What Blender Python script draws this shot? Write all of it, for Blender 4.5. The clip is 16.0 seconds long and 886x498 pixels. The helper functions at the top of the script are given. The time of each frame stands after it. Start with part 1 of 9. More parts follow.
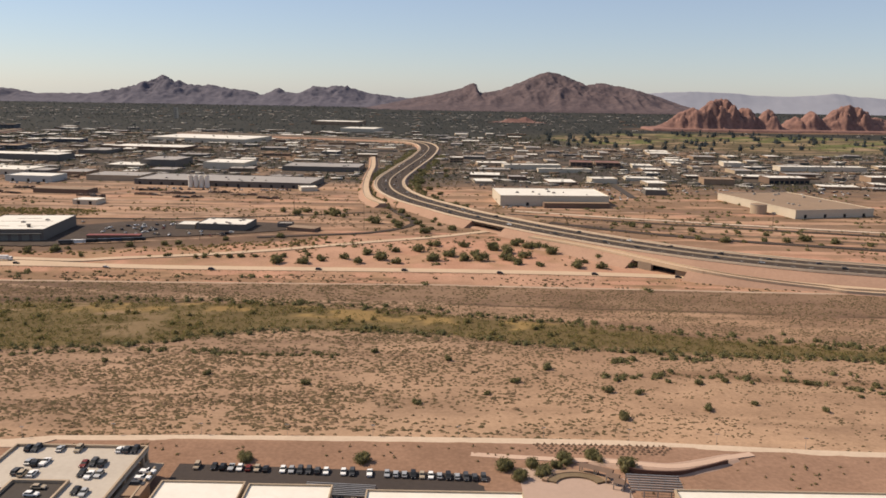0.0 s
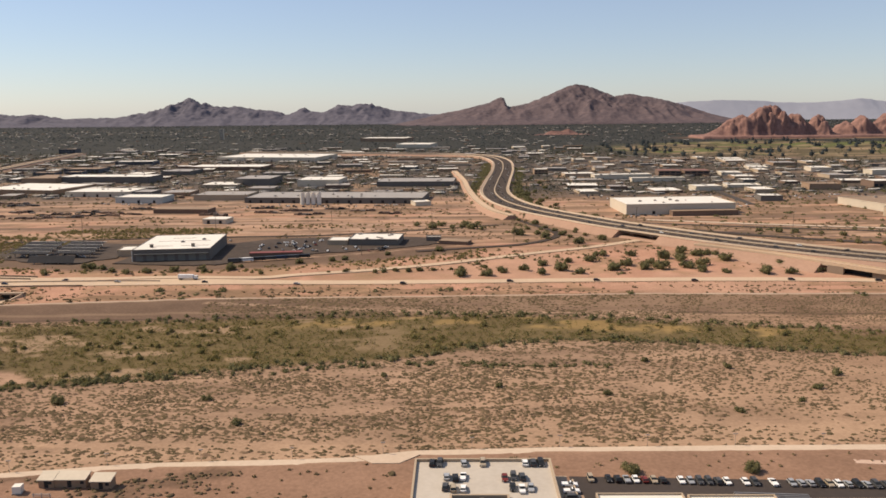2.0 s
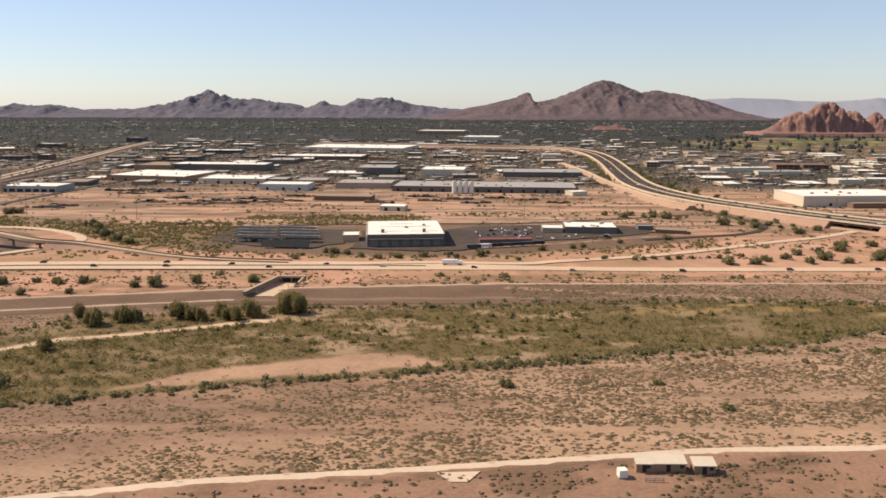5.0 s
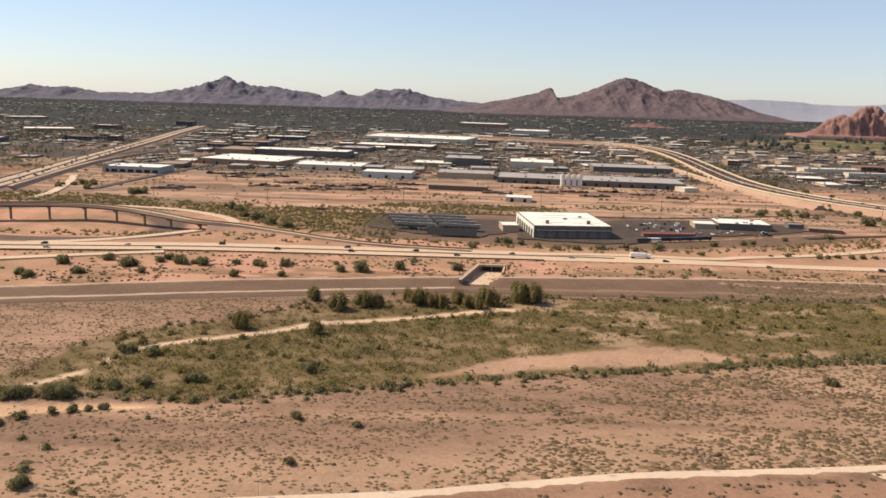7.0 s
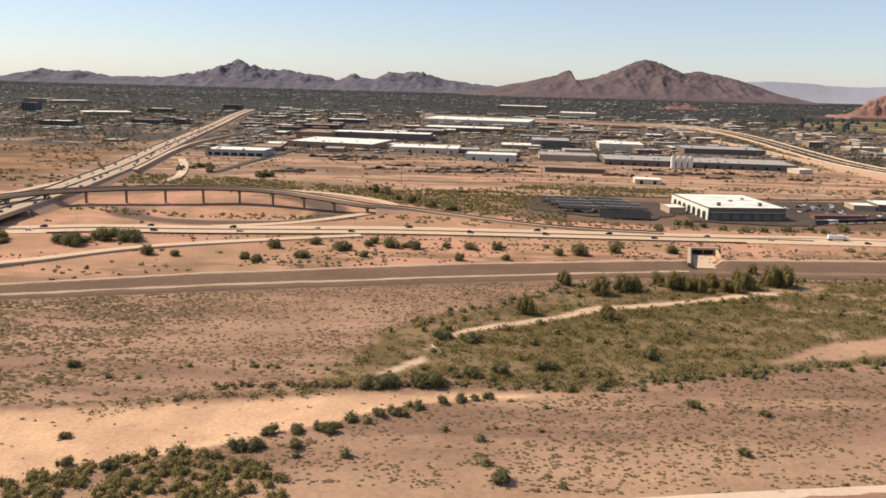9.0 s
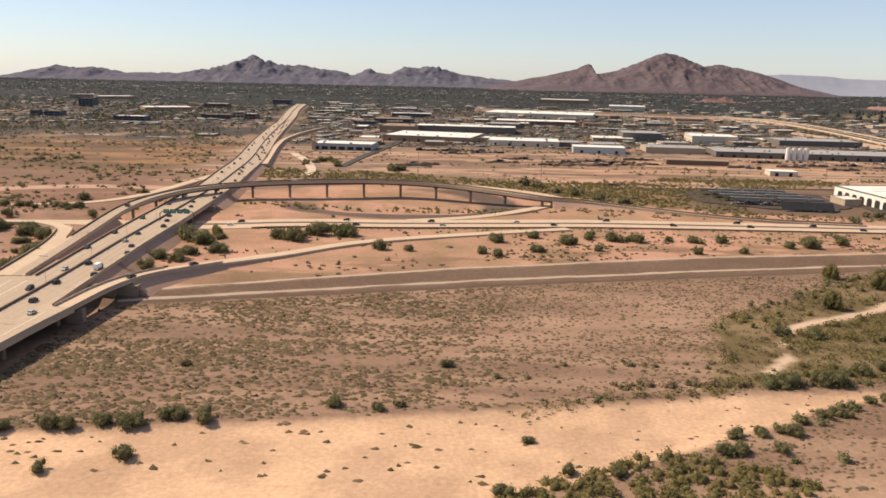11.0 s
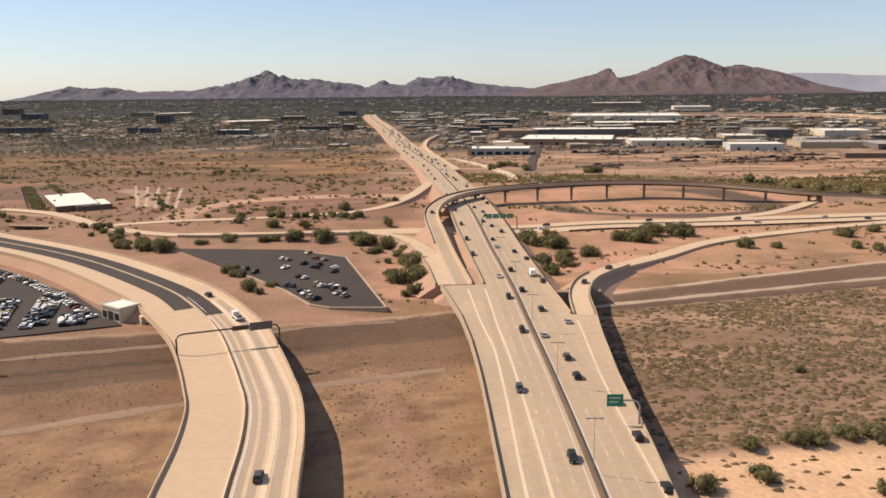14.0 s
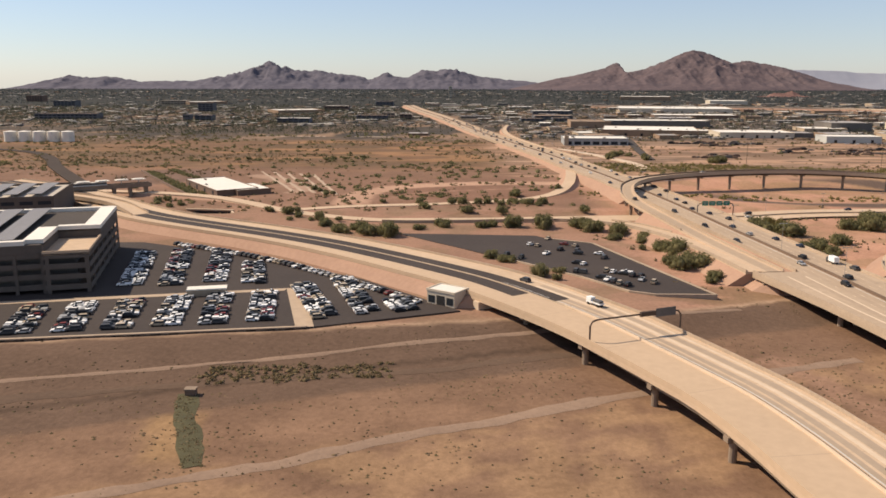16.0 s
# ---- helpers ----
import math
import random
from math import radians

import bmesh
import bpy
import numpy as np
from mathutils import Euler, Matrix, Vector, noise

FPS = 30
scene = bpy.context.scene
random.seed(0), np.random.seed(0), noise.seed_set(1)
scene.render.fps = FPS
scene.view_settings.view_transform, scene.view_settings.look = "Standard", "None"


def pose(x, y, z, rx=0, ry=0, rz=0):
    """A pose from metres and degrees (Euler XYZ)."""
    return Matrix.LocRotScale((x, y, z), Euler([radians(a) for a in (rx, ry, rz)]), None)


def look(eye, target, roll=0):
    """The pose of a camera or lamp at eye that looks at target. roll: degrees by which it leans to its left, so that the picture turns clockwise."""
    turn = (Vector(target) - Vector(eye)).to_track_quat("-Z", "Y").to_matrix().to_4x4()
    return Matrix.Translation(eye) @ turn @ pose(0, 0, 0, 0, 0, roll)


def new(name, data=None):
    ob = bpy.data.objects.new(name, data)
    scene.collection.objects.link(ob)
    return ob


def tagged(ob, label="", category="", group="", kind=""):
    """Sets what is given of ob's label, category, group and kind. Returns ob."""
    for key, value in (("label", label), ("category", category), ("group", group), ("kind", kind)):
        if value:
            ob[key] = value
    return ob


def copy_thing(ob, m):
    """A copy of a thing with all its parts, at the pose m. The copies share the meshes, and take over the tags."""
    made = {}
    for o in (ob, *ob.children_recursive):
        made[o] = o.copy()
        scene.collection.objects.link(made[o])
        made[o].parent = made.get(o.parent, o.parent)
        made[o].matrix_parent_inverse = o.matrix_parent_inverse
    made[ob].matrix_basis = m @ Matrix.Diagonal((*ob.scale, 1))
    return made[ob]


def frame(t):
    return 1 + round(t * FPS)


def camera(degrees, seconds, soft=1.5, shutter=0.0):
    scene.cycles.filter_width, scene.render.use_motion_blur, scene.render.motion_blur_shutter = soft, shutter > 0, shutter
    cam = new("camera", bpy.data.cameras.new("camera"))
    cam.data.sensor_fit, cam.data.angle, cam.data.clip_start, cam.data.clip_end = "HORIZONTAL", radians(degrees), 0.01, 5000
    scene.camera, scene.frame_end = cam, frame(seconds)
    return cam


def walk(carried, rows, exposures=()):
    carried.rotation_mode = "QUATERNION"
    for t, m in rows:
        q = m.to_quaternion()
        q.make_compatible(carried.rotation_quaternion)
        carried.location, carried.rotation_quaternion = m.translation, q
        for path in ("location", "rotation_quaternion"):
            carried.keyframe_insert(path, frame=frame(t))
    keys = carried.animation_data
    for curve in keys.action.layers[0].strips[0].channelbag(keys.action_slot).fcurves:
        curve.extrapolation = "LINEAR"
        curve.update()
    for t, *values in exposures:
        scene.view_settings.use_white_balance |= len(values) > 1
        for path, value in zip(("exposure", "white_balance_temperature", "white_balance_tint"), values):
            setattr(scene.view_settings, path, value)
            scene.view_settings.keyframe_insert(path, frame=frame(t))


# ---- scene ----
cam = camera(58.5, 16.0, soft=1.65)
PATH = [
    (0, (0.00, 0.00, 76.44), (-0.06, 98.08, 56.91), 0.97),
    (0.5, (-18.44, 0.51, 75.77), (-18.45, 98.85, 57.65), 0.84),
    (1, (-37.06, 1.06, 75.07), (-37.55, 99.63, 58.27), 0.06),
    (1.5, (-55.85, 1.65, 74.35), (-57.20, 100.24, 57.65), -0.61),
    (2, (-74.78, 2.29, 73.60), (-76.64, 100.71, 55.98), -0.61),
    (2.5, (-93.85, 2.98, 72.83), (-95.61, 101.23, 54.27), -0.34),
    (3, (-113.05, 3.72, 72.04), (-114.48, 102.08, 54.06), -0.31),
    (3.5, (-132.36, 4.51, 71.23), (-134.05, 103.03, 54.20), -0.59),
    (4, (-151.78, 5.35, 70.40), (-153.68, 103.71, 52.49), -0.73),
    (6.5, (-249.98, 10.31, 65.99), (-251.12, 108.60, 47.58), 1.73),
    (7, (-269.77, 11.47, 65.06), (-271.15, 109.65, 46.10), 1.73),
    (7.5, (-289.57, 12.68, 64.12), (-291.35, 110.87, 45.29), 1.49),
    (8, (-309.38, 13.94, 63.18), (-311.53, 112.15, 44.43), 1.44),
    (8.5, (-329.18, 15.27, 62.22), (-330.57, 113.16, 41.83), 1.60),
    (11, (-427.74, 22.75, 57.33), (-429.23, 120.39, 35.79), 1.26),
    (11.5, (-447.27, 24.43, 56.33), (-449.09, 122.37, 36.23), 0.69),
    (12, (-466.72, 26.17, 55.34), (-468.43, 124.20, 35.65), -0.08),
    (12.5, (-486.06, 27.97, 54.34), (-488.03, 125.89, 34.12), -0.28),
    (13, (-505.30, 29.84, 53.35), (-507.19, 127.55, 32.15), -0.62),
    (13.5, (-524.41, 31.77, 52.35), (-525.97, 129.52, 31.33), -0.96),
    (14, (-543.39, 33.76, 51.36), (-544.67, 131.67, 31.06), -0.62),
    (14.5, (-562.22, 35.82, 50.37), (-563.13, 133.48, 28.89), -0.10),
    (15, (-580.89, 37.95, 49.39), (-581.48, 135.47, 27.29), -0.23),
    (15.5, (-599.39, 40.14, 48.41), (-599.79, 137.78, 26.83), -0.11),
    (16, (-617.71, 42.40, 47.44), (-617.55, 140.16, 26.40), 0.06),
]
walk(cam, [(t, look(eye, target, roll)) for t, eye, target, roll in PATH], [(0, 0.11), (2, 0.17), (4, 0.30), (7, 0.40), (12, 0.39), (16, 0.26)])

# World is laid out at 0.56 of true size: a lane is 2.05 wide, a car 2.6 long.

# ---- daylight ----
TO_SUN = Vector((-0.68, 0.21, 0.70)).normalized()
world = bpy.data.worlds.new("sky")
scene.world = world
world.use_nodes = True
wn = world.node_tree.nodes
sky = wn.new("ShaderNodeTexSky")
sky.sky_type, sky.sun_disc = "NISHITA", False
sky.sun_elevation = math.asin(TO_SUN.z)
sky.sun_rotation = math.atan2(TO_SUN.x, TO_SUN.y) % (2 * math.pi)
sky.altitude, sky.air_density, sky.dust_density, sky.ozone_density = 350, 1.0, 0.3, 2.0
tint = wn.new("ShaderNodeMix")
tint.data_type, tint.blend_type = "RGBA", "MULTIPLY"
tint.inputs["Factor"].default_value = 1.0
tint.inputs["B"].default_value = (0.87, 0.91, 1.03, 1)
haze = wn.new("ShaderNodeMix")
haze.data_type = "RGBA"
haze.inputs["Factor"].default_value = 0.27
haze.inputs["B"].default_value = (6.4, 6.6, 7.4, 1)
wn["Background"].inputs["Strength"].default_value = 0.093
world.node_tree.links.new(sky.outputs[0], tint.inputs["A"])
world.node_tree.links.new(tint.outputs["Result"], haze.inputs["A"])
world.node_tree.links.new(haze.outputs["Result"], wn["Background"].inputs["Color"])
sun = new("sun", bpy.data.lights.new("sun", "SUN"))
sun.data.energy, sun.data.angle, sun.data.color = 5.25, radians(0.53), (1.0, 0.835, 0.645)
sun.matrix_world = look(TO_SUN * 100, (0, 0, 0))


# ---- materials ----
def mat(name, c1, c2=None, rough=0.9, big=0.08, fine=1.2, bump=0.0, metal=0.0, island=0.0, rand=0.0, contrast=1.0, spec=0.3, tone=False, thin=0.0):
    """A procedural material: two colours mixed by noise at two scales, with relief, and variation by island or object."""
    m = bpy.data.materials.new(name)
    m.use_nodes = True
    nt = m.node_tree
    n, link = nt.nodes, nt.links.new
    b = n["Principled BSDF"]
    b.inputs["Roughness"].default_value = rough
    b.inputs["Metallic"].default_value = metal
    b.inputs["Specular IOR Level"].default_value = spec
    c2 = c2 or tuple(v * 0.8 for v in c1)
    geo = n.new("ShaderNodeNewGeometry")
    facs = []
    for scale, detail in ((big, 6), (fine, 4)):
        t = n.new("ShaderNodeTexNoise")
        t.inputs["Scale"].default_value, t.inputs["Detail"].default_value, t.inputs["Roughness"].default_value = scale, detail, 0.62
        link(geo.outputs["Position"], t.inputs["Vector"])
        facs.append(t.outputs["Fac"])
    add = n.new("ShaderNodeMath")
    add.operation = "ADD"
    link(facs[0], add.inputs[0]), link(facs[1], add.inputs[1])
    ramp = n.new("ShaderNodeMapRange")
    ramp.inputs["From Min"].default_value, ramp.inputs["From Max"].default_value = 1 - 0.32 / contrast, 1 + 0.32 / contrast
    link(add.outputs[0], ramp.inputs["Value"])
    mix = n.new("ShaderNodeMix")
    mix.data_type = "RGBA"
    link(ramp.outputs[0], mix.inputs["Factor"])
    mix.inputs["A"].default_value, mix.inputs["B"].default_value = (*c1, 1), (*c2, 1)
    out = mix.outputs["Result"]
    if tone:
        at = n.new("ShaderNodeVertexColor")
        at.layer_name = "tone"
        mul = n.new("ShaderNodeMix")
        mul.data_type, mul.blend_type = "RGBA", "MULTIPLY"
        mul.inputs["Factor"].default_value = 1
        link(out, mul.inputs["A"]), link(at.outputs["Color"], mul.inputs["B"])
        out = mul.outputs["Result"]
    if island or rand:
        hsv = n.new("ShaderNodeHueSaturation")
        src = geo.outputs["Random Per Island"] if island else n.new("ShaderNodeObjectInfo").outputs["Random"]
        r = n.new("ShaderNodeMapRange")
        amount = island or rand
        r.inputs["To Min"].default_value, r.inputs["To Max"].default_value = 1 - amount, 1 + amount
        link(src, r.inputs["Value"]), link(r.outputs[0], hsv.inputs["Value"])
        h = n.new("ShaderNodeMapRange")
        h.inputs["To Min"].default_value, h.inputs["To Max"].default_value = 0.5 + 0.05 * amount, 0.5 - 0.05 * amount
        link(src, h.inputs["Value"]), link(h.outputs[0], hsv.inputs["Hue"])
        link(out, hsv.inputs["Color"])
        out = hsv.outputs["Color"]
    link(out, b.inputs["Base Color"])
    if bump:
        bp = n.new("ShaderNodeBump")
        bp.inputs["Strength"].default_value, bp.inputs["Distance"].default_value = bump, 0.25
        link(facs[1], bp.inputs["Height"]), link(bp.outputs[0], b.inputs["Normal"])
    if thin:
        tr, ms = n.new("ShaderNodeBsdfTranslucent"), n.new("ShaderNodeMixShader")
        link(out, tr.inputs["Color"])
        ms.inputs["Fac"].default_value = thin
        link(b.outputs[0], ms.inputs[1]), link(tr.outputs[0], ms.inputs[2])
        link(ms.outputs[0], n["Material Output"].inputs["Surface"])
    return m


M_GROUND = mat("ground_soil", (0.85, 0.76, 0.69), (0.54, 0.475, 0.425), 0.95, 0.05, 1.1, bump=0.4, contrast=1.1, tone=True, spec=0.1)
M_CONC = mat("road_concrete", (0.433, 0.326, 0.226), (0.333, 0.252, 0.176), 0.85, 0.06, 0.7, spec=0.2)
M_CONC2 = mat("pale_concrete", (0.52, 0.385, 0.262), (0.43, 0.315, 0.212), 0.85, 0.05, 0.8, spec=0.2)
M_BARRIER = mat("barrier_concrete", (0.426, 0.328, 0.233), (0.307, 0.234, 0.169), 0.9, 0.1, 1.5, spec=0.2)
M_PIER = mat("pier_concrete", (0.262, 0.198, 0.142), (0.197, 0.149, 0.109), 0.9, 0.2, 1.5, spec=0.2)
M_ASPH = mat("asphalt", (0.062, 0.049, 0.042), (0.043, 0.034, 0.03), 0.9, 0.05, 1.0, spec=0.2)
M_ASPH2 = mat("worn_asphalt", (0.074, 0.062, 0.052), (0.053, 0.044, 0.038), 0.9, 0.05, 1.0, spec=0.2)
M_ASPHB = mat("brown_asphalt", (0.07, 0.053, 0.042), (0.05, 0.039, 0.032), 0.95, 0.05, 1.0, spec=0.1)
M_LINE = mat("road_paint", (0.540, 0.518, 0.475), (0.396, 0.374, 0.338), 0.7, 0.2, 2.0)
M_DIRT = mat("fill_dirt", (0.385, 0.245, 0.172), (0.30, 0.19, 0.133), 0.95, 0.07, 0.9, bump=0.4, spec=0.1)
M_TRACK = mat("graded_path", (0.55, 0.43, 0.32), (0.46, 0.355, 0.26), 0.95, 0.05, 0.8, spec=0.1)
M_LEAF = mat("desert_foliage", (0.20, 0.18, 0.085), (0.138, 0.13, 0.06), 0.9, 0.05, 0.5, island=0.25, spec=0.15, thin=0.4)
M_LEAF2 = mat("willow_foliage", (0.205, 0.18, 0.062), (0.145, 0.13, 0.046), 0.9, 0.03, 0.3, island=0.25, spec=0.15, thin=0.4)
M_LEAF3 = mat("dry_shrub_foliage", (0.215, 0.163, 0.088), (0.145, 0.111, 0.06), 0.95, 0.03, 0.3, island=0.3, spec=0.1, thin=0.3)
M_LEAF4 = mat("city_foliage", (0.10, 0.10, 0.066), (0.073, 0.078, 0.054), 0.95, 0.01, 0.1, island=0.3, spec=0.1, thin=0.3)
M_DRY = mat("dead_brown_scrub", (0.15, 0.108, 0.063), (0.092, 0.068, 0.041), 0.95, 0.06, 0.5, island=0.4, spec=0.05)
M_LEAF5 = mat("cottonwood_foliage", (0.242, 0.196, 0.078), (0.170, 0.146, 0.058), 0.9, 0.05, 0.5, island=0.25, spec=0.15, thin=0.45)
# lifted towards blue: haze of distance mixed into the leaf colour
M_LEAF6 = mat("haze_blue_foliage", (0.068, 0.078, 0.078), (0.053, 0.063, 0.066), 0.95, 0.01, 0.1, island=0.2, spec=0.05, thin=0.3)
M_BARK = mat("bark", (0.16, 0.12, 0.085), (0.09, 0.07, 0.05), 0.95, 1.0, 6.0)
M_ROOFW = mat("white_roof", (0.72, 0.68, 0.6), (0.62, 0.58, 0.5), 0.7, 0.06, 0.6)
M_ROOFG = mat("grey_metal_roof", (0.367, 0.329, 0.285), (0.280, 0.251, 0.220), 0.6, 0.05, 0.7, metal=0.1)
M_ROOFT = mat("tan_gravel_roof", (0.276, 0.192, 0.125), (0.223, 0.156, 0.103), 0.9, 0.06, 0.8)
M_WALLW = mat("pale_wall", (0.407, 0.312, 0.218), (0.341, 0.263, 0.179), 0.85, 0.1, 1.0)
M_CREAM = mat("cream_wall", (0.56, 0.48, 0.37), (0.48, 0.41, 0.31), 0.85, 0.1, 1.0)
M_OFFICE = mat("office_wall", (0.11, 0.108, 0.112), (0.085, 0.085, 0.09), 0.7, 0.1, 1.0)
M_DECK = mat("deck_concrete", (0.47, 0.415, 0.345), (0.395, 0.345, 0.285), 0.85, 0.12, 0.9, spec=0.2)
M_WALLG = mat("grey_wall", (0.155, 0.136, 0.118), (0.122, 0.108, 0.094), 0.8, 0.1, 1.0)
M_WALLT = mat("tan_wall", (0.302, 0.203, 0.130), (0.249, 0.167, 0.109), 0.9, 0.1, 1.0)
M_WALLB = mat("brown_wall", (0.18, 0.118, 0.084), (0.145, 0.096, 0.07), 0.9, 0.1, 1.0)
# near-black: painted shade of openings and interiors, also plain dark doors and goods
M_DARK = mat("opening_shade_and_dark_paint", (0.03, 0.028, 0.026), (0.022, 0.02, 0.02), 0.8)
M_GLASS = mat("window_glass", (0.03, 0.034, 0.038), (0.02, 0.023, 0.026), 0.5, spec=0.12)
M_SOLAR = mat("solar_panel", (0.045, 0.043, 0.045), (0.028, 0.028, 0.03), 0.8, 0.3, 2.0, spec=0.06)
# panel colour lightened to grey to hold the sky's reflection
M_CANOPY = mat("sky_grey_solar_canopy", (0.20, 0.19, 0.185), (0.155, 0.148, 0.145), 0.6, 0.2, 1.5, spec=0.4)
# tan concrete made darker: the shade on the garage faces is in this colour
M_GARAGE = mat("shade_dark_garage_wall", (0.125, 0.103, 0.086), (0.095, 0.08, 0.067), 0.9, 0.1, 1.0, spec=0.2)
M_STEEL = mat("galvanised_steel", (0.36, 0.35, 0.33), (0.28, 0.27, 0.26), 0.5, 0.2, 2.0, metal=0.6)
M_RUST = mat("weathered_steel", (0.095, 0.062, 0.045), (0.066, 0.045, 0.034), 0.7, 0.2, 2.0, metal=0.2)
M_SIGN = mat("green_sign", (0.02, 0.20, 0.13), (0.015, 0.16, 0.105), 0.5, 0.2, 2.0)
M_SIGNBACK = mat("sign_back", (0.12, 0.11, 0.105), (0.09, 0.085, 0.08), 0.6)
M_RUBBER = mat("tyre_rubber", (0.02, 0.02, 0.02), (0.014, 0.014, 0.014), 0.8)
# the purple and blue grey tints of these two rocks include distance haze
M_ROCKP = mat("purple_rock", (0.135, 0.1, 0.1), (0.078, 0.062, 0.068), 0.95, 0.012, 0.06, bump=0.5, contrast=1.3, spec=0.1)
M_ROCKB = mat("blue_grey_rock", (0.128, 0.118, 0.14), (0.084, 0.08, 0.1), 0.95, 0.01, 0.05, bump=0.5, contrast=1.2, spec=0.1)
M_ROCKR = mat("red_sandstone", (0.27, 0.155, 0.125), (0.15, 0.088, 0.076), 0.95, 0.03, 0.16, bump=0.8, contrast=1.3, spec=0.1)
# pale blue because the haze over the far ridge is put into the colour
M_ROCKF = mat("haze_pale_rock", (0.34, 0.345, 0.385), (0.31, 0.315, 0.355), 1.0, 0.004, 0.02, spec=0.0)
M_CARS = [mat("car_paint_" + n, c, tuple(v * 0.92 for v in c), 0.45, spec=0.25, metal=mt) for n, c, mt in (
    ("white", (0.78, 0.77, 0.74), 0.0), ("silver", (0.48, 0.48, 0.47), 0.5), ("black", (0.022, 0.022, 0.024), 0.0), ("grey", (0.07, 0.07, 0.072), 0.1),
    ("red", (0.16, 0.025, 0.02), 0.0), ("blue", (0.025, 0.04, 0.075), 0.1), ("tan", (0.42, 0.34, 0.24), 0.2))]


# ---- building helpers ----
def mesh_np(name, V, faces):
    """A mesh from arrays: vertices (n, 3) and a list of (m, k) index arrays."""
    V = np.asarray(V, dtype=np.float32)
    faces = [np.asarray(f, dtype=np.int32) for f in faces if len(f)]
    me = bpy.data.meshes.new(name)
    me.vertices.add(len(V))
    me.vertices.foreach_set("co", V.ravel())
    loops = np.concatenate([f.ravel() for f in faces])
    me.loops.add(len(loops))
    me.loops.foreach_set("vertex_index", loops)
    sizes = np.concatenate([np.full(len(f), f.shape[1]) for f in faces])
    me.polygons.add(len(sizes))
    me.polygons.foreach_set("loop_start", np.concatenate([[0], np.cumsum(sizes)[:-1]]).astype(np.int32))
    me.update(calc_edges=True)
    return me


class Solid:
    """Collects boxes, prisms and swept strips into one mesh."""

    def __init__(self):
        self.V, self.F = [], []

    def add(self, verts, faces):
        o = len(self.V)
        self.V += [tuple(v) for v in verts]
        self.F += [tuple(o + i for i in f) for f in faces]
        return self

    def box(self, x0, y0, z0, x1, y1, z1, turn=0.0, about=None):
        v = [(x, y, z) for z in (z0, z1) for x, y in ((x0, y0), (x1, y0), (x1, y1), (x0, y1))]
        if turn:
            c, s = math.cos(turn), math.sin(turn)
            ax, ay = about or ((x0 + x1) / 2, (y0 + y1) / 2)
            v = [(ax + (x - ax) * c - (y - ay) * s, ay + (x - ax) * s + (y - ay) * c, z) for x, y, z in v]
        return self.add(v, [(0, 3, 2, 1), (4, 5, 6, 7), (0, 1, 5, 4), (1, 2, 6, 5), (2, 3, 7, 6), (3, 0, 4, 7)])

    def prism(self, poly, z0, z1):
        n = len(poly)
        v = [(x, y, z0) for x, y in poly] + [(x, y, z1) for x, y in poly]
        return self.add(v, [tuple(range(n))[::-1], tuple(range(n, 2 * n))] + [(i, (i + 1) % n, n + (i + 1) % n, n + i) for i in range(n)])

    def cyl(self, x, y, z0, z1, r0, r1=None, n=12):
        r1 = r0 if r1 is None else r1
        v = [(x + r * math.cos(a * 2 * math.pi / n), y + r * math.sin(a * 2 * math.pi / n), z) for r, z in ((r0, z0), (r1, z1)) for a in range(n)]
        return self.add(v, [tuple(range(n))[::-1], tuple(range(n, 2 * n))] + [(i, (i + 1) % n, n + (i + 1) % n, n + i) for i in range(n)])

    def tube(self, pts, r, n=8):
        """A round bar along points."""
        pts = [Vector(p) for p in pts]
        rings = []
        for i, p in enumerate(pts):
            d = (pts[min(i + 1, len(pts) - 1)] - pts[max(i - 1, 0)]).normalized()
            a = d.orthogonal().normalized()
            b = d.cross(a)
            if i and (a.dot(Vector(rings[-1][0]) - pts[i - 1]) < 0):
                a, b = -a, -b
            rings.append([p + r * (a * math.cos(k * 2 * math.pi / n) + b * math.sin(k * 2 * math.pi / n)) for k in range(n)])
        v = [q for ring in rings for q in ring]
        f = [(i * n + k, i * n + (k + 1) % n, (i + 1) * n + (k + 1) % n, (i + 1) * n + k) for i in range(len(pts) - 1) for k in range(n)]
        return self.add(v, f + [tuple(range(n))[::-1], tuple(range((len(pts) - 1) * n, len(pts) * n))])

    def sweep(self, pts, section):
        """A closed section of (offset to the right, height), given or as a function of the index, swept along points."""
        P = np.array(pts, float)
        d = np.gradient(P[:, :2], axis=0)
        d /= np.linalg.norm(d, axis=1)[:, None]
        right = np.c_[d[:, 1], -d[:, 0]]
        v, k = [], 0
        for i, p in enumerate(P):
            sec = section(i) if callable(section) else section
            k = len(sec)
            v += [(p[0] + right[i, 0] * o, p[1] + right[i, 1] * o, p[2] + h) for o, h in sec]
        n = len(P)
        f = [(i * k + j, i * k + (j + 1) % k, (i + 1) * k + (j + 1) % k, (i + 1) * k + j) for i in range(n - 1) for j in range(k)]
        return self.add(v, f + [tuple(range(k)), tuple(range((n - 1) * k, n * k))[::-1]])

    def mesh(self, name):
        me = bpy.data.meshes.new(name)
        me.from_pydata(self.V, [], self.F)
        bm = bmesh.new()
        bm.from_mesh(me)
        bmesh.ops.recalc_face_normals(bm, faces=bm.faces)
        bm.to_mesh(me)
        bm.free()
        return me


def ob_of(name, me, material):
    if isinstance(me, Solid):
        me = me.mesh(name)
    if not me.materials:
        me.materials.append(material)
    return new(name, me)


def part(name, me, material, parent, label=""):
    ob = ob_of(name, me, material)
    ob.parent = parent
    return tagged(ob, label)


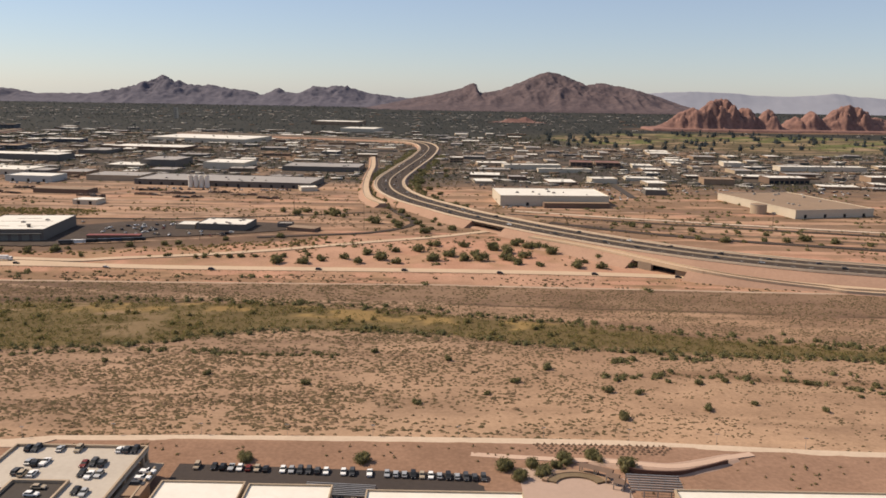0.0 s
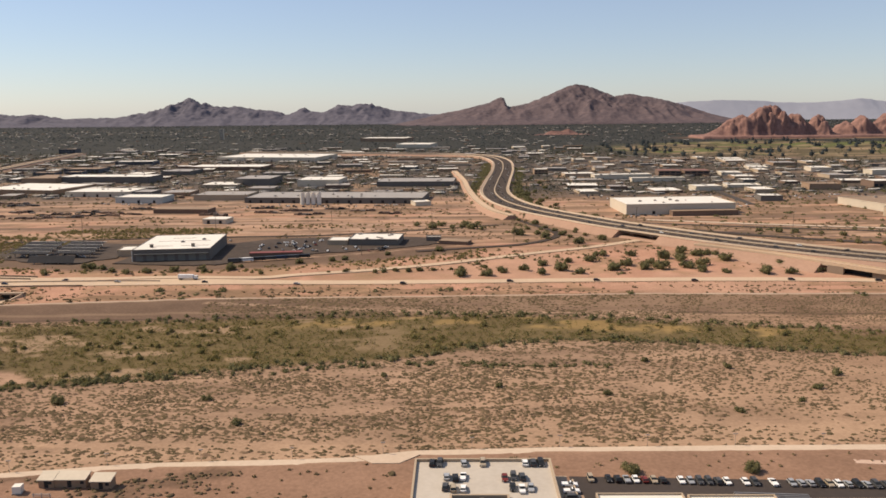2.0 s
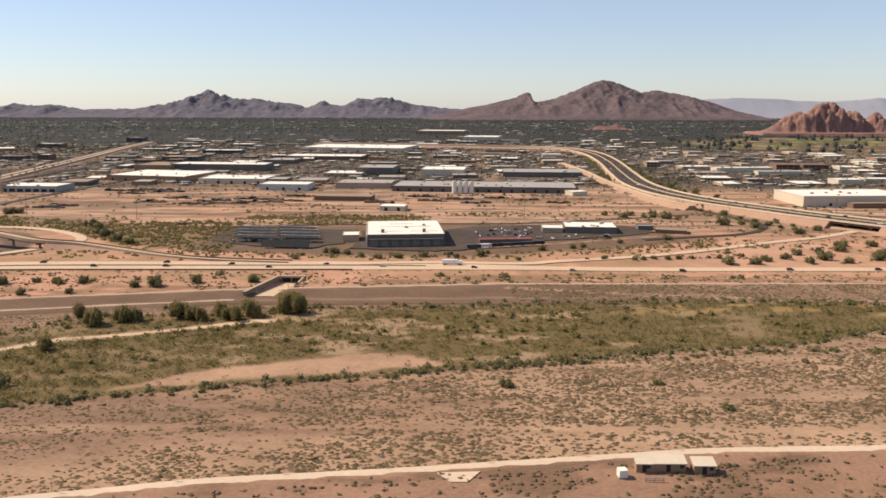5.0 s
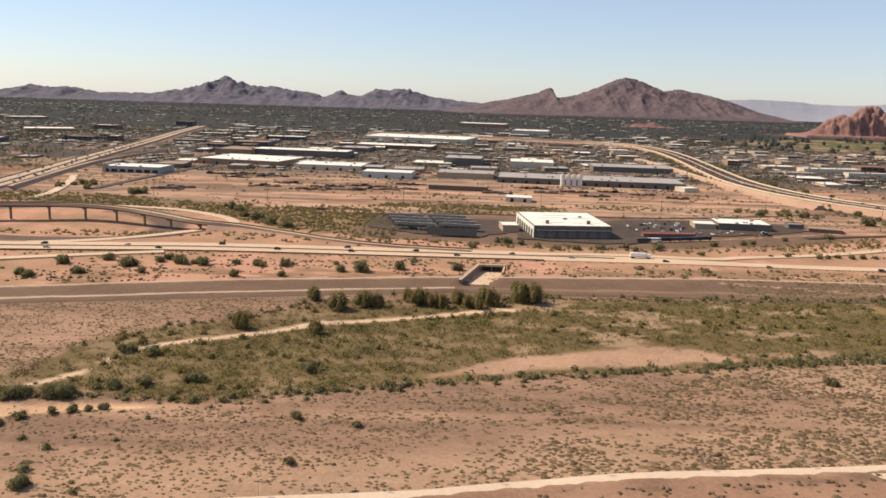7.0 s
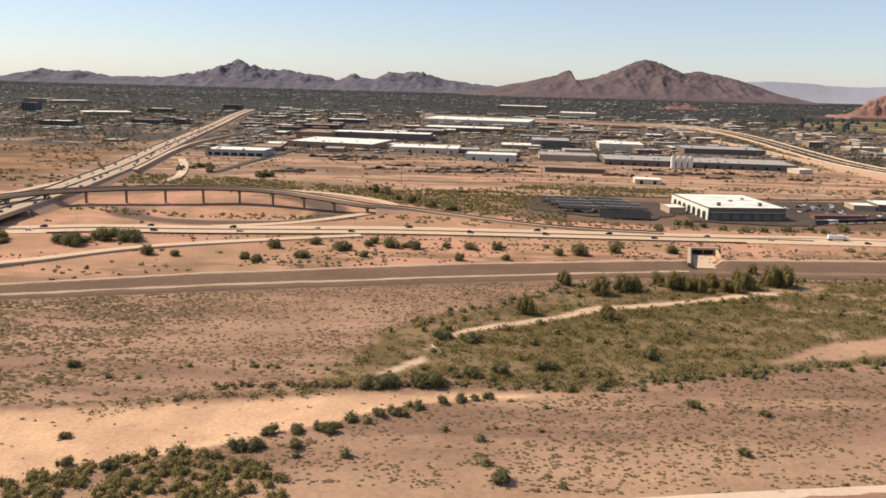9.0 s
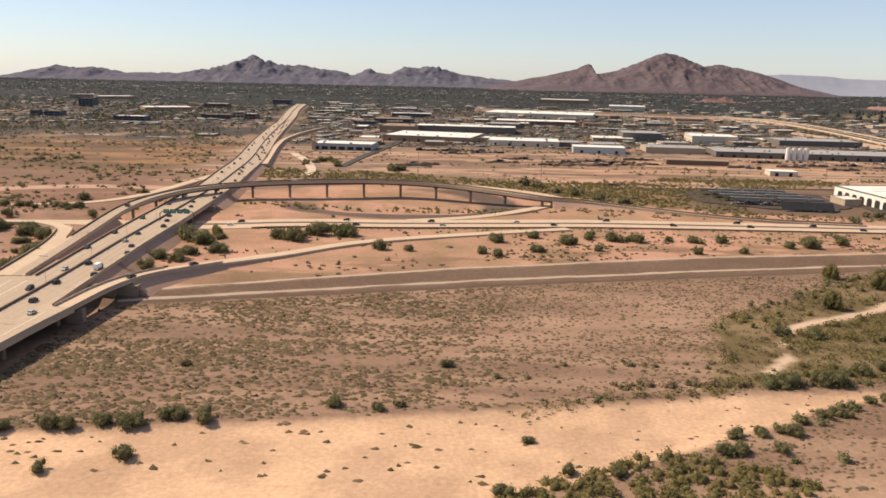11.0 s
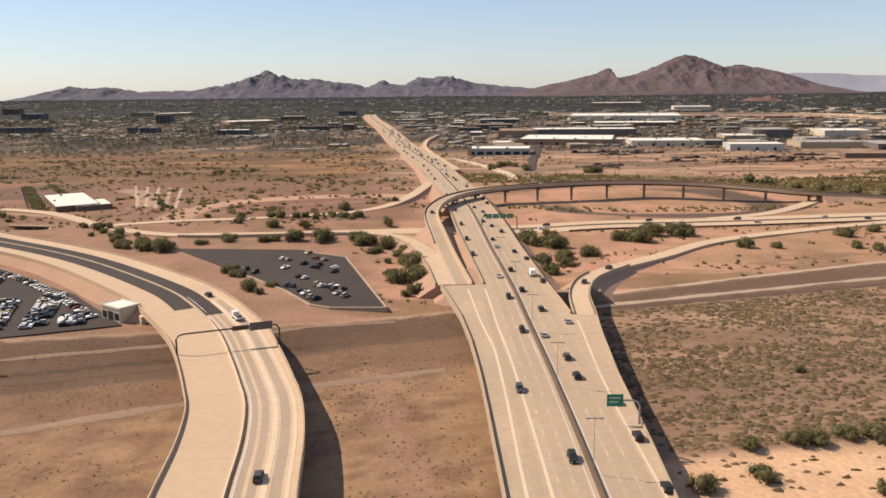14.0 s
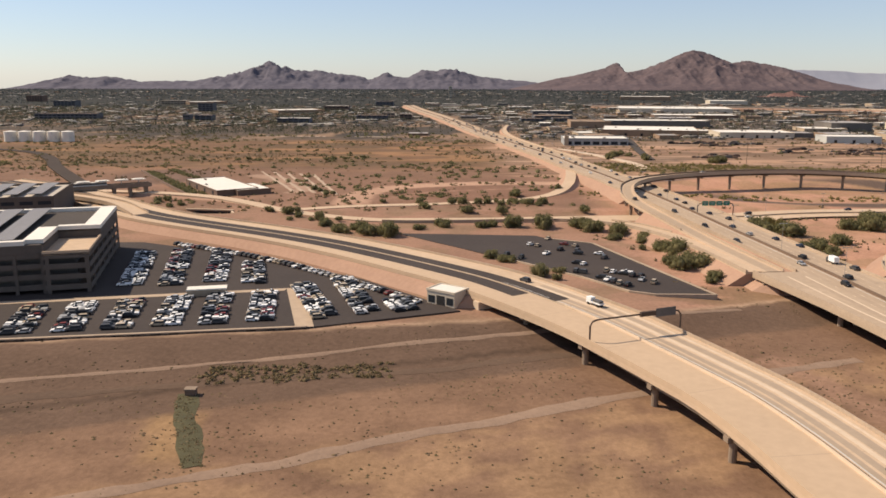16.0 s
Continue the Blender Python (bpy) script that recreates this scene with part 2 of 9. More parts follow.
def thing(name, x, y, z, rz=0.0, label="", category="", group="", kind=""):
    e = new(name)
    e.empty_display_size = 0.5
    e.matrix_basis = pose(x, y, z, 0, 0, rz)
    return tagged(e, label, category, group, kind)


def smooth(pts, step=4.0):
    """Points along a rounded line through the given ones."""
    P = np.array(pts, float)
    P = np.vstack([2 * P[0] - P[1], P, 2 * P[-1] - P[-2]])
    out = []
    for i in range(1, len(P) - 2):
        n = max(2, int(np.linalg.norm(P[i + 1] - P[i]) / step))
        for u in np.arange(n) / n:
            a, b, c, d = P[i - 1 : i + 3]
            out.append(0.5 * (2 * b + (c - a) * u + (2 * a - 5 * b + 4 * c - d) * u**2 + (3 * b - a - 3 * c + d) * u**3))
    out.append(P[-2])
    return np.array(out)


TABLE = np.random.RandomState(5).rand(256, 256)


def vnoise(x, y):
    xi, yi = np.floor(x).astype(int), np.floor(y).astype(int)
    fx, fy = x - xi, y - yi
    fx, fy = fx * fx * (3 - 2 * fx), fy * fy * (3 - 2 * fy)
    a, b = TABLE[xi % 256, yi % 256], TABLE[(xi + 1) % 256, yi % 256]
    c, d = TABLE[xi % 256, (yi + 1) % 256], TABLE[(xi + 1) % 256, (yi + 1) % 256]
    return a + (b - a) * fx + (c - a) * fy + (a - b - c + d) * fx * fy


def fbm(x, y, octaves=5, ridged=False):
    out, amp, total = 0, 1.0, 0
    for o in range(octaves):
        n = vnoise(x * 2**o + 17.3 * o, y * 2**o + 9.1 * o)
        out = out + amp * ((1 - abs(2 * n - 1)) if ridged else n)
        total += amp
        amp *= 0.5
    return out / total


def step01(a, b, v):
    u = np.clip((v - a) / (b - a), 0, 1)
    return u * u * (3 - 2 * u)


# ---- plan of the ground ----
def line_of(*pts):
    xs, ys = np.array(sorted(pts), float).T
    return lambda x: np.interp(x, xs, ys)


path_y = line_of((-900, 25), (-305, 126), (-274, 131), (-240, 139.5), (-200, 145), (-170, 150), (-137, 155), (-97, 157), (-85, 160.5), (-54, 162), (0, 163), (40, 163), (76, 160), (100, 159), (400, 150))
levee_lo = line_of((-1000, 70), (-760, 130), (-682, 150), (-652, 161), (-611, 174), (-571, 185), (-545, 191), (-508, 211), (-431, 233), (-406, 240), (-342, 256), (-273, 272), (-160, 275), (0, 281), (160, 272), (400, 255))
levee_hi = line_of((-1000, 110), (-760, 165), (-697, 176), (-642, 184), (-570, 196), (-545, 207), (-511, 220), (-431, 251), (-350, 275), (-273, 291), (-174, 302), (0, 306), (170, 302), (400, 285))
belt_hi = line_of((-430, 150), (-400, 158), (-376, 166), (-371, 180), (-371.7, 198), (-364.3, 210.4), (-349.6, 221.8), (-329.9, 234.2), (-318.3, 246.8), (-305.1, 257.3), (-281, 257), (-241, 267), (-193, 271), (-154, 275), (-93, 280), (-58, 278), (-17, 271), (42, 259), (94, 244), (127, 237), (260, 214))
belt_lo = line_of((-430, 150), (-400, 158), (-376, 164), (-362.3, 171.6), (-350.5, 172.7), (-335.1, 170.1), (-323.1, 169.9), (-311.6, 173.5), (-297.2, 178.4), (-282.1, 182.9), (-248, 193), (-208, 202), (-130.3, 222.6), (-99.2, 228), (-83.7, 232.7), (-72.2, 240.8), (-55.5, 246.6), (-33.6, 247.9), (0.3, 244.9), (20.9, 237.9), (54.9, 230.9), (88.1, 227.3), (121.7, 226.5), (260, 205))
bare_hi = line_of((-285, 186), (-258, 204), (-240, 213), (-222, 221), (-204, 221), (-190, 208))
sand_hi = line_of((-560, 128), (-500, 140), (-470, 145), (-451, 148), (-429, 152), (-397, 158), (-374, 164), (-344, 168), (-320, 168))
sand_lo = line_of((-560, 20), (-440, 105), (-419, 123), (-402, 132), (-381, 144), (-356, 160), (-320, 168))
chan_y = line_of((-366, 172), (-355.2, 185.3), (-352, 200), (-344.2, 207.6), (-332.3, 214.2), (-321.2, 220.5), (-308.2, 230.8), (-293.7, 235.3), (-273.5, 243.6), (-255.3, 252.2))
wash_lo = line_of((-560, 448), (-480, 440), (-400, 420), (-375, 400), (-350, 380), (-320, 370), (-300, 362), (-286, 440), (-200, 462))
wash_hi = line_of((-560, 482), (-480, 480), (-420, 462), (-350, 452), (-320, 470), (-286, 488), (-200, 480))
depot_lo = line_of((-330, 369), (-250, 355), (-188, 353), (-120, 374), (-60, 402))
depot_hi = line_of((-330, 440), (-250, 452), (-150, 452), (-60, 462))
land_z = line_of((-500, 0.8), (300, 0.8), (450, 1.2), (600, 2.5), (1000, 5.5), (2000, 8), (3400, 4), (4400, -14), (5200, -26))


def ground_z(x, y):
    x, y = np.asarray(x, float), np.asarray(y, float)
    lo, hi = levee_lo(x), levee_hi(x)
    up = step01(lo - 1, hi - 1, y)
    z = -0.4 + up * (land_z(y) + 0.4)
    z = z + 1.0 * step01(-550, -575, x) * step01(lo, hi, y) * step01(420, 300, y)
    z = z - 2.6 * np.exp(-(((x + 450) / 62) ** 4) - ((y - 378) / 30) ** 4)
    z = z - 3.0 * np.exp(-(((x + 701) / 9) ** 4) - ((y - 319) / 4.5) ** 4)
    py = path_y(x)
    z = z + 1.5 * step01(py + 4, py - 1, y) * step01(-420, -330, x)
    z = z - 0.5 * step01(0, 3, y - sand_lo(x)) * step01(0, 2, sand_hi(x) - y) * (x > -520)
    z = z - (z + 1.0) * step01(6.0, 4.2, abs(x + 256.0 - 0.30 * (y - 304))) * step01(276, 288, y) * step01(313, 311, y)
    z = z + 0.30 * (fbm(x / 11, y / 11, 3) - 0.5) + 0.5 * (fbm(x / 60, y / 60, 2) - 0.5) * step01(420, 520, y)
    return z


def gz(x, y):
    return float(ground_z(np.array([x]), np.array([y]))[0])


TRACKS = [  # tracks worn into the soil, and the dull strip under the eastern freeway: half width, colour, places
    (21, (0.235, 0.165, 0.12), [(92, 372), (110, 357), (152, 335), (188, 320), (300, 287), (480, 250)]),
    (2.6, (0.37, 0.25, 0.185), [(-552, 90), (-548, 120), (-551, 140), (-556, 160), (-560, 172)]),
    (1.2, (0.40, 0.28, 0.20), [(-575, 120), (-560, 131), (-552, 134)]),
    (0.7, (0.20, 0.14, 0.10), [(-557, 132), (-556, 146), (-559, 158)]),
    (6.2, (0.58, 0.41, 0.31), [(-652, 336), (-652, 352), (-648, 368), (-639, 382), (-624, 392), (-602, 398), (-575, 400), (-562, 398)]),
    (1.0, (0.22, 0.14, 0.105), [(-641, 352), (-637.5, 364), (-628, 377), (-613, 385), (-595, 388.5), (-578, 390)]),
    (1.1, (0.44, 0.30, 0.225), [(-632, 352), (-627, 365), (-612, 374), (-595, 378), (-580, 380)]),
    (1.6, (0.50, 0.36, 0.27), [(-420, 545), (-330, 520), (-240, 500), (-150, 495), (-60, 500)]),
    (1.4, (0.50, 0.36, 0.27), [(-460, 480), (-360, 470), (-250, 462), (-120, 464), (-60, 452)]),
    (1.6, (0.52, 0.38, 0.28), [(-500, 498), (-480, 600), (-452, 900), (-440, 1100)]),
    (1.3, (0.50, 0.37, 0.27), [(120, 440), (200, 425), (320, 400), (480, 365)]),
    (1.8, (0.46, 0.34, 0.25), [(60, 500), (160, 462), (280, 440), (480, 400)]),
    (0.9, (0.56, 0.42, 0.31), [(-200, 368), (-168, 380), (-120, 398), (-75, 417), (-30, 428)]),
    (1.0, (0.10, 0.085, 0.07), [(-320, 436), (-250, 446), (-200, 450), (-150, 453), (-87, 474), (-40, 492)]),
    (1.2, (0.56, 0.41, 0.30), [(-330, 446), (-250, 455), (-150, 460), (-92, 482)]),
    (1.5, (0.10, 0.085, 0.075), [(60, 462), (110, 445), (200, 420), (330, 385), (480, 345)]),
    (1.2, (0.55, 0.41, 0.30), [(40, 480), (110, 459), (200, 437), (330, 408), (480, 372)]),
    (1.1, (0.10, 0.085, 0.075), [(140, 560), (139, 620), (140, 684), (138, 760), (140, 900)]),
    (1.3, (0.13, 0.11, 0.095), [(20, 610), (90, 606), (180, 600), (420, 590)]),
    (1.3, (0.13, 0.11, 0.095), [(-20, 640), (90, 640), (240, 634), (420, 626)]),
    (5.0, (0.47, 0.35, 0.27), [(-708, 428), (-696, 416), (-688, 402)]),
    (3.5, (0.47, 0.35, 0.27), [(-684, 390), (-676, 378), (-680, 368)]),
    (1.2, (0.50, 0.38, 0.28), [(-170, 296), (-120, 288), (-70, 283), (0, 282)]),
]


def track_near(x, y, pts):
    """Distance from places to a rounded line."""
    line = smooth([(*q, 0) for q in pts], 3)
    d = np.full(len(x), 99.0)
    lo, hi = line.min(0) - 30, line.max(0) + 30
    idx = np.where((x > lo[0]) & (x < hi[0]) & (y > lo[1]) & (y < hi[1]))[0]
    for chunk in np.array_split(idx, max(1, len(idx) // 3000)):
        if len(chunk):
            d[chunk] = np.hypot(x[chunk][:, None] - line[None, :, 0], y[chunk][:, None] - line[None, :, 1]).min(1)
    return d


def blend(col, colour, w):
    return col + (np.array(colour) - col) * w[:, None]


def ground_tone(x, y):
    """Base colour of the soil, zone by zone."""
    n1, n2, n3 = fbm(x / 40, y / 40), fbm(x / 9 + 40, y / 9), fbm(x / 150 + 7, y / 60)
    lo, hi, py = levee_lo(x), levee_hi(x), path_y(x)
    e = 6 * (n2 - 0.5)
    col = np.ones((len(x), 3)) * np.array((0.36, 0.25, 0.178))
    col = blend(col, (0.46, 0.33, 0.235), step01(0.50, 0.66, n1) * 0.8)
    col = blend(col, (0.26, 0.185, 0.138), step01(0.50, 0.36, n1) * 0.45)
    col = blend(col, (0.40, 0.29, 0.20), step01(-60, 40, x) * step01(0.42, 0.56, n1) * 0.6)
    col = blend(col, (0.27, 0.19, 0.137), step01(20, -60, x) * step01(-170, -120, x) * 0.1)
    col = blend(col, (0.315, 0.22, 0.165), step01(-200, -260, x) * 0.75)
    col = blend(col, (0.475, 0.362, 0.262), step01(-205, -165, x) * step01(40, 0, x) * 0.5)
    band = fbm(x / 46 + 13, y / 4.5 + 70, 4)
    col = blend(col, (0.46, 0.335, 0.24), step01(0.53, 0.62, band) * 0.45)
    col = blend(col, (0.22, 0.155, 0.115), step01(0.47, 0.38, band) * 0.45)
    col = blend(col, (0.55, 0.41, 0.29), step01(-60, 30, x) * step01(0.52, 0.62, fbm(x / 40 + 51, y / 8 + 7, 4)) * step01(225, 200, y) * 0.65)
    col = blend(col, (0.60, 0.44, 0.31), step01(0, 40, x + 0.5 * e) * step01(0.40, 0.56, fbm(x / 22 + 3, y / 7 + 57, 4)) * step01(196, 184, y) * 0.75)
    col = blend(col, (0.44, 0.32, 0.225), step01(-30, 0, x) * step01(232, 222, y) * step01(176, 184, y) * 0.5)
    # pale rim north of the path, bare soil west of the motorway bridge
    col = blend(col, (0.50, 0.37, 0.26), step01(26, 8, y - py + e) * 0.6 * (x > -420))
    west = step01(-520, -528, x)
    wn = fbm(x / 14 + 2, y / 5 + 9, 5)
    col = blend(col, (0.25, 0.168, 0.117), west)
    col = blend(col, (0.34, 0.232, 0.16), west * step01(0.50, 0.62, wn) * 0.45)
    col = blend(col, (0.225, 0.152, 0.108), west * step01(0.48, 0.38, wn) * 0.3)
    col = blend(col, (0.40, 0.28, 0.175), west * step01(2, -5, y - 127 - 0.38 * (x + 669.6) + e) * step01(0.40, 0.58, fbm(x / 4 + 7, y / 4, 3)) * 0.75)
    col = blend(col, (0.195, 0.135, 0.098), west * step01(-8, 2, y - lo + 14) * step01(4, 0, y - lo) * 0.35)
    col = blend(col, (0.40, 0.28, 0.15), west * step01(4.5, 2, abs(x + 659 - 0.28 * (158 - y)) + 0.5 * e) * step01(132, 138, y) * step01(160, 156, y) * 0.7)
    col = blend(col, (0.27, 0.185, 0.125), step01(4.5, 1.5, abs(y - np.interp(x, (55, 82, 110, 150), (211.5, 211, 206, 198))) + 0.6 * e) * step01(50, 66, x) * 0.75)
    # willow belt
    belt = step01(-2, 3, y - belt_lo(x) + e) * step01(-2, 3, belt_hi(x) - y + e) * (x > -425)
    bare = step01(0, 3, y - belt_lo(x) - 2.5 + e) * step01(0, 3, bare_hi(x) - y + e) * (x > -285) * (x < -190)
    belt = belt * (1 - bare)
    col = blend(col, (0.50, 0.355, 0.255), bare * 0.7)
    col = blend(col, (0.16, 0.134, 0.062), belt * 0.9)
    gold = belt * step01(0.55, 0.62, n2) * step01(9, 4, abs(y - (belt_hi(x) - 7))) * step01(-150, -110, x) * step01(60, 20, x)
    col = blend(col, (0.48, 0.35, 0.15), gold * 0.55)
    pale = belt * step01(0.56, 0.62, fbm(x / 14 + 90, y / 5)) * step01(-60, -150, x) * (1 - 0.6 * step01(-240, -270, x))
    col = blend(col, (0.50, 0.38, 0.27), pale * 0.6)
    col = blend(col, (0.66, 0.53, 0.40), step01(2.6, 1.2, abs(y - chan_y(x)) + 0.3 * e) * (x > -364) * (x < -250))
    # wide sandy channel
    sand = step01(-1, 2, y - sand_lo(x) + 0.6 * e) * step01(-0.6, 1.2, sand_hi(x) - y) * step01(-528, -520, x)
    col = blend(col, (0.73, 0.53, 0.36), sand)
    col = blend(col, (0.52, 0.375, 0.26), sand * step01(0.50, 0.62, n2) * 0.6)
    col = blend(col, (0.21, 0.15, 0.115), step01(2.4, 0.6, abs(y - sand_hi(x) - 0.8) + 0.2 * e) * (x > -515) * (x < -330) * 0.3)
    # south bank
    south = step01(1, -2, y - py)
    col = blend(col, (0.345, 0.232, 0.168), south * (x > -420))
    col = blend(col, (0.385, 0.265, 0.198), south * step01(0, 25, x) * 0.85)
    col = blend(col, (0.20, 0.14, 0.10), south * (x > -420) * step01(0.5, 0.58, fbm(x / 16 + 3, y / 6 + 40)) * step01(-80, -100, x) * 0.8)
    # levee slope, with a track along it
    lev = step01(-1, 1, y - lo + 9 * step01(-555, -600, x)) * step01(1, -1, y - hi)
    lev = lev * (1 - 0.45 * step01(-150, -90, x))
    col = blend(col, (0.185, 0.135, 0.10), lev * 0.95)
    col = blend(col, (0.165, 0.118, 0.09), lev * step01(-530, -560, x) * 0.75)
    mid = lo + (hi - lo) * 0.32
    col = blend(col, (0.52, 0.40, 0.29), step01(1.3, 0.5, abs(y - mid) + 0.1 * e) * np.clip(0.5 + 0.7 * step01(0.4, 0.6, n1), 0, 1) * 0.35 * step01(-515, -505, x) * (1 - 0.8 * step01(-150, -90, x)))
    col = blend(col, (0.46, 0.35, 0.255), step01(1.6, 0.6, abs(y - hi) + 0.08 * e))
    col = blend(col, (0.11, 0.08, 0.06), step01(1.3, 0.5, abs(y - lo - 1)) * step01(0.35, 0.5, n1))
    # land north of the levee
    north = step01(-1, 2, y - hi)
    land = np.ones_like(col) * np.array((0.56, 0.35, 0.255))
    land = blend(land, (0.46, 0.305, 0.21), step01(0.45, 0.62, n1))
    land = blend(land, (0.36, 0.265, 0.165), step01(0.5, 0.6, n2) * 0.6)
    land = blend(land, (0.25, 0.18, 0.115), step01(0.50, 0.56, fbm(x / 26 + 4, y / 5 + 31)) * step01(22, 12, y - hi) * 0.75)
    land = blend(land, (0.60, 0.40, 0.30), step01(-120, -60, x) * step01(430, 400, y) * step01(0.40, 0.55, n1) * 0.7)
    oval = np.hypot((x + 453) / 46, (y - 380) / 41)
    half = np.where(x > -453, step01(428, 410, y), step01(388, 366, y))
    land = blend(land, (0.16, 0.125, 0.105), step01(0.22, 0.14, abs(oval - 1.0) + 0.004 * e) * half)
    land = blend(land, (0.33, 0.23, 0.18), step01(0.07, 0.03, abs(oval - 0.62)) * half * 0.7)
    yard = step01(430, 450, y) * step01(700, 640, y)
    land = blend(land, (0.29, 0.22, 0.165), yard * step01(0.42, 0.54, n3) * 0.85)
    land = blend(land, (0.17, 0.132, 0.105), yard * step01(0.52, 0.60, fbm(x / 60 + 81, y / 9 + 17, 4)) * 0.75)
    land = blend(land, (0.62, 0.47, 0.36), yard * step01(0.58, 0.64, fbm(x / 50 + 5, y / 6 + 61, 4)) * 0.6)
    wash = step01(-3, 4, y - wash_lo(x) + e) * step01(-3, 4, wash_hi(x) - y + e) * step01(-195, -235, x) * step01(-560, -520, x)
    land = blend(land, (0.19, 0.15, 0.085), wash * 0.8)
    depot = step01(-4, 6, y - depot_lo(x) + 1.5 * e) * step01(-4, 6, depot_hi(x) - y + 1.5 * e) * step01(-325, -310, x) * step01(-50, -85, x)
    land = blend(land, (0.15, 0.115, 0.088), depot * 0.85)
    fieldw = step01(-575, -600, x) * step01(395, 425, y)
    land = blend(land, (0.235, 0.155, 0.10), fieldw)
    land = blend(land, (0.175, 0.13, 0.08), fieldw * step01(0.45, 0.56, n1) * 0.85)
    land = blend(land, (0.40, 0.25, 0.14), fieldw * step01(0.50, 0.60, fbm(x / 70 + 7, y / 16 + 3, 4)) * 0.75)
    land = blend(land, (0.17, 0.125, 0.085), fieldw * step01(0.55, 0.62, fbm(x / 60 + 27, y / 10 + 31, 4)) * 0.7)
    land = blend(land, (0.345, 0.23, 0.172), step01(-555, -575, x) * step01(350, 330, y) * 0.85)
    land = blend(land, (0.30, 0.215, 0.15), step01(-555, -575, x) * step01(350, 330, y) * step01(0.5, 0.58, n2) * 0.8)
    land = blend(land, (0.27, 0.178, 0.132), step01(-548, -566, x) * step01(322, 335, y) * step01(480, 440, y) * 0.85)
    land = blend(land, (0.27, 0.17, 0.125), step01(1.0, 0.85, np.hypot((x + 599) / 44, (y - 366) / 25) + 0.02 * e) * 0.85)
    land = blend(land, (0.20, 0.145, 0.12), step01(1.0, 0.8, np.hypot((x + 752) / 26, (y - 425) / 34)) * 0.8)
    city = step01(600, 670, y + 80 * (n3 - 0.5))
    land = blend(land, (0.15, 0.13, 0.112), city)
    land = blend(land, (0.14, 0.118, 0.095), city * step01(-540, -600, x) * 0.8)
    land = blend(land, (0.36, 0.265, 0.19), city * step01(0.56, 0.64, n1) * step01(1250, 900, y) * 0.8)
    land = blend(land, (0.075, 0.075, 0.07), city * step01(0.52, 0.58, fbm(x / 34 + 3, y / 50 + 9)) * step01(1250, 900, y) * 0.8)
    # far city soil, leaning slightly blue in place of haze
    land = blend(land, (0.048, 0.054, 0.05), city * step01(950, 1300, y) * 0.95)
    streak = fbm(x / 70 + 21, y / 7 + 3, 4)
    land = blend(land, (0.24, 0.175, 0.125), (1 - city) * (1 - fieldw) * step01(410, 440, y) * step01(0.50, 0.57, streak) * 0.65)
    land = blend(land, (0.60, 0.42, 0.30), (1 - city) * (1 - fieldw) * step01(410, 440, y) * step01(0.56, 0.62, fbm(x / 90 + 71, y / 6 + 13, 4)) * 0.7)
    land = blend(land, (0.27, 0.195, 0.135), step01(-70, -40, x) * step01(395, 420, y) * step01(640, 600, y) * step01(0.43, 0.52, streak) * 0.8)
    land = blend(land, (0.25, 0.18, 0.125), step01(90, 110, x) * step01(360, 380, y) * step01(540, 500, y) * step01(0.44, 0.52, streak) * 0.7)
    golf = step01(1.0, 0.7, np.hypot((x - 470) / 360, (y - 1240) / 260) + 0.4 * (n1 - 0.5))
    land = blend(land, (0.15, 0.13, 0.075), golf * 0.85)
    land = blend(land, (0.15, 0.19, 0.065), golf * step01(0.50, 0.58, fbm(x / 55 + 9, y / 26 + 3, 3)) * 0.85)
    land = blend(land, (0.42, 0.33, 0.23), golf * step01(0.60, 0.66, fbm(x / 30 + 39, y / 14 + 3, 3)) * 0.8)
    land = blend(land, (0.27, 0.18, 0.125), step01(1.0, 0.6, np.hypot((x - 660) / 330, (y - 1640) / 110)))
    col = blend(col, (0, 0, 0), north) + land * north[:, None]
    for half, colour, pts in TRACKS:
        col = blend(col, colour, step01(half + 0.8, half - 0.4, track_near(x, y, pts) + 0.15 * e) * 0.85)
    return np.clip(col, 0, 0.8)


def graded(a, b, fine, first, last, grow=1.09):
    """Grid lines: even between a and b, widening outwards to first and last."""
    mid = list(np.arange(a, b + fine / 2, fine))
    lo, hi, s = [], [], fine
    while (lo[-1] if lo else a) > first:
        s *= grow
        lo.append((lo[-1] if lo else a) - s)
    s = fine
    while (hi[-1] if hi else b) < last:
        s *= grow
        hi.append((hi[-1] if hi else b) + s)
    return np.array(lo[::-1] + mid + hi)


def grid_mesh(name, xs, ys, zfun):
    X, Y = np.meshgrid(xs, ys)
    x, y = X.ravel(), Y.ravel()
    nx, ny = len(xs), len(ys)
    i = (np.arange(ny - 1)[:, None] * nx + np.arange(nx - 1)[None]).ravel()
    me = mesh_np(name, np.c_[x, y, zfun(x, y)], [np.c_[i, i + 1, i + nx + 1, i + nx]])
    me.polygons.foreach_set("use_smooth", np.ones(len(me.polygons), bool))
    return me, x, y


gx, gy = graded(-790, 240, 2.4, -5200, 5200, 1.07), np.concatenate([graded(100, 330, 1.7, -400, 330), graded(331.5, 450, 2.2, 331.5, 5200, 1.022)[0:]])
gme, vx, vy = grid_mesh("ground", gx, gy, ground_z)
layer = gme.color_attributes.new("tone", "FLOAT_COLOR", "POINT")
layer.data.foreach_set("color", np.c_[ground_tone(vx, vy), np.ones(len(vx))].astype(np.float32).ravel())
tagged(ob_of("ground", gme, M_GROUND), "dry desert ground with river bed and sandy banks", "ground", kind="structure")


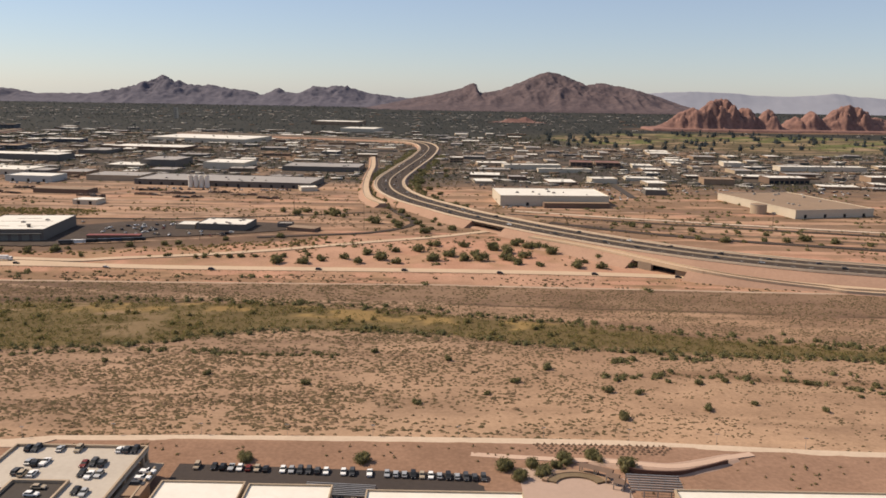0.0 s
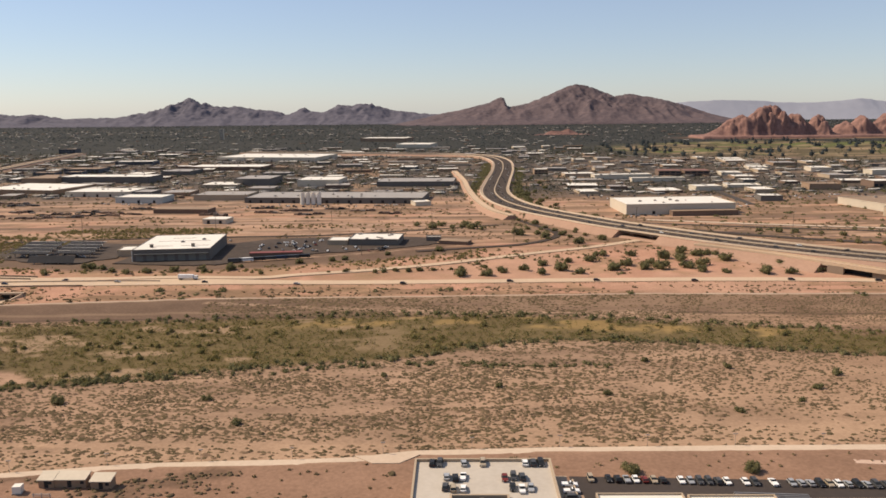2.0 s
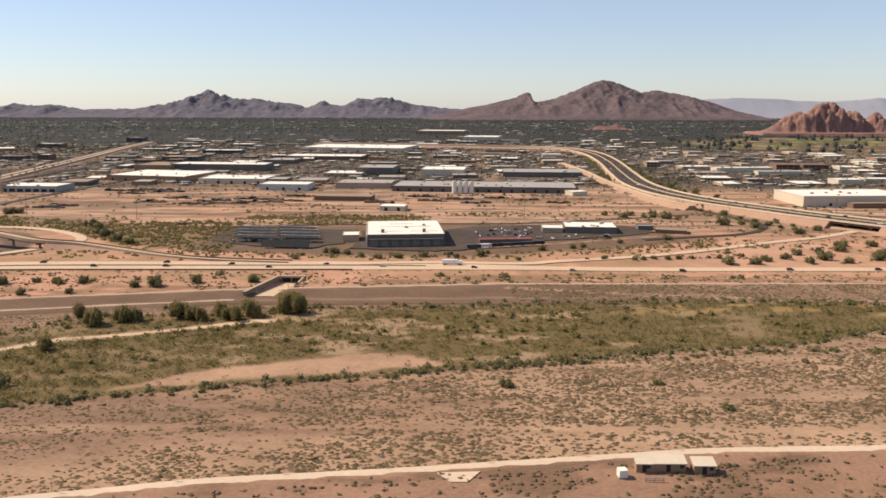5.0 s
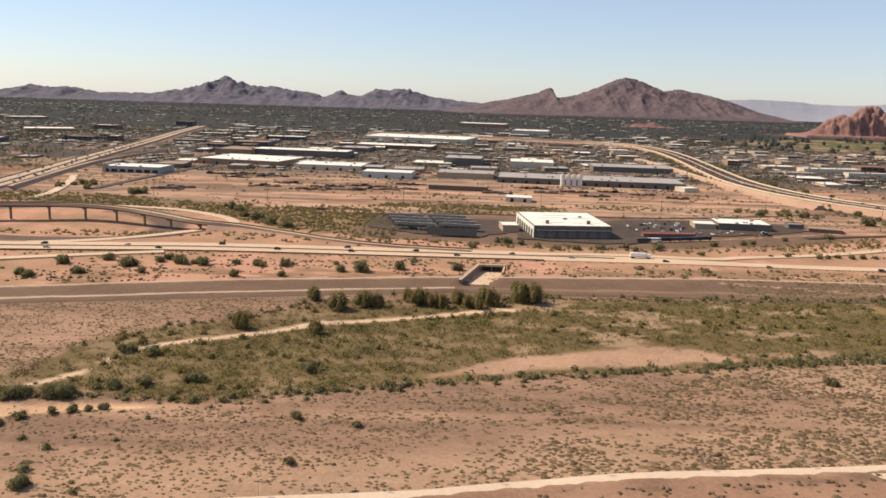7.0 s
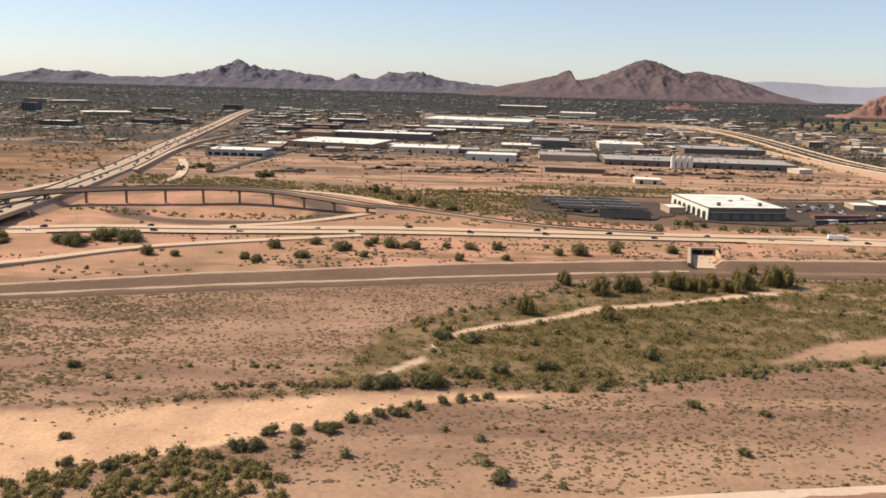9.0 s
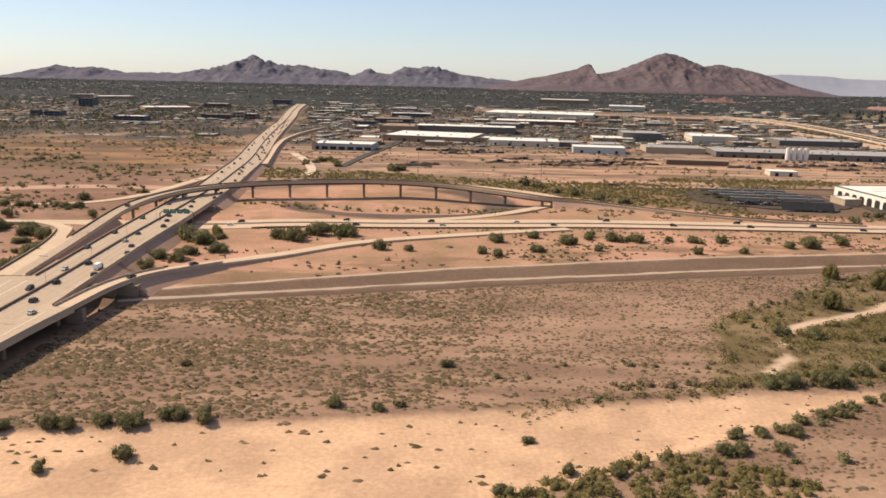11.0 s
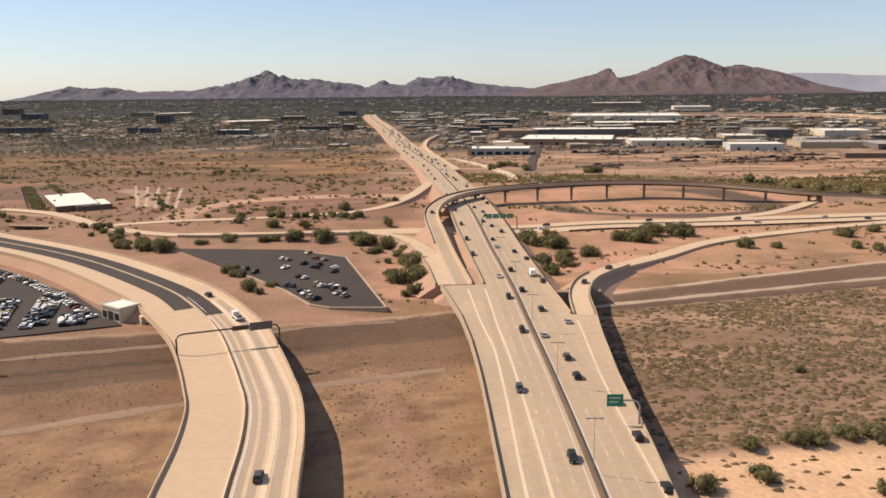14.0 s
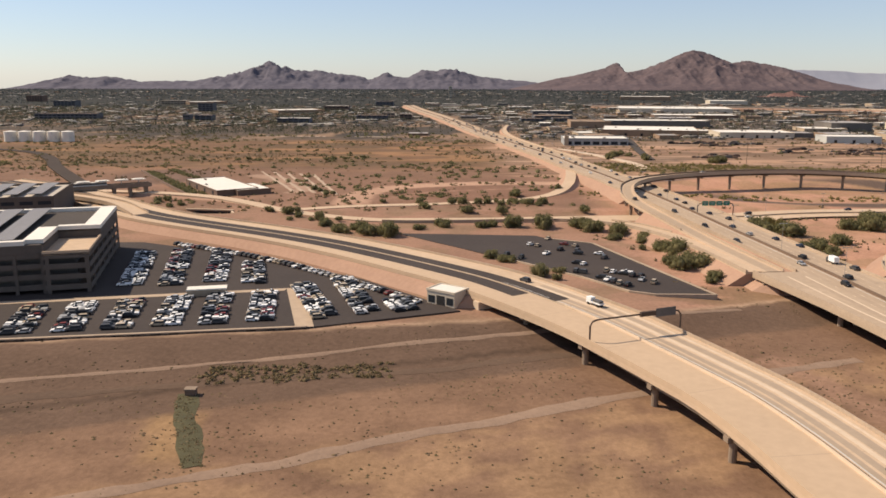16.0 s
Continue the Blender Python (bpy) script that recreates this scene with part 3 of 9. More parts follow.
# ---- mountains ----
def mountain(name, ridge, y0, front, back, base, material, label, step=7.0, rough=0.5, freq=90.0, power=1.25, sharp=0.0, jag=0.2):
    """A range: a ridge line of heights over x, falling to its foot, cut by gullies."""
    rx, rh = np.array(ridge, float).T
    xs = np.arange(rx[0] - 60, rx[-1] + 60, step)
    ys = np.concatenate([np.linspace(y0 - front, y0, 90), np.linspace(y0, y0 + back, 24)[1:]])

    def height(x, y):
        v = np.where(y < y0, (y0 - y) / front, (y - y0) / back)
        crest = np.interp(x, rx, rh - base, left=-6, right=-6)
        crest = crest * (1 + jag * (fbm(x / (freq * 0.28) + 8, 0 * x + 2.5, 5, True) - 0.55))
        far_crest = sum(np.interp(x + o, rx, rh - base, left=-6, right=-6) for o in (-70, -45, -20, 0, 20, 45, 70)) / 7
        crest = crest + (far_crest - crest) * np.clip(v * 3.0, 0, 1)
        warp = 40 * (fbm(x / 220 + 3, y / 220, 3) - 0.5)
        gully = fbm((x + warp) / freq, (y * 0.55 + warp) / freq, 5, True) - 0.5
        fine = fbm(x / (freq * 0.22), y / (freq * 0.3), 4, True) - 0.5
        h = crest * np.clip(1 - v, 0, 1) ** power
        h = h * (1 + rough * gully * np.clip(v * 3.5, 0.06, 1)) + crest * 0.85 * jag * fine * (1 - v) + sharp * fine
        return base + h - 12 * step01(0.86, 1.0, v)

    me, _, _ = grid_mesh(name, xs, ys, height)
    return tagged(ob_of(name, me, material), label, "mountain")


for ridge in (
        [(-2960, -8), (-2877, 2), (-2748, 28), (-2619, 60), (-2500, 47), (-2399, 55), (-2244, 26), (-2080, 33), (-1930, 33), (-1860, 8), (-1840, -20)],
        [(-2140, -20), (-2080, 14), (-1930, 33), (-1800, 58), (-1678, 80), (-1590, 110), (-1543, 131), (-1500, 108), (-1450, 100), (-1398, 82), (-1280, 84), (-1181, 71), (-1080, 60), (-995, 40), (-930, 14), (-890, -20)],
        [(-1080, -20), (-1040, 14), (-995, 40), (-917, 74), (-860, 55), (-809, 51), (-716, 88), (-640, 86), (-562, 94), (-500, 80), (-407, 52), (-253, 38), (-150, 30), (-68, 18), (60, 0)]):
    mountain("mountain", ridge, 4400, 520, 150, -20, M_ROCKB, "jagged blue grey desert mountain far off", 8, 0.9, 110, 1.2, 0.0, 0.2)
mountain("humped_mountain", [(-330, 6), (-240, 24), (-121, 50), (-60, 60), (22, 79), (66, 88), (82, 99), (100, 108), (118, 111), (131, 104), (138, 79), (152, 72), (200, 78), (237, 88), (290, 108), (330, 125), (390, 148), (437, 161), (480, 153), (519, 142), (560, 124), (593, 112),
    (640, 118), (687, 116), (760, 104), (832, 89), (900, 70), (954, 53), (1010, 34), (1077, 12), (1150, 0)], 3450, 430, 160, 2, M_ROCKP, "large humped reddish purple rock mountain", 5, 0.8, 80, 1.25, 0.0, 0.07)
# farthest ridge, its haze painted into the rock colour
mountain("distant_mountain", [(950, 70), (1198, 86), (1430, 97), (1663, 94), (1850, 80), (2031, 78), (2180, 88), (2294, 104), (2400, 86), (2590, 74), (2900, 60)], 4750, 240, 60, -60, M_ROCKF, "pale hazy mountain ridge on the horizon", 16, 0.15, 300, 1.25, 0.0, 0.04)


def butte(ridge, y0, depth, foot):
    """Knobby sandstone domes with steep, ledged sides and dark hollows, on a low talus foot."""
    rx, rh = np.array(ridge, float).T
    xs, ys = np.arange(rx[0] - 22, rx[-1] + 22, 1.8), np.arange(y0 - depth - 34, y0 + depth + 20, 2.2)

    def height(x, y):
        wx, wy = 16 * (fbm(x / 26, y / 26, 3) - 0.5), 22 * (fbm(x / 30 + 9, y / 30 + 4, 3) - 0.5)
        crest = np.interp(x + wx * step01(4, 20, abs(y - y0)), rx, rh, left=foot, right=foot) - foot
        v = abs(y - y0 + wy) / (depth * (0.45 + 0.55 * np.clip(crest / 45, 0, 1)))
        h = crest * np.clip(1 - v ** 2.4, 0, 1) ** 0.62
        h = h * (1 - 0.30 * step01(0.52, 0.75, fbm(x / 15 + 4, y / 15, 4, True)) * step01(0.1, 0.4, v))
        h = h + 0.35 * (np.floor(h / 7) * 7 + 3.5 - h) * step01(4, 9, h) * step01(0.15, 0.4, v)
        h = h * (1 + 0.16 * (fbm(x / 6, y / 6, 3) - 0.5))
        talus = 4 * np.clip(1 - (abs(y - y0) - depth * 0.5) / 36, 0, 1) * np.clip(np.minimum(x - xs[0], xs[-1] - x) / 22, 0, 1)
        rim = np.minimum(np.minimum(x - xs[0], xs[-1] - x), np.minimum(y - ys[0], ys[-1] - y))
        return foot - 8 + np.maximum(h + 4, talus + 2 * fbm(x / 9, y / 9, 3)) * step01(0, 14, rim) - 16 * step01(9, 0, rim)

    me, _, _ = grid_mesh("red_butte", xs, ys, height)
    return tagged(ob_of("red_butte", me, M_ROCKR), "rounded red sandstone butte with weathered hollows", "mountain")


butte([(425, 16), (445, 24), (462, 34), (474, 44), (490, 52), (505, 56), (517, 52), (524, 58), (535, 67), (550, 73), (566, 74), (580, 70), (590, 58), (597, 50), (604, 56), (616, 57), (626, 48), (632, 40), (640, 36), (646, 44), (652, 53), (660, 56), (668, 52), (676, 36), (690, 18)], 1641, 34, 16)
butte([(690, 14), (700, 24), (712, 36), (724, 42), (732, 36), (742, 46), (751, 52), (762, 49), (774, 36), (784, 38), (798, 52), (815, 62), (834, 66), (850, 63), (864, 54), (876, 40), (892, 42), (910, 38), (926, 30), (950, 14)], 1660, 34, 16)
mountain("low_red_knoll", [(130, 8), (150, 17), (170, 14), (190, 20), (215, 8)], 1900, 40, 30, 8, M_ROCKR, "small low red rock knoll", 3.0, 0.8, 20, 0.8, 2.0)


# ---- roads and bridges ----
GRADED = []


def widths(pts, table):
    """Half widths along a line, given by (y, left, right) rows."""
    ys, l, r = np.array(sorted(table), float).T
    return np.interp(pts[:, 1], ys, l), np.interp(pts[:, 1], ys, r)


def slab(pts, wl, wr, th):
    wl, wr = np.broadcast_to(wl, len(pts)), np.broadcast_to(wr, len(pts))
    return Solid().sweep(pts, lambda i: [(-wl[i], 0), (wr[i], 0), (wr[i], -th), (-wl[i], -th)])


def rail(pts, off, w=0.22, h=0.5, down=0.3):
    off = np.broadcast_to(off, len(pts))
    return Solid().sweep(pts, lambda i: [(off[i] - w / 2, -down), (off[i] - w * 0.35, h), (off[i] + w * 0.35, h), (off[i] + w / 2, -down)])


def stripe(pts, off, w=0.16):
    off = np.broadcast_to(off, len(pts))
    return Solid().sweep(pts, lambda i: [(off[i] - w / 2, 0.03), (off[i] + w / 2, 0.03), (off[i] + w / 2, 0.005), (off[i] - w / 2, 0.005)])


def dashes(pts, offs, w=0.14, on=1.7, gap=5.2):
    """Short lane marks at the given offsets."""
    P = np.asarray(pts)
    dist = np.r_[0, np.cumsum(np.linalg.norm(np.diff(P[:, :2], axis=0), axis=1))]
    s = Solid()
    for off in offs:
        for a in np.arange(2, dist[-1] - 4, on + gap):
            p, q = (np.array([np.interp(v, dist, P[:, k]) for k in range(3)]) for v in (a, a + on))
            d = (q - p)[:2] / np.linalg.norm((q - p)[:2])
            rgt = np.array([d[1], -d[0]])
            c = [p[:2] + rgt * (off - w / 2), p[:2] + rgt * (off + w / 2), q[:2] + rgt * (off + w / 2), q[:2] + rgt * (off - w / 2)]
            z = [p[2], p[2], q[2], q[2]]
            s.add([(*c[k], z[k] + 0.006) for k in range(4)] + [(*c[k], z[k] + 0.03) for k in range(4)],
                  [(0, 3, 2, 1), (4, 5, 6, 7), (0, 1, 5, 4), (1, 2, 6, 5), (2, 3, 7, 6), (3, 0, 4, 7)])
    return s


def earth_fill(pts, wl, wr, slope=1.6, drop=0.35):
    """The earth bank under a raised road, down to the ground on either side."""
    wl, wr = np.broadcast_to(wl, len(pts)), np.broadcast_to(wr, len(pts))
    g = ground_z(pts[:, 0], pts[:, 1])

    def sec(i):
        h = max(pts[i][2] - drop - g[i] + 1.2, 0.4)
        return [(-wl[i] + 0.1, -drop), (wr[i] - 0.1, -drop), (wr[i] + slope * h, -drop - h), (-wl[i] - slope * h, -drop - h)]

    return Solid().sweep(pts, sec)


def headed(pts, run=6.0):
    """The line with a foot put before its first place, so that the bank begins with a slope."""
    d = (pts[0] - pts[1])[:2]
    q = pts[0][:2] + d / np.hypot(*d) * run
    return np.vstack([[q[0], q[1], gz(q[0], q[1]) - 0.5], pts])


def bent(name, p, d, half, top, columns, parent):
    """A bridge support: a cap beam and its columns, across the direction d."""
    rx, ry = d[1], -d[0]
    base = gz(p[0], p[1]) - 0.5
    s = Solid()
    turn = math.atan2(ry, rx)
    s.box(p[0] - half, p[1] - 0.55, top - 0.75, p[0] + half, p[1] + 0.55, top, turn, (p[0], p[1]))
    for o in columns:
        s.cyl(p[0] + rx * o, p[1] + ry * o, base, top - 0.7, 0.55, n=12)
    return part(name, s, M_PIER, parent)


def at_dist(pts, step, start=0.0):
    P = np.asarray(pts)
    dist = np.r_[0, np.cumsum(np.linalg.norm(np.diff(P[:, :2], axis=0), axis=1))]
    for a in np.arange(start, dist[-1] - 1, step):
        p, q = (np.array([np.interp(v, dist, P[:, k]) for k in range(3)]) for v in (a, a + 0.8))
        yield p, (q - p)[:2] / np.linalg.norm((q - p)[:2])


def cut(pts, lo, hi, axis=1):
    return pts[(pts[:, axis] >= lo) & (pts[:, axis] <= hi)]


# motorway over the river
def with_rows(pts, ys):
    """The line with extra places at the given y."""
    P = np.vstack([pts] + [[[np.interp(v, pts[:, 1], pts[:, 0]), v, np.interp(v, pts[:, 1], pts[:, 2])]] for v in ys])
    return P[np.argsort(P[:, 1])]


MAIN = smooth([(-523.5, -260, 4), (-524.8, 40, 4), (-526.1, 116, 4), (-527.1, 157, 4), (-528.2, 185, 4.05), (-529.6, 220, 4.1), (-532.5, 265, 4.3), (-536, 329, 4.2), (-541.2, 393, 3.9), (-546.5, 440, 3.8), (-556, 516, 4.0), (-581, 663, 4.6), (-617, 910, 6.5), (-645, 1080, 7.5), (-668, 1250, 8.5)])
MAIN = with_rows(MAIN, (192.5, 193.5, 219.0, 219.6))
MAIN_W = [(-300, 11.5, 8.2), (116, 11.5, 8.4), (131, 11.7, 9.4), (158, 12.0, 11.0), (178, 12.5, 13.1), (192.5, 13.5, 15.0), (193.5, 13.6, 9.8), (219, 17.0, 8.9), (219.6, 6.7, 8.8), (256, 7.2, 8.9), (298, 8.2, 9.2), (331, 8.4, 9.0), (393, 8.7, 9.0), (459, 10, 8.5), (900, 8, 8), (1300, 8, 8)]
mwl, mwr = widths(MAIN, MAIN_W)
M_PALE = mat("unworn_pale_concrete", (0.60, 0.475, 0.345), (0.50, 0.39, 0.28), 0.85, 0.1, 0.9, spec=0.2)
M_SHOULDER = mat("grey_brown_concrete", (0.37, 0.285, 0.205), (0.30, 0.232, 0.168), 0.88, 0.07, 0.8, spec=0.2)
# dark concrete for the median, and for strips that paint shade on barriers
M_DARKCONC = mat("dark_brown_concrete", (0.17, 0.115, 0.08), (0.115, 0.08, 0.058), 0.9, 0.15, 1.5, spec=0.15)
road = tagged(ob_of("road", slab(MAIN, mwl, mwr, 1.1), M_CONC), "pale concrete motorway on a bridge over the river", "road", kind="structure")
for seg in (MAIN[:, 1] <= 219, MAIN[:, 1] > 219.3):
    part("barrier", rail(MAIN[seg], (-mwl + 0.12)[seg], 0.26, 0.6), M_BARRIER, road)
    # thin dark strip: the barrier's shaded inner face put into colour
    part("barrier_face", rail(MAIN[seg], (-mwl + 0.34)[seg], 0.12, 0.45, 0.0), M_DARKCONC, road, "dark strip painting shade on the inner barrier face")
for seg in (MAIN[:, 1] <= 192.6, MAIN[:, 1] > 193.2):
    part("barrier", rail(MAIN[seg], (mwr - 0.12)[seg], 0.26, 0.6), M_BARRIER, road)
part("median_barrier", rail(MAIN, 0.0, 0.6, 0.55), M_DARKCONC, road, "dark brown median barrier")
near = cut(MAIN, 60, 700)
part("lane_marks", dashes(near, (-2.8, -4.6, 2.85, 4.95), 0.1, 1.4, 5.5), M_PALE, road)
part("edge_line", stripe(near, 0.9), M_LINE, road)
part("edge_line", stripe(near, -0.9), M_LINE, road)


def wear(pts, a, b, parent, material, label="tyre-darkened concrete lanes"):
    a, b = np.broadcast_to(a, len(pts)), np.broadcast_to(b, len(pts))
    return part("lane_wear", Solid().sweep(pts, lambda i: [(a[i], 0.003), (b[i], 0.003), (b[i], -0.02), (a[i], -0.02)]), material, parent, label)


M_WEAR = mat("worn_concrete", (0.40, 0.30, 0.207), (0.325, 0.245, 0.172), 0.85, 0.05, 0.8, spec=0.2)
for a, b in ((1.15, 2.6), (3.1, 4.7), (5.2, 6.8), (-2.5, -1.15), (-4.4, -3.1)):
    wear(near, a, b, road, M_WEAR)
seam = cut(MAIN, 60, 218)
for rows in ([(60, -5.75), (128, -5.8), (169, -6.0), (187, -6.4), (219, -6.6)], [(60, -8.8), (128, -8.8), (148, -8.5), (172, -8.3), (190, -9.6), (216, -10.7)]):
    part("pale_seam", stripe(seam, np.interp(seam[:, 1], *zip(*rows)), 0.45), M_PALE, road, "pale unworn strip between merging lanes")
seam = cut(MAIN, 60, 192)
part("pale_seam", stripe(seam, np.interp(seam[:, 1], (60, 143, 160, 184, 192), (7.2, 7.5, 8.1, 10.0, 10.3)), 0.4), M_PALE, road, "pale unworn strip between merging lanes")
wear(cut(near, 60, 216), -7.9, -6.6, road, M_WEAR)
for p, d in at_dist(cut(MAIN, 60, 215), 21.5, 8.0):
    l, r = (float(v[0]) for v in widths(np.array([p]), MAIN_W))
    part("deck_joint", Solid().box(p[0] - l + 0.4, p[1] - 0.06, p[2] - 0.02, p[0] + r - 0.4, p[1] + 0.06, p[2] + 0.008, math.atan2(-d[0], d[1]), (p[0], p[1])), M_WEAR, road)
bridge = thing("bridge_substructure", -528, 118, 0, 0, "row of concrete bents carrying the motorway bridge", "bridge", kind="structure")
bridge.matrix_basis = Matrix()
for p, d in at_dist(cut(MAIN, -230, 205), 21.5, 11.0):
    l, r = (float(v[0]) for v in widths(np.array([p]), MAIN_W))
    for side in (-1, 1):
        o = side * (l if side < 0 else r) * 0.53
        c = (p[0] + d[1] * o, p[1] - d[0] * o)
        bent("bent", c, d, 4.6, p[2] - 1.05, (-3.2, 0, 3.2), bridge)
for off in (-10.6, -7.5, -4.5, -1.5, 1.5, 4.5, 7.4):
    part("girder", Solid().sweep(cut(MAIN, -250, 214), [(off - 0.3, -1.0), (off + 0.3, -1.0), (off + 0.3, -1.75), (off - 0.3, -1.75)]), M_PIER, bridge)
part("earth_bank", earth_fill(headed(cut(MAIN, 215, 240), 5.0), 14.0, 9.0), M_DIRT, road, "bare pinkish earth bank")
part("earth_bank", earth_fill(cut(MAIN, 230, 292), 7.2, 9.0), M_DIRT, road, "bare pinkish earth bank")
part("earth_bank", earth_fill(cut(MAIN, 338, 600), 9.0, 9.2), M_DIRT, road, "bare pinkish earth bank")
part("earth_bank", earth_fill(cut(MAIN, 650, 1240), 8.5, 8.5), M_DIRT, road, "bare pinkish earth bank")
part("abutment", Solid().box(-545.5, 214, -1, -513.5, 216, 3.4), M_PIER, bridge)
for y, h in ((600, 3.6), (650, 3.8)):
    cx = float(np.interp(y, MAIN[:, 1], MAIN[:, 0]))
    part("abutment", Solid().box(cx - 9, y - 0.8, 0.5, cx + 8.6, y + 0.8, h - 0.2), M_PIER, bridge)
part("bent", Solid().box(float(np.interp(625, MAIN[:, 1], MAIN[:, 0])) - 8, 624, 0.5, float(np.interp(625, MAIN[:, 1], MAIN[:, 0])) + 8, 625, 3.4), M_PIER, bridge)
part("girder", Solid().sweep(cut(MAIN, 598, 652), [(-8.2, -1.0), (8.2, -1.0), (8.2, -1.9), (-8.2, -1.9)]), M_PIER, bridge)
for y, h in ((292, 3.3), (338, 3.2)):
    part("abutment", Solid().box(-543.5, y - 0.8, -1, -525.5, y + 0.8, h), M_PIER, bridge)
part("bent", Solid().box(-543, 314.6, -1, -527, 315.4, 3.2), M_PIER, bridge)

# curved ramp that rises over the motorway
FLY = smooth([(-541.3, 219.3, 4.12), (-543.2, 235, 4.32), (-545, 250, 4.57), (-546.4, 263, 4.9), (-548.3, 281, 5.5), (-550.4, 301, 6.15), (-551, 316, 6.55), (-549.3, 332, 6.95), (-543.5, 352, 7.2), (-531, 370, 7.3), (-508, 386, 7.2), (-483, 396, 7.0), (-456, 400, 6.7), (-430, 394, 6.2), (-409, 384, 5.4), (-391, 376, 4.3), (-372, 375.5, 3.0), (-350, 368, 1.9), (-321, 354, 1.3), (-295, 345.5, 1.2), (-262, 341, 1.15)], 3)
fly = tagged(ob_of("ramp_road", slab(FLY, 2.55, 2.55, 0.9), M_CONC2), "curved concrete flyover ramp on slim piers", "road", kind="structure")
first = int(np.argmax(FLY[:, 1] > 264.5))
part("barrier", rail(FLY[first:], -2.45, h=0.6, down=0.9), M_BARRIER, fly)
part("barrier", rail(FLY, 2.45, h=0.6, down=0.9), M_BARRIER, fly)
# shade of the flyover barrier, painted as a dark strip
part("barrier_face", rail(FLY[first:], -2.27, 0.1, 0.45, 0.0), M_DARKCONC, fly, "dark strip painting shade on the inner barrier face")
wear(FLY, -1.4, 1.4, fly, M_WEAR)
high = FLY[(FLY[:, 1] > 294) & (FLY[:, 0] < -384)]
part("girder", Solid().sweep(high, [(-1.9, -0.85), (1.9, -0.85), (1.5, -1.6), (-1.5, -1.6)]), M_RUST, fly, "weathered brown steel girder")
for p, d in at_dist(high, 17.6, 6.0):
    g = gz(p[0], p[1]) - 0.5
    s = Solid()
    s.box(p[0] - 2.4, p[1] - 0.4, p[2] - 2.1, p[0] + 2.4, p[1] + 0.4, p[2] - 1.55, math.atan2(-d[0], d[1]), (p[0], p[1]))
    s.cyl(p[0], p[1], g, p[2] - 2.0, 0.55, 0.62)
    part("pier", s, M_PIER, fly)
low = FLY[FLY[:, 0] > -386]
part("earth_bank", earth_fill(low, 2.5, 2.5), M_DIRT, fly)
part("earth_bank", earth_fill(FLY[(FLY[:, 1] < 297) & (FLY[:, 0] < -530)], 2.5, 2.5, 1.0), M_DIRT, fly)

# loop ramp inside the interchange
LOOP = smooth([(-536, 402, 3.7), (-512, 414, 2.9), (-480, 428, 2.0), (-448, 434, 1.5), (-418, 429, 1.3), (-397, 417, 1.2), (-383, 404, 1.15), (-378, 392, 1.0), (-382, 381, 0.7), (-391, 371, 0.5), (-404, 357, 0.45), (-418, 344, 0.6), (-432, 335, 0.9), (-446, 328.5, 1.1)], 3)
loop = tagged(ob_of("ramp_road", slab(LOOP, 2.6, 2.6, 0.6), M_CONC2), "pale concrete loop ramp round a bare dirt oval", "road", kind="structure")
part("earth_bank", earth_fill(LOOP, 2.6, 2.6, drop=0.5), M_DIRT, loop)

# expressway along the north bank
EXP = smooth([(-640, 302, 1.6), (-605, 304, 1.5), (-578, 307.5, 1.1), (-552, 310.5, 0.7), (-520, 312, 0.6), (-489, 319, 0.8), (-450, 321, 1.0), (-408, 326, 1.1), (-365, 331, 1.1), (-274, 333, 1.1), (-224, 334, 1.1), (-176, 332, 1.1), (-116, 329, 1.1), (0, 331, 1.1), (76, 329, 1.1), (122, 323, 1.1), (180, 312, 1.1), (300, 290, 1.1), (600, 240, 1.1)], 5)
ewl = np.interp(EXP[:, 0], [-600, -520, -489, -365, -240, -150, 0], [2.2, 8, 8.3, 8.8, 8.8, 3.6, 3.4])
ewr = np.interp(EXP[:, 0], [-600, -520, -489, -365, -240, -150, 0], [2.2, 8, 8.3, 8.8, 8.8, 3.6, 3.4])
GRADED.append((EXP, 8.5))
GRADED.append((LOOP, 2.8))
exp = tagged(ob_of("road", slab(EXP, ewl, ewr, 0.9), M_CONC2), "pale concrete expressway along the north river bank", "road", kind="structure")
mid = cut(EXP, -540, -200, 0)
part("median_barrier", rail(mid, 0.0, 0.4, 0.45), M_BARRIER, exp)
part("guard_rail", rail(cut(EXP, -505, -230, 0), 8.6, 0.12, 0.4), M_RUST, exp)
part("lane_marks", dashes(mid, (-3.0, -5.2, 3.0, 5.2)), M_LINE, exp)
part("earth_bank", earth_fill(cut(EXP, -505, 400, 0), np.interp(cut(EXP, -505, 400, 0)[:, 0], [-365, -240, -150], [8.6, 8.6, 3.5]), np.interp(cut(EXP, -505, 400, 0)[:, 0], [-365, -240, -150], [8.6, 8.6, 3.5]), drop=0.5), M_DIRT, exp)

# ramps
def ramp(name, pts, half, label, barrier=False, material=M_CONC2, fill=True):
    P = smooth(pts, 3.5)
    GRADED.append((P, half if fill else half - 3.2))
    r = tagged(ob_of(name, slab(P, half, half, 0.6), material), label, "road", kind="structure")
    if barrier:
        part("barrier", rail(P, half - 0.1), M_BARRIER, r)
        part("barrier", rail(P, -half + 0.1), M_BARRIER, r)
    if fill:
        part("earth_bank", earth_fill(P, half, half, drop=0.5), M_DIRT, r)
    return r, P


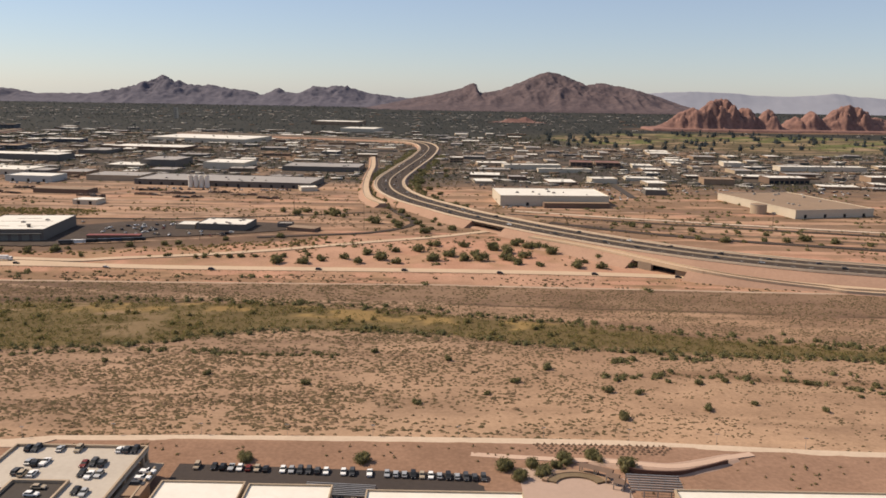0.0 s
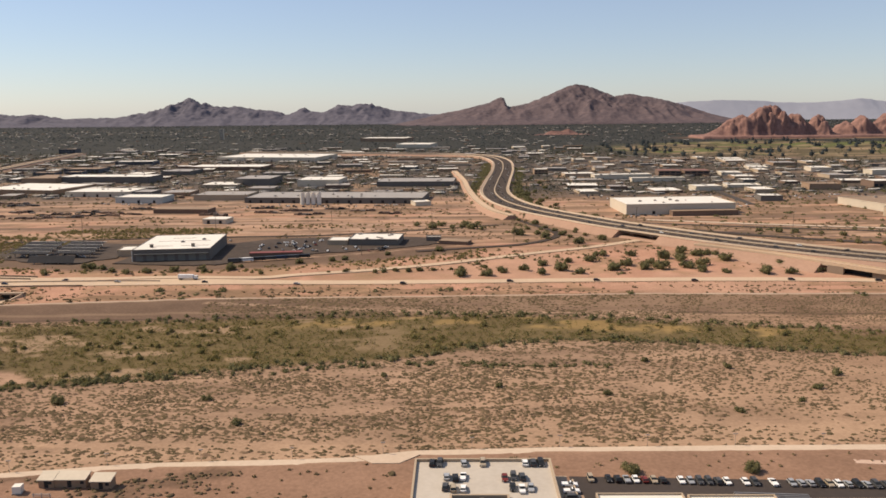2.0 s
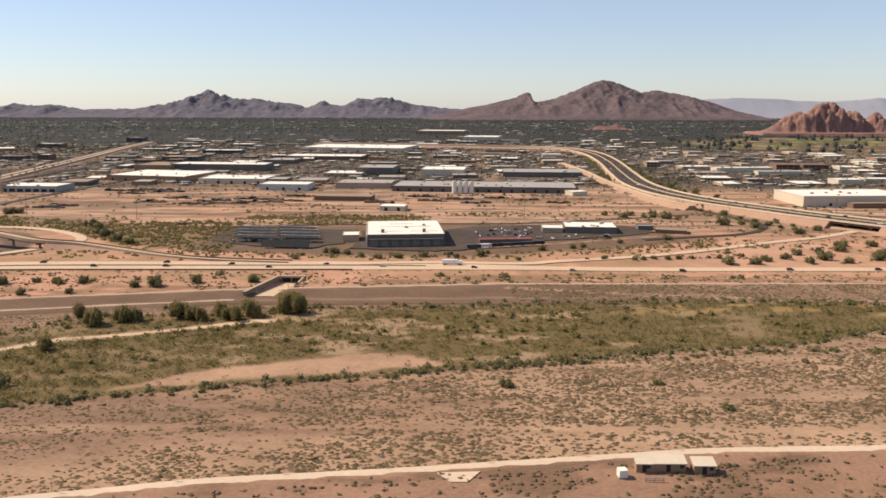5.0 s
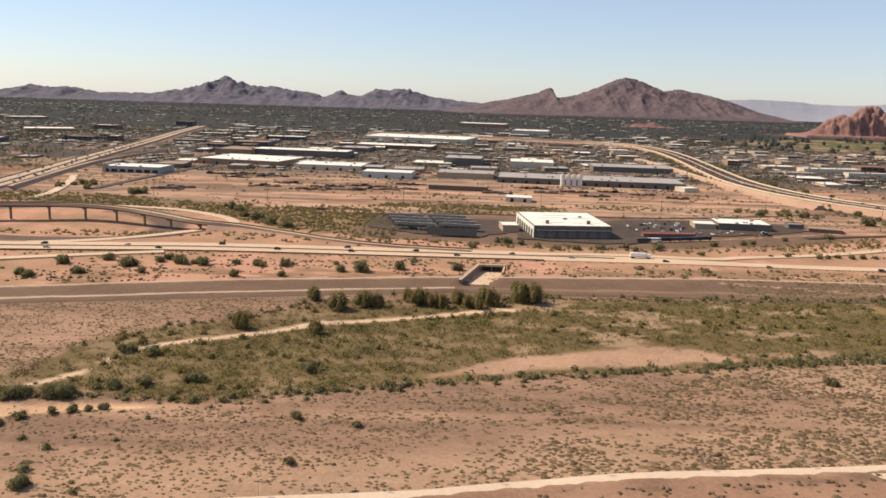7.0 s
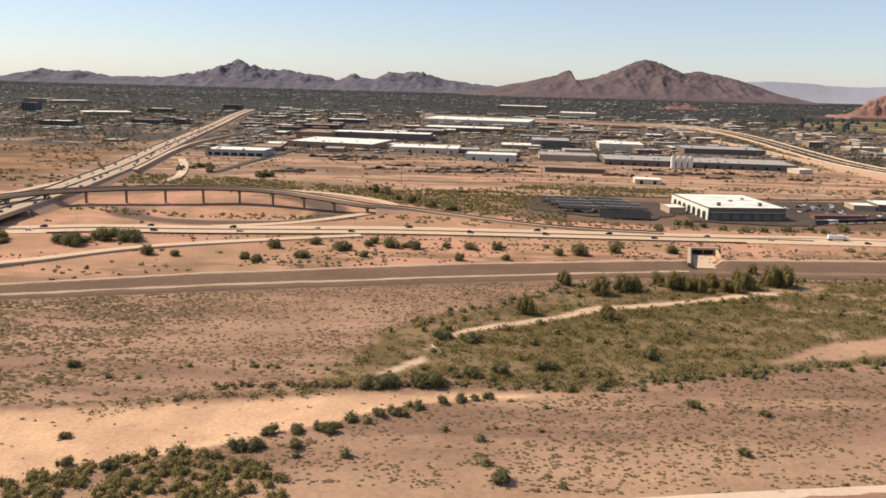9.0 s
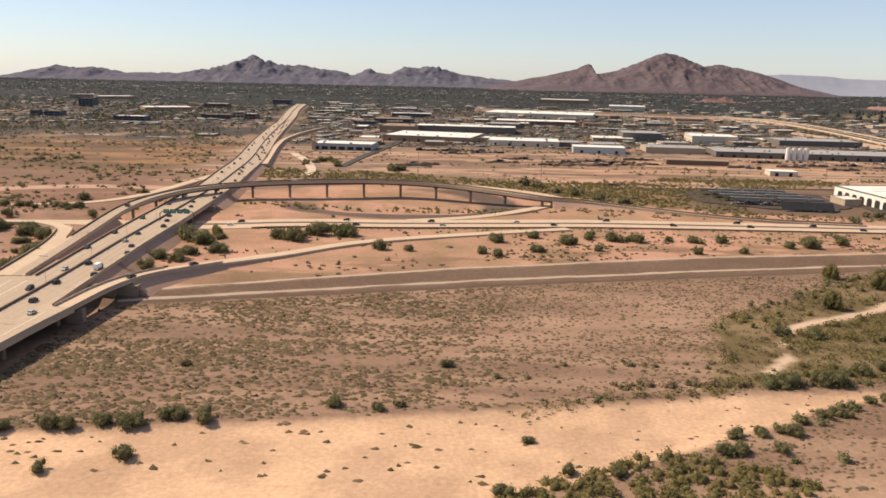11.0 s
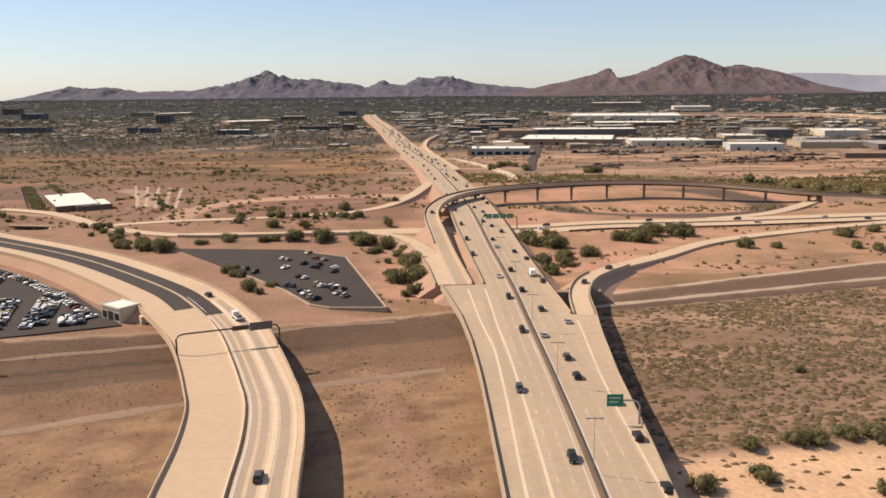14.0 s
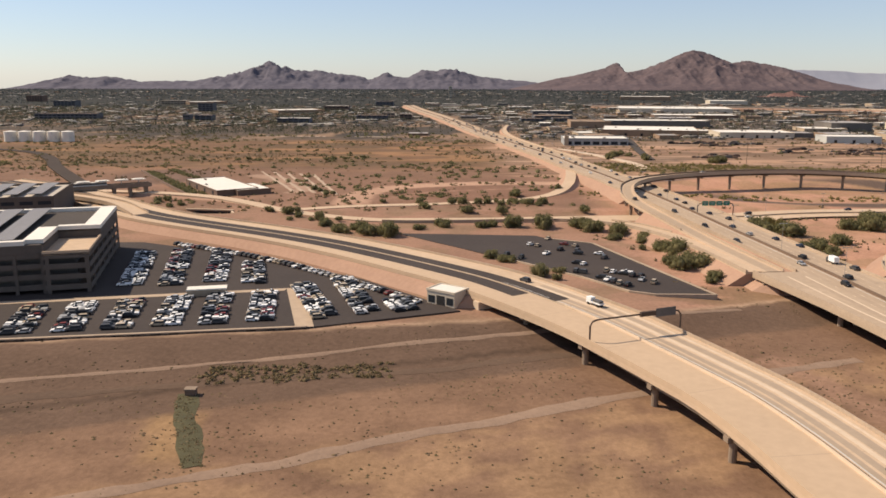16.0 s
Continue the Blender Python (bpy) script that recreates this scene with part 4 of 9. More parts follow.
ramp("ramp_road", [(-385, 318, 1.3), (-420, 304, 1.3), (-458, 285, 1.5), (-482, 262, 1.7), (-497, 246.5, 2.4)], 2.3, "narrow concrete slip road curving up to the motorway")
lowr, LOWR = ramp("ramp_road", [(-497, 246.5, 2.4), (-504.2, 236, 3.1), (-509.6, 226.5, 3.7), (-512.6, 218, 4.0), (-514.7, 208.5, 4.05), (-515.9, 193.3, 4.06)], 2.4, "concrete slip road joining the motorway bridge", False, fill=False)
part("barrier", rail(LOWR[LOWR[:, 1] < 236], 2.3, 0.26, 0.5), M_BARRIER, lowr)
part("barrier", rail(LOWR, -2.3, 0.26, 0.6), M_BARRIER, lowr)
# dark strip painting shade along this barrier
part("barrier_face", rail(LOWR, -2.1, 0.1, 0.45, 0.0), M_DARKCONC, lowr, "dark strip painting shade on the inner barrier face")
part("earth_bank", earth_fill(LOWR[LOWR[:, 1] > 217], 2.4, 2.4), M_DIRT, lowr)
part("wall", Solid().box(-516.5, 215.5, -0.8, -508.2, 218, 3.1), M_PIER, lowr)
part("wall", Solid().box(-516.5, 194.8, -0.8, -512.6, 196.6, 3.05), M_PIER, lowr)
slipw, SLIPW = ramp("ramp_road", [(-545.2, 219.3, 4.08), (-548, 240, 4.26), (-551.7, 259, 4.2), (-555.8, 272.5, 3.9), (-560.5, 284, 3.4), (-568, 293, 2.8), (-578.5, 300, 2.2), (-595, 301.5, 1.8), (-614, 299.8, 1.8), (-633, 299.5, 1.8), (-652.5, 306, 1.8), (-674, 320, 1.9), (-690, 335, 2.3), (-706, 347, 2.6), (-728, 356, 2.8), (-752, 362, 2.8), (-790, 372, 2.6)], 2.6, "pale concrete slip road curving off westwards")
part("barrier", rail(SLIPW[SLIPW[:, 0] > -640], -2.5, 0.26, 0.55), M_BARRIER, slipw)
# barrier shade again laid on as a dark strip
part("barrier_face", rail(SLIPW[SLIPW[:, 0] > -640], -2.3, 0.1, 0.42, 0.0), M_DARKCONC, slipw, "dark strip painting shade on the inner barrier face")
part("barrier", rail(SLIPW[(SLIPW[:, 1] > 264.5) & (SLIPW[:, 0] > -568)], 2.5, 0.26, 0.55), M_BARRIER, slipw)
ramp("ramp_road", [(-554.5, 430, 3.7), (-558.5, 405, 3.3), (-563.5, 383, 2.6), (-572, 362.6, 1.8), (-585, 350, 1.4), (-603, 342.8, 1.3), (-624.5, 337, 1.3), (-640, 334, 1.4), (-655, 329, 1.6), (-670, 321.5, 1.8)], 2.4, "pale concrete slip road beside scattered shrubs")
ramp("ramp_road", [(-556, 790, 5.2), (-561, 760, 5.0), (-565.5, 711, 4.8), (-565.5, 655, 4.6), (-559.5, 600, 4.3), (-551, 546, 4.05), (-541, 486, 3.9)], 2.2, "pale concrete slip road joining the far motorway", True)
ramp("service_road", [(-540, 566, 2.4), (-524, 524, 2.3), (-512, 480, 2.0), (-511, 455, 1.6)], 2.6, "pale curved dirt road below the motorway", material=M_TRACK, fill=False)
ramp("field_road", [(-960, 590, 2.4), (-906, 561, 2.3), (-874, 541, 2.2), (-846, 505, 2.1), (-821, 460, 2.0), (-777, 391, 2.0), (-767, 378, 2.2)], 3.4, "worn brown asphalt road across the fields", material=M_ASPHB, fill=False)
ramp("railway_bed", [(-1100, 640, 2.3), (-887, 664, 2.5), (-810, 676, 2.6), (-740, 672, 2.6), (-686, 668, 2.6), (-600, 650, 2.6), (-540, 636, 2.6)], 2.0, "dark ballast railway bed crossing behind the fields", material=M_ASPHB, fill=False)
ramp("service_road", [(-1100, 646, 2.3), (-887, 670.5, 2.5), (-810, 682, 2.6), (-740, 678, 2.6), (-686, 674, 2.6), (-620, 662, 2.6)], 2.2, "pale dirt service road along the railway", material=M_TRACK, fill=False)
ramp("ramp_road", [(-232, 338, 1.35), (-200, 341, 1.35), (-162, 339, 1.35), (-147, 344, 1.35), (-111, 355, 1.35), (-77, 370, 1.4), (-38, 392, 1.4), (-5, 409, 1.4), (22, 428, 1.4), (60, 455, 1.6)], 2.4, "pale slip road running to the eastern overpass", fill=False)

# eastern freeway that swings north
EAST = smooth([(520, 250, 5), (300, 292, 5), (188, 327, 5), (152, 339, 5), (110, 363, 5), (64, 404, 5.2), (20, 457, 5.3), (0, 490, 5.2), (-23, 533, 5), (-39, 585, 5), (-44, 650, 5.2), (-37, 740, 5.6), (-24, 880, 6.6), (-21, 1000, 7.4), (-38, 1080, 8.2), (-85, 1125, 8.6), (-170, 1150, 9), (-400, 1210, 9.5)], 5)
east = tagged(ob_of("road", slab(EAST, 12.0, 12.0, 0.8), M_ASPHB), "worn asphalt freeway swinging northwards on an embankment", "road", kind="structure")
for off in (-11.9, 11.9):
    part("barrier", rail(EAST, off, 0.6, 0.6), M_PALE, east)
part("median_barrier", rail(EAST, 0.0, 1.3, 0.5), M_WALLW, east, "pale concrete median barrier")
part("shoulder", stripe(EAST, -10.6, 1.8), M_CONC, east)
part("shoulder", stripe(EAST, 10.6, 1.8), M_CONC, east)
part("lane_marks", dashes(cut(EAST, 300, 700), (-4, -6.2, 4, 6.2)), M_LINE, east)
for lo, hi in ((-9999, 27), (41, 9999)):
    seg = EAST[(EAST[:, 0] > lo) & (EAST[:, 0] < hi) & (EAST[:, 1] < 480)]
    if lo < 0:
        seg = EAST[(EAST[:, 0] < 27) & (EAST[:, 1] > 445)]
    part("earth_bank", earth_fill(seg, 12, 12), M_DIRT, east)
for lo, hi in ((27, 41),):
    seg = EAST[(EAST[:, 0] > lo - 8) & (EAST[:, 0] < hi + 8) & (EAST[:, 1] < 500)]
    part("girder", Solid().sweep(seg, [(-11, -0.7), (11, -0.7), (11, -1.6), (-11, -1.6)]), M_PIER, east)
    part("parapet", Solid().sweep(seg, [(12.0, -1.3), (12.25, -1.3), (12.25, 0.65), (12.0, 0.65)]), M_CONC2, east, "pale concrete bridge parapet")
    part("earth_bank", earth_fill(seg - np.array([0, 0, 3.0 if lo < 50 else 2.4]), 13, 13), M_DIRT, east)
    for p, d in at_dist(seg, 13, 12):
        bent("bent", p, d, 11, p[2] - 1.5, (-8, -3, 3, 8), east)
offr = smooth([(44, 393, 5.25), (60, 379, 5.2), (75, 363, 5.15), (91, 342.5, 5.0), (107, 325, 4.6), (127, 315.5, 3.2), (152, 308, 2.0), (176, 301, 1.6), (300, 283, 1.4), (480, 256, 1.4)], 3)
off_ramp = tagged(ob_of("ramp_road", slab(offr, 2.4, 2.4, 0.7), M_CONC2), "pale concrete exit ramp leaving the freeway over an underpass", "road", kind="structure")
for o in (-2.3, 2.3):
    part("barrier", rail(offr, o, 0.3, 0.6), M_CONC2, off_ramp)
part("parapet", Solid().sweep(cut(offr, 84, 110, 0), [(2.4, -1.2), (2.6, -1.2), (2.6, 0.6), (2.4, 0.6)]), M_CONC2, off_ramp, "pale concrete bridge parapet")
part("earth_bank", earth_fill(cut(offr, 40, 87, 0), 2.4, 2.4), M_DIRT, off_ramp)
part("earth_bank", earth_fill(cut(offr, 104, 240, 0), 2.4, 2.4), M_DIRT, off_ramp)
part("abutment", Solid().box(88.5, 338, -0.2, 90, 345, 4.2, radians(40)).box(101.5, 325, -0.2, 103, 332, 4.0, radians(40)), M_PIER, off_ramp)
# black sheet in place of the shade under the ramp
part("opening", Solid().sweep(cut(offr, 88, 105, 0), [(-2.2, -0.7), (-1.8, -0.7), (-1.8, -4.4), (-2.2, -4.4)]), M_DARK, off_ramp, "black panel as underpass shade behind the exit ramp")
GRADED.append((offr[offr[:, 0] > 150], 2.0))
ramp("ramp_road", [(-78, 860, 6.0), (-69, 760, 5.4), (-66, 690, 4.9), (-62.5, 630, 4.7), (-58, 580, 4.8), (-51, 536, 4.9), (-40, 510, 4.6)], 2.4, "concrete slip road joining the freeway embankment", True)
ramp("yard_road", [(-39, 520, 1.9), (-30, 492, 1.7), (-19, 462, 1.6), (-20, 442, 1.5), (-38, 420, 1.5), (-71, 408, 1.45), (-96, 400, 1.45)], 1.9, "dark asphalt road curving down to the depot", material=M_ASPHB, fill=False)

ramp("frontage_road", [(62, 462, 1.6), (100, 438, 1.4), (148, 415, 1.4), (205, 398, 1.4), (300, 370, 1.4), (480, 322, 1.4)], 3.2, "brown asphalt frontage road beside the freeway", material=M_ASPHB, fill=False)
ramp("railway_bed", [(40, 492, 1.6), (110, 470, 1.5), (205, 444, 1.5), (330, 412, 1.5), (480, 374, 1.5)], 2.2, "dark ballast railway bed across bare dirt", material=M_ASPHB, fill=False)
ramp("service_road", [(46, 504, 1.9), (110, 482, 1.8), (205, 456, 1.7), (330, 424, 1.6), (480, 386, 1.5)], 2.0, "pale dirt service road along the railway", material=M_TRACK, fill=False)
ramp("railway_bed", [(-330, 437, 1.3), (-250, 447, 1.4), (-200, 451, 1.4), (-150, 455, 1.4), (-87, 474, 1.5), (-50, 488, 1.7)], 1.6, "dark ballast railway bed behind the depot", material=M_ASPHB, fill=False)
ramp("city_street", [(-497, 500, 2.0), (-490, 560, 2.6), (-478, 640, 3.3), (-466, 760, 4.3), (-452, 900, 5.2), (-440, 1100, 6.4)], 2.6, "grey asphalt street running north into the city", material=M_ASPH2, fill=False)
ramp("city_street", [(138, 574, 2.6), (139, 640, 3.2), (139, 720, 3.9), (138, 800, 4.6), (141, 900, 5.2)], 2.6, "grey asphalt street running north into the city", material=M_ASPH2, fill=False)

# western ramp bridge
WEST = smooth([(-552, -260, 4.5), (-560, 20, 4.5), (-566.3, 90, 4.5), (-570.3, 117, 4.5), (-572.3, 132.5, 4.5), (-574.9, 145, 4.5), (-577.9, 153.5, 4.5), (-583.2, 167, 4.5), (-590.5, 183.5, 4.5), (-603.3, 205, 4.45), (-615, 219.5, 4.4), (-640, 244.5, 4.2), (-663, 263, 4.1), (-710, 295, 4.1), (-742, 327, 4.4), (-770, 352, 5.0), (-800, 370, 5.5)], 3.5)
westr = np.interp(WEST[:, 1], [150, 178, 215, 260], [8.6, 9.3, 9.0, 8.4])
westl = np.interp(WEST[:, 1], [150, 170, 200, 225, 270], [8.6, 9.0, 10.4, 10.6, 9.4])
M_GOLD = mat("golden_concrete", (0.48, 0.352, 0.236), (0.41, 0.30, 0.20), 0.85, 0.05, 0.7, spec=0.2)
west = tagged(ob_of("road", slab(WEST, westl, westr, 1.1), M_CONC2), "curved two-way concrete ramp bridge beside parking lots", "road", kind="structure")
part("barrier", rail(WEST, 0.1 - westl, 0.26, 0.55), M_GOLD, west)
part("barrier", rail(WEST, westr - 0.1, 0.26, 0.55), M_BARRIER, west)
part("median_barrier", rail(WEST[WEST[:, 0] > -595], 0.0, 0.34, 0.32), M_PALE, west, "pale concrete median barrier")
part("median_kerb", rail(WEST[WEST[:, 0] < -592], 0.0, 0.5, 0.12), M_WALLW, west, "low white median kerb")
# dark strip on the median's east side, painting its shade
part("median_face", rail(WEST[(WEST[:, 0] > -595) & (WEST[:, 1] > 40)], 0.3, 0.14, 0.28, 0.0), M_DARKCONC, west, "dark strip painting shade beside the median barrier")
wear(WEST, 0.4 - westl, -0.4, west, M_GOLD, "golden tan concrete lanes")
strip = WEST[(WEST[:, 0] < -598)]
part("asphalt_lanes", Solid().sweep(strip, [(-4.5, 0.006), (-0.35, 0.006), (-0.35, 0.03), (-4.5, 0.03)]), M_ASPH, west, "fresh dark asphalt lanes")
part("asphalt_lanes", Solid().sweep(WEST[(WEST[:, 0] < -594)], [(0.35, 0.006), (4.0, 0.006), (4.0, 0.03), (0.35, 0.03)]), M_ASPH, west, "fresh dark asphalt lanes")
part("edge_line", stripe(cut(WEST, 40, 204), 4.5, 0.8), M_PALE, west)
part("edge_line", stripe(cut(WEST, 40, 210), 7.3, 0.5), M_PALE, west)
part("edge_line", stripe(cut(WEST, 40, 210), 1.0, 0.2), M_LINE, west)
for a, b in ((0.9, 2.0), (2.5, 3.6), (5.2, 6.6)):
    wear(cut(WEST, 40, 204), a, b, west, M_SHOULDER)
for p, d in at_dist(cut(WEST, 60, 205), 21.0, 4.0):
    part("deck_joint", Solid().box(p[0] - 8.3, p[1] - 0.06, p[2] - 0.02, p[0] + 8.1, p[1] + 0.06, p[2] + 0.006, math.atan2(-d[0], d[1]), (p[0], p[1])), M_WEAR, west)
wb = thing("bridge_substructure", 0, 0, 0, 0, "row of concrete bents under the curved ramp bridge", "bridge", kind="structure")
def phase(pts, y, step):
    """How far along the line the first of even steps lies, when one of them stands at y."""
    dist = np.r_[0, np.cumsum(np.linalg.norm(np.diff(pts[:, :2], axis=0), axis=1))]
    return float(np.interp(y, pts[:, 1], dist)) % step


span = cut(WEST, -230, 198)
for p, d in at_dist(span, 19.6, phase(span, 155.8, 19.6)):
    bent("bent", (p[0], p[1]), d, 8.8, p[2] - 1.3, (-7.6, -2.5, 2.5, 7.6), wb)
for off in (-7.8, -5, -2, 1, 4, 7.6):
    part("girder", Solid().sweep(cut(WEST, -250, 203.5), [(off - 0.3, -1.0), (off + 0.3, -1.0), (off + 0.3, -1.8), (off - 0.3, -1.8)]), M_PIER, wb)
bank = WEST[WEST[:, 1] > 203.5]
part("earth_bank", earth_fill(headed(bank, 3.0), np.r_[10.4, np.interp(bank[:, 1], [200, 225, 270], [10.4, 10.6, 9.4])], 8.6, 1.5), M_DIRT, west)
part("abutment", Solid().box(-612.4, 201.0, -1, -592.6, 202.8, 3.4, radians(33)), M_PALE, wb, "pale concrete abutment wall")

# elevated ramp that curls round behind the garage, and the underpass beside it
CURL = smooth([(-716, 297, 4.2), (-721, 303, 4.8), (-728, 311, 5.4), (-737, 318, 5.8), (-748, 325, 6), (-762, 332, 6), (-790, 341, 6)], 2.5)
curl = tagged(ob_of("ramp_road", slab(CURL, 2.8, 2.8, 0.8), M_CONC2), "elevated concrete ramp curling behind the parking garage", "road", kind="structure")
for o in (-2.7, 2.7):
    part("barrier", rail(CURL, o, 0.24, 0.6, 0.8), M_BARRIER, curl)
for p, d in at_dist(CURL, 12, 6):
    bent("pier", p, d, 2.4, p[2] - 0.8, (-1.2, 1.2), curl)
up = thing("underpass", -701, 322.6, 0, -8, "dark road underpass with pale sloping wing walls", "underpass", kind="structure")
# solid black block, painting the underpass shade
part("opening", Solid().box(-8, 0, -1.8, 8, 0.6, 1.2), M_DARK, up, "black block as shade under the slip road")
part("lintel", Solid().box(-9, -0.3, 1.2, 9, 0.8, 1.7), M_CONC2, up)
part("wing_wall", Solid().add([(8, 0, -1.8), (8.6, 0, -1.8), (14, -9, -1.8), (13.4, -9, -1.8), (8, 0, 1.4), (8.6, 0, 1.4), (14, -9, 1.5), (13.4, -9, 1.5)], [(0, 3, 2, 1), (4, 5, 6, 7), (0, 1, 5, 4), (1, 2, 6, 5), (2, 3, 7, 6), (3, 0, 4, 7)]), M_TRACK, up)

# levee path on the south bank
PX = np.arange(-480, 300, 4.0)
PATHL = np.c_[PX, path_y(PX), ground_z(PX, path_y(PX)) + 0.12]
path = tagged(ob_of("gravel_path", slab(PATHL, 1.35, 1.35, 0.3), M_TRACK), "pale graded maintenance path along the south bank", "path", kind="structure")
for cx, cy, w in ((-90, 157.5, 7), (-190, 142.5, 4)):
    part("turnout", Solid().prism([(cx - w, cy + 1.4), (cx - w * 0.4, cy - 2.2), (cx + w * 0.4, cy - 2.2), (cx + w, cy + 2.0)], gz(cx, cy) - 0.2, gz(cx, cy) + 0.16), M_TRACK, path)


# the soil is cut away under every road that lies on it
co = np.empty(len(gme.vertices) * 3, np.float32)
gme.vertices.foreach_get("co", co)
co = co.reshape(-1, 3)
for line, half in GRADED:
    lo, hi = line.min(0) - half - 6, line.max(0) + half + 6
    idx = np.where((co[:, 0] > lo[0]) & (co[:, 0] < hi[0]) & (co[:, 1] > lo[1]) & (co[:, 1] < hi[1]))[0]
    for chunk in np.array_split(idx, max(1, len(idx) // 4000)):
        if len(chunk):
            d = np.hypot(co[chunk, 0][:, None] - line[None, :, 0], co[chunk, 1][:, None] - line[None, :, 1])
            k = d.argmin(1)
            near_by = d[np.arange(len(k)), k] < half + 3.5
            co[chunk[near_by], 2] = np.minimum(co[chunk[near_by], 2], line[k[near_by], 2] - 0.22)
gme.vertices.foreach_set("co", co.ravel())
gme.update()


M_RUT = mat("worn_dirt_track", (0.275, 0.19, 0.134), (0.2, 0.138, 0.1), 0.95, 0.07, 1.3, bump=0.3, spec=0.05)
M_PALEDIRT = mat("pale_levee_line", (0.43, 0.325, 0.24), (0.34, 0.255, 0.188), 0.95, 0.07, 1.3, bump=0.3, spec=0.05)
M_DARKDIRT = mat("dark_brown_soil", (0.135, 0.09, 0.063), (0.1, 0.068, 0.049), 0.95, 0.07, 1.3, bump=0.3, spec=0.05)


def drape(name, pts, half, material, label, lift=0.09, seed=1):
    """A worn strip that lies on the soil, with uneven edges."""
    line = smooth([(*q, 0) for q in pts], 1.2)
    d = np.gradient(line[:, :2], axis=0)
    d /= np.hypot(d[:, 0], d[:, 1])[:, None]
    nrm = np.c_[-d[:, 1], d[:, 0]]
    t = np.arange(len(line)) * 1.2
    rows = []
    for k, side in enumerate((-1.0, -0.5, 0.0, 0.5, 1.0)):
        w = half * side * (1 + (1.3 * (fbm(t / 5 + seed * 9 + k * 31, t * 0 + side, 3) - 0.5) if abs(side) == 1 else 0))
        q = line[:, :2] + nrm * np.broadcast_to(w, len(t))[:, None]
        rows.append(np.c_[q, ground_z(q[:, 0], q[:, 1]) + (lift if abs(side) < 1 else lift * 0.3)])
    V = np.stack(rows, 1).reshape(-1, 3)
    i = (np.arange(len(line) - 1)[:, None] * 5 + np.arange(4)[None]).ravel()
    return tagged(ob_of(name, mesh_np(name, V, [np.c_[i, i + 5, i + 6, i + 1]]), material), label, "track", kind="structure")


drape("dirt_track", [(-720, 104), (-668, 124), (-641, 134), (-628, 140.5), (-614, 146), (-598, 153.5), (-586, 158), (-566, 166), (-545, 173)], 1.25, M_RUT, "pale dirt track across the brown river bed", seed=2)
drape("levee_track", [(-760, 143), (-690, 160), (-647, 171), (-623, 178.5), (-602, 184), (-590, 188), (-556, 199)], 0.6, M_RUT, "narrow pale track along the levee slope", seed=4)
lx = np.arange(-512, -268, 9.0)
drape("levee_track", [(float(v), float(levee_lo(v) + 0.32 * (levee_hi(v) - levee_lo(v)))) for v in lx], 0.75, M_PALEDIRT, "narrow pale track along the levee slope", seed=5)
drape("levee_track", [(float(v), float(levee_hi(v))) for v in np.arange(-508, 235, 9.0) if not -268 < v < -240], 0.8, M_PALEDIRT, "pale crest of the levee", seed=6)
drape("levee_foot", [(float(v), float(levee_lo(v)) + 1.2) for v in np.arange(-508, -300, 9.0)], 0.7, M_DARKDIRT, "dark brown foot of the levee slope", seed=7)
drape("levee_foot", [(-740, 138), (-700, 150), (-656, 162), (-638, 165), (-619, 168), (-601, 174), (-580, 179)], 1.3, M_DARKDIRT, "dark brown foot of the levee slope", seed=8)

# ---- plants ----
def leaf_cloud(P, R, H, k, rng, size=0.42, low=0.0):
    """Triangles of foliage: k to each clump, scattered over a lumpy dome of radius R and height H."""
    n = len(P)
    u = rng.uniform(0, 2 * np.pi, (n, k))
    v = rng.uniform(low, 1, (n, k))
    v = np.sign(v) * abs(v) ** 0.8
    r = np.sqrt(np.clip(1 - v * v, 0.03, 1)) * rng.uniform(0.45, 1.08, (n, k))
    c = np.stack([P[:, None, 0] + R[:, None] * r * np.cos(u), P[:, None, 1] + R[:, None] * r * np.sin(u), P[:, None, 2] + H[:, None] * v * rng.uniform(0.75, 1.08, (n, k))], -1)
    s = (R * size)[:, None, None, None] * rng.uniform(0.6, 1.3, (n, k, 1, 1))
    tri = rng.normal(0, 1, (n, k, 3, 3))
    tri /= np.linalg.norm(tri, axis=-1, keepdims=True)
    V = (c[:, :, None] + s * tri).reshape(-1, 3)
    return V, np.arange(len(V)).reshape(-1, 3)


def cores(P, R, H, rng, rows=((0.6, -0.08), (0.58, 0.45)), n=5, top=0.72):
    """The dense inner mass of each clump: uneven rings closed by a crown."""
    m = len(P)
    a = rng.uniform(0, 6.28, (m, 1)) + np.arange(n)[None] * 2 * np.pi / n
    V = []
    for rr, hh in rows:
        r = R[:, None] * rr * rng.uniform(0.75, 1.2, a.shape)
        V.append(np.stack([P[:, :1] + r * np.cos(a), P[:, 1:2] + r * np.sin(a), P[:, 2:] + H[:, None] * (hh + rng.uniform(-0.1, 0.1, a.shape))], -1))
    V.append(P[:, None] + np.stack([rng.normal(0, 0.12, m) * R, rng.normal(0, 0.12, m) * R, H * top], -1)[:, None])
    V = np.concatenate(V, 1).reshape(-1, 3)
    k, j = np.arange(n), (np.arange(n) + 1) % n
    per = len(rows) * n + 1
    base = np.arange(m)[:, None, None] * per
    F = [np.stack([i * n + k, i * n + j, (i + 1) * n + j], -1) for i in range(len(rows) - 1)] + [np.stack([i * n + k, (i + 1) * n + j, (i + 1) * n + k], -1) for i in range(len(rows) - 1)]
    F.append(np.stack([(len(rows) - 1) * n + k, (len(rows) - 1) * n + j, 0 * k + per - 1], -1))
    return V, (base + np.concatenate(F)[None]).reshape(-1, 3)


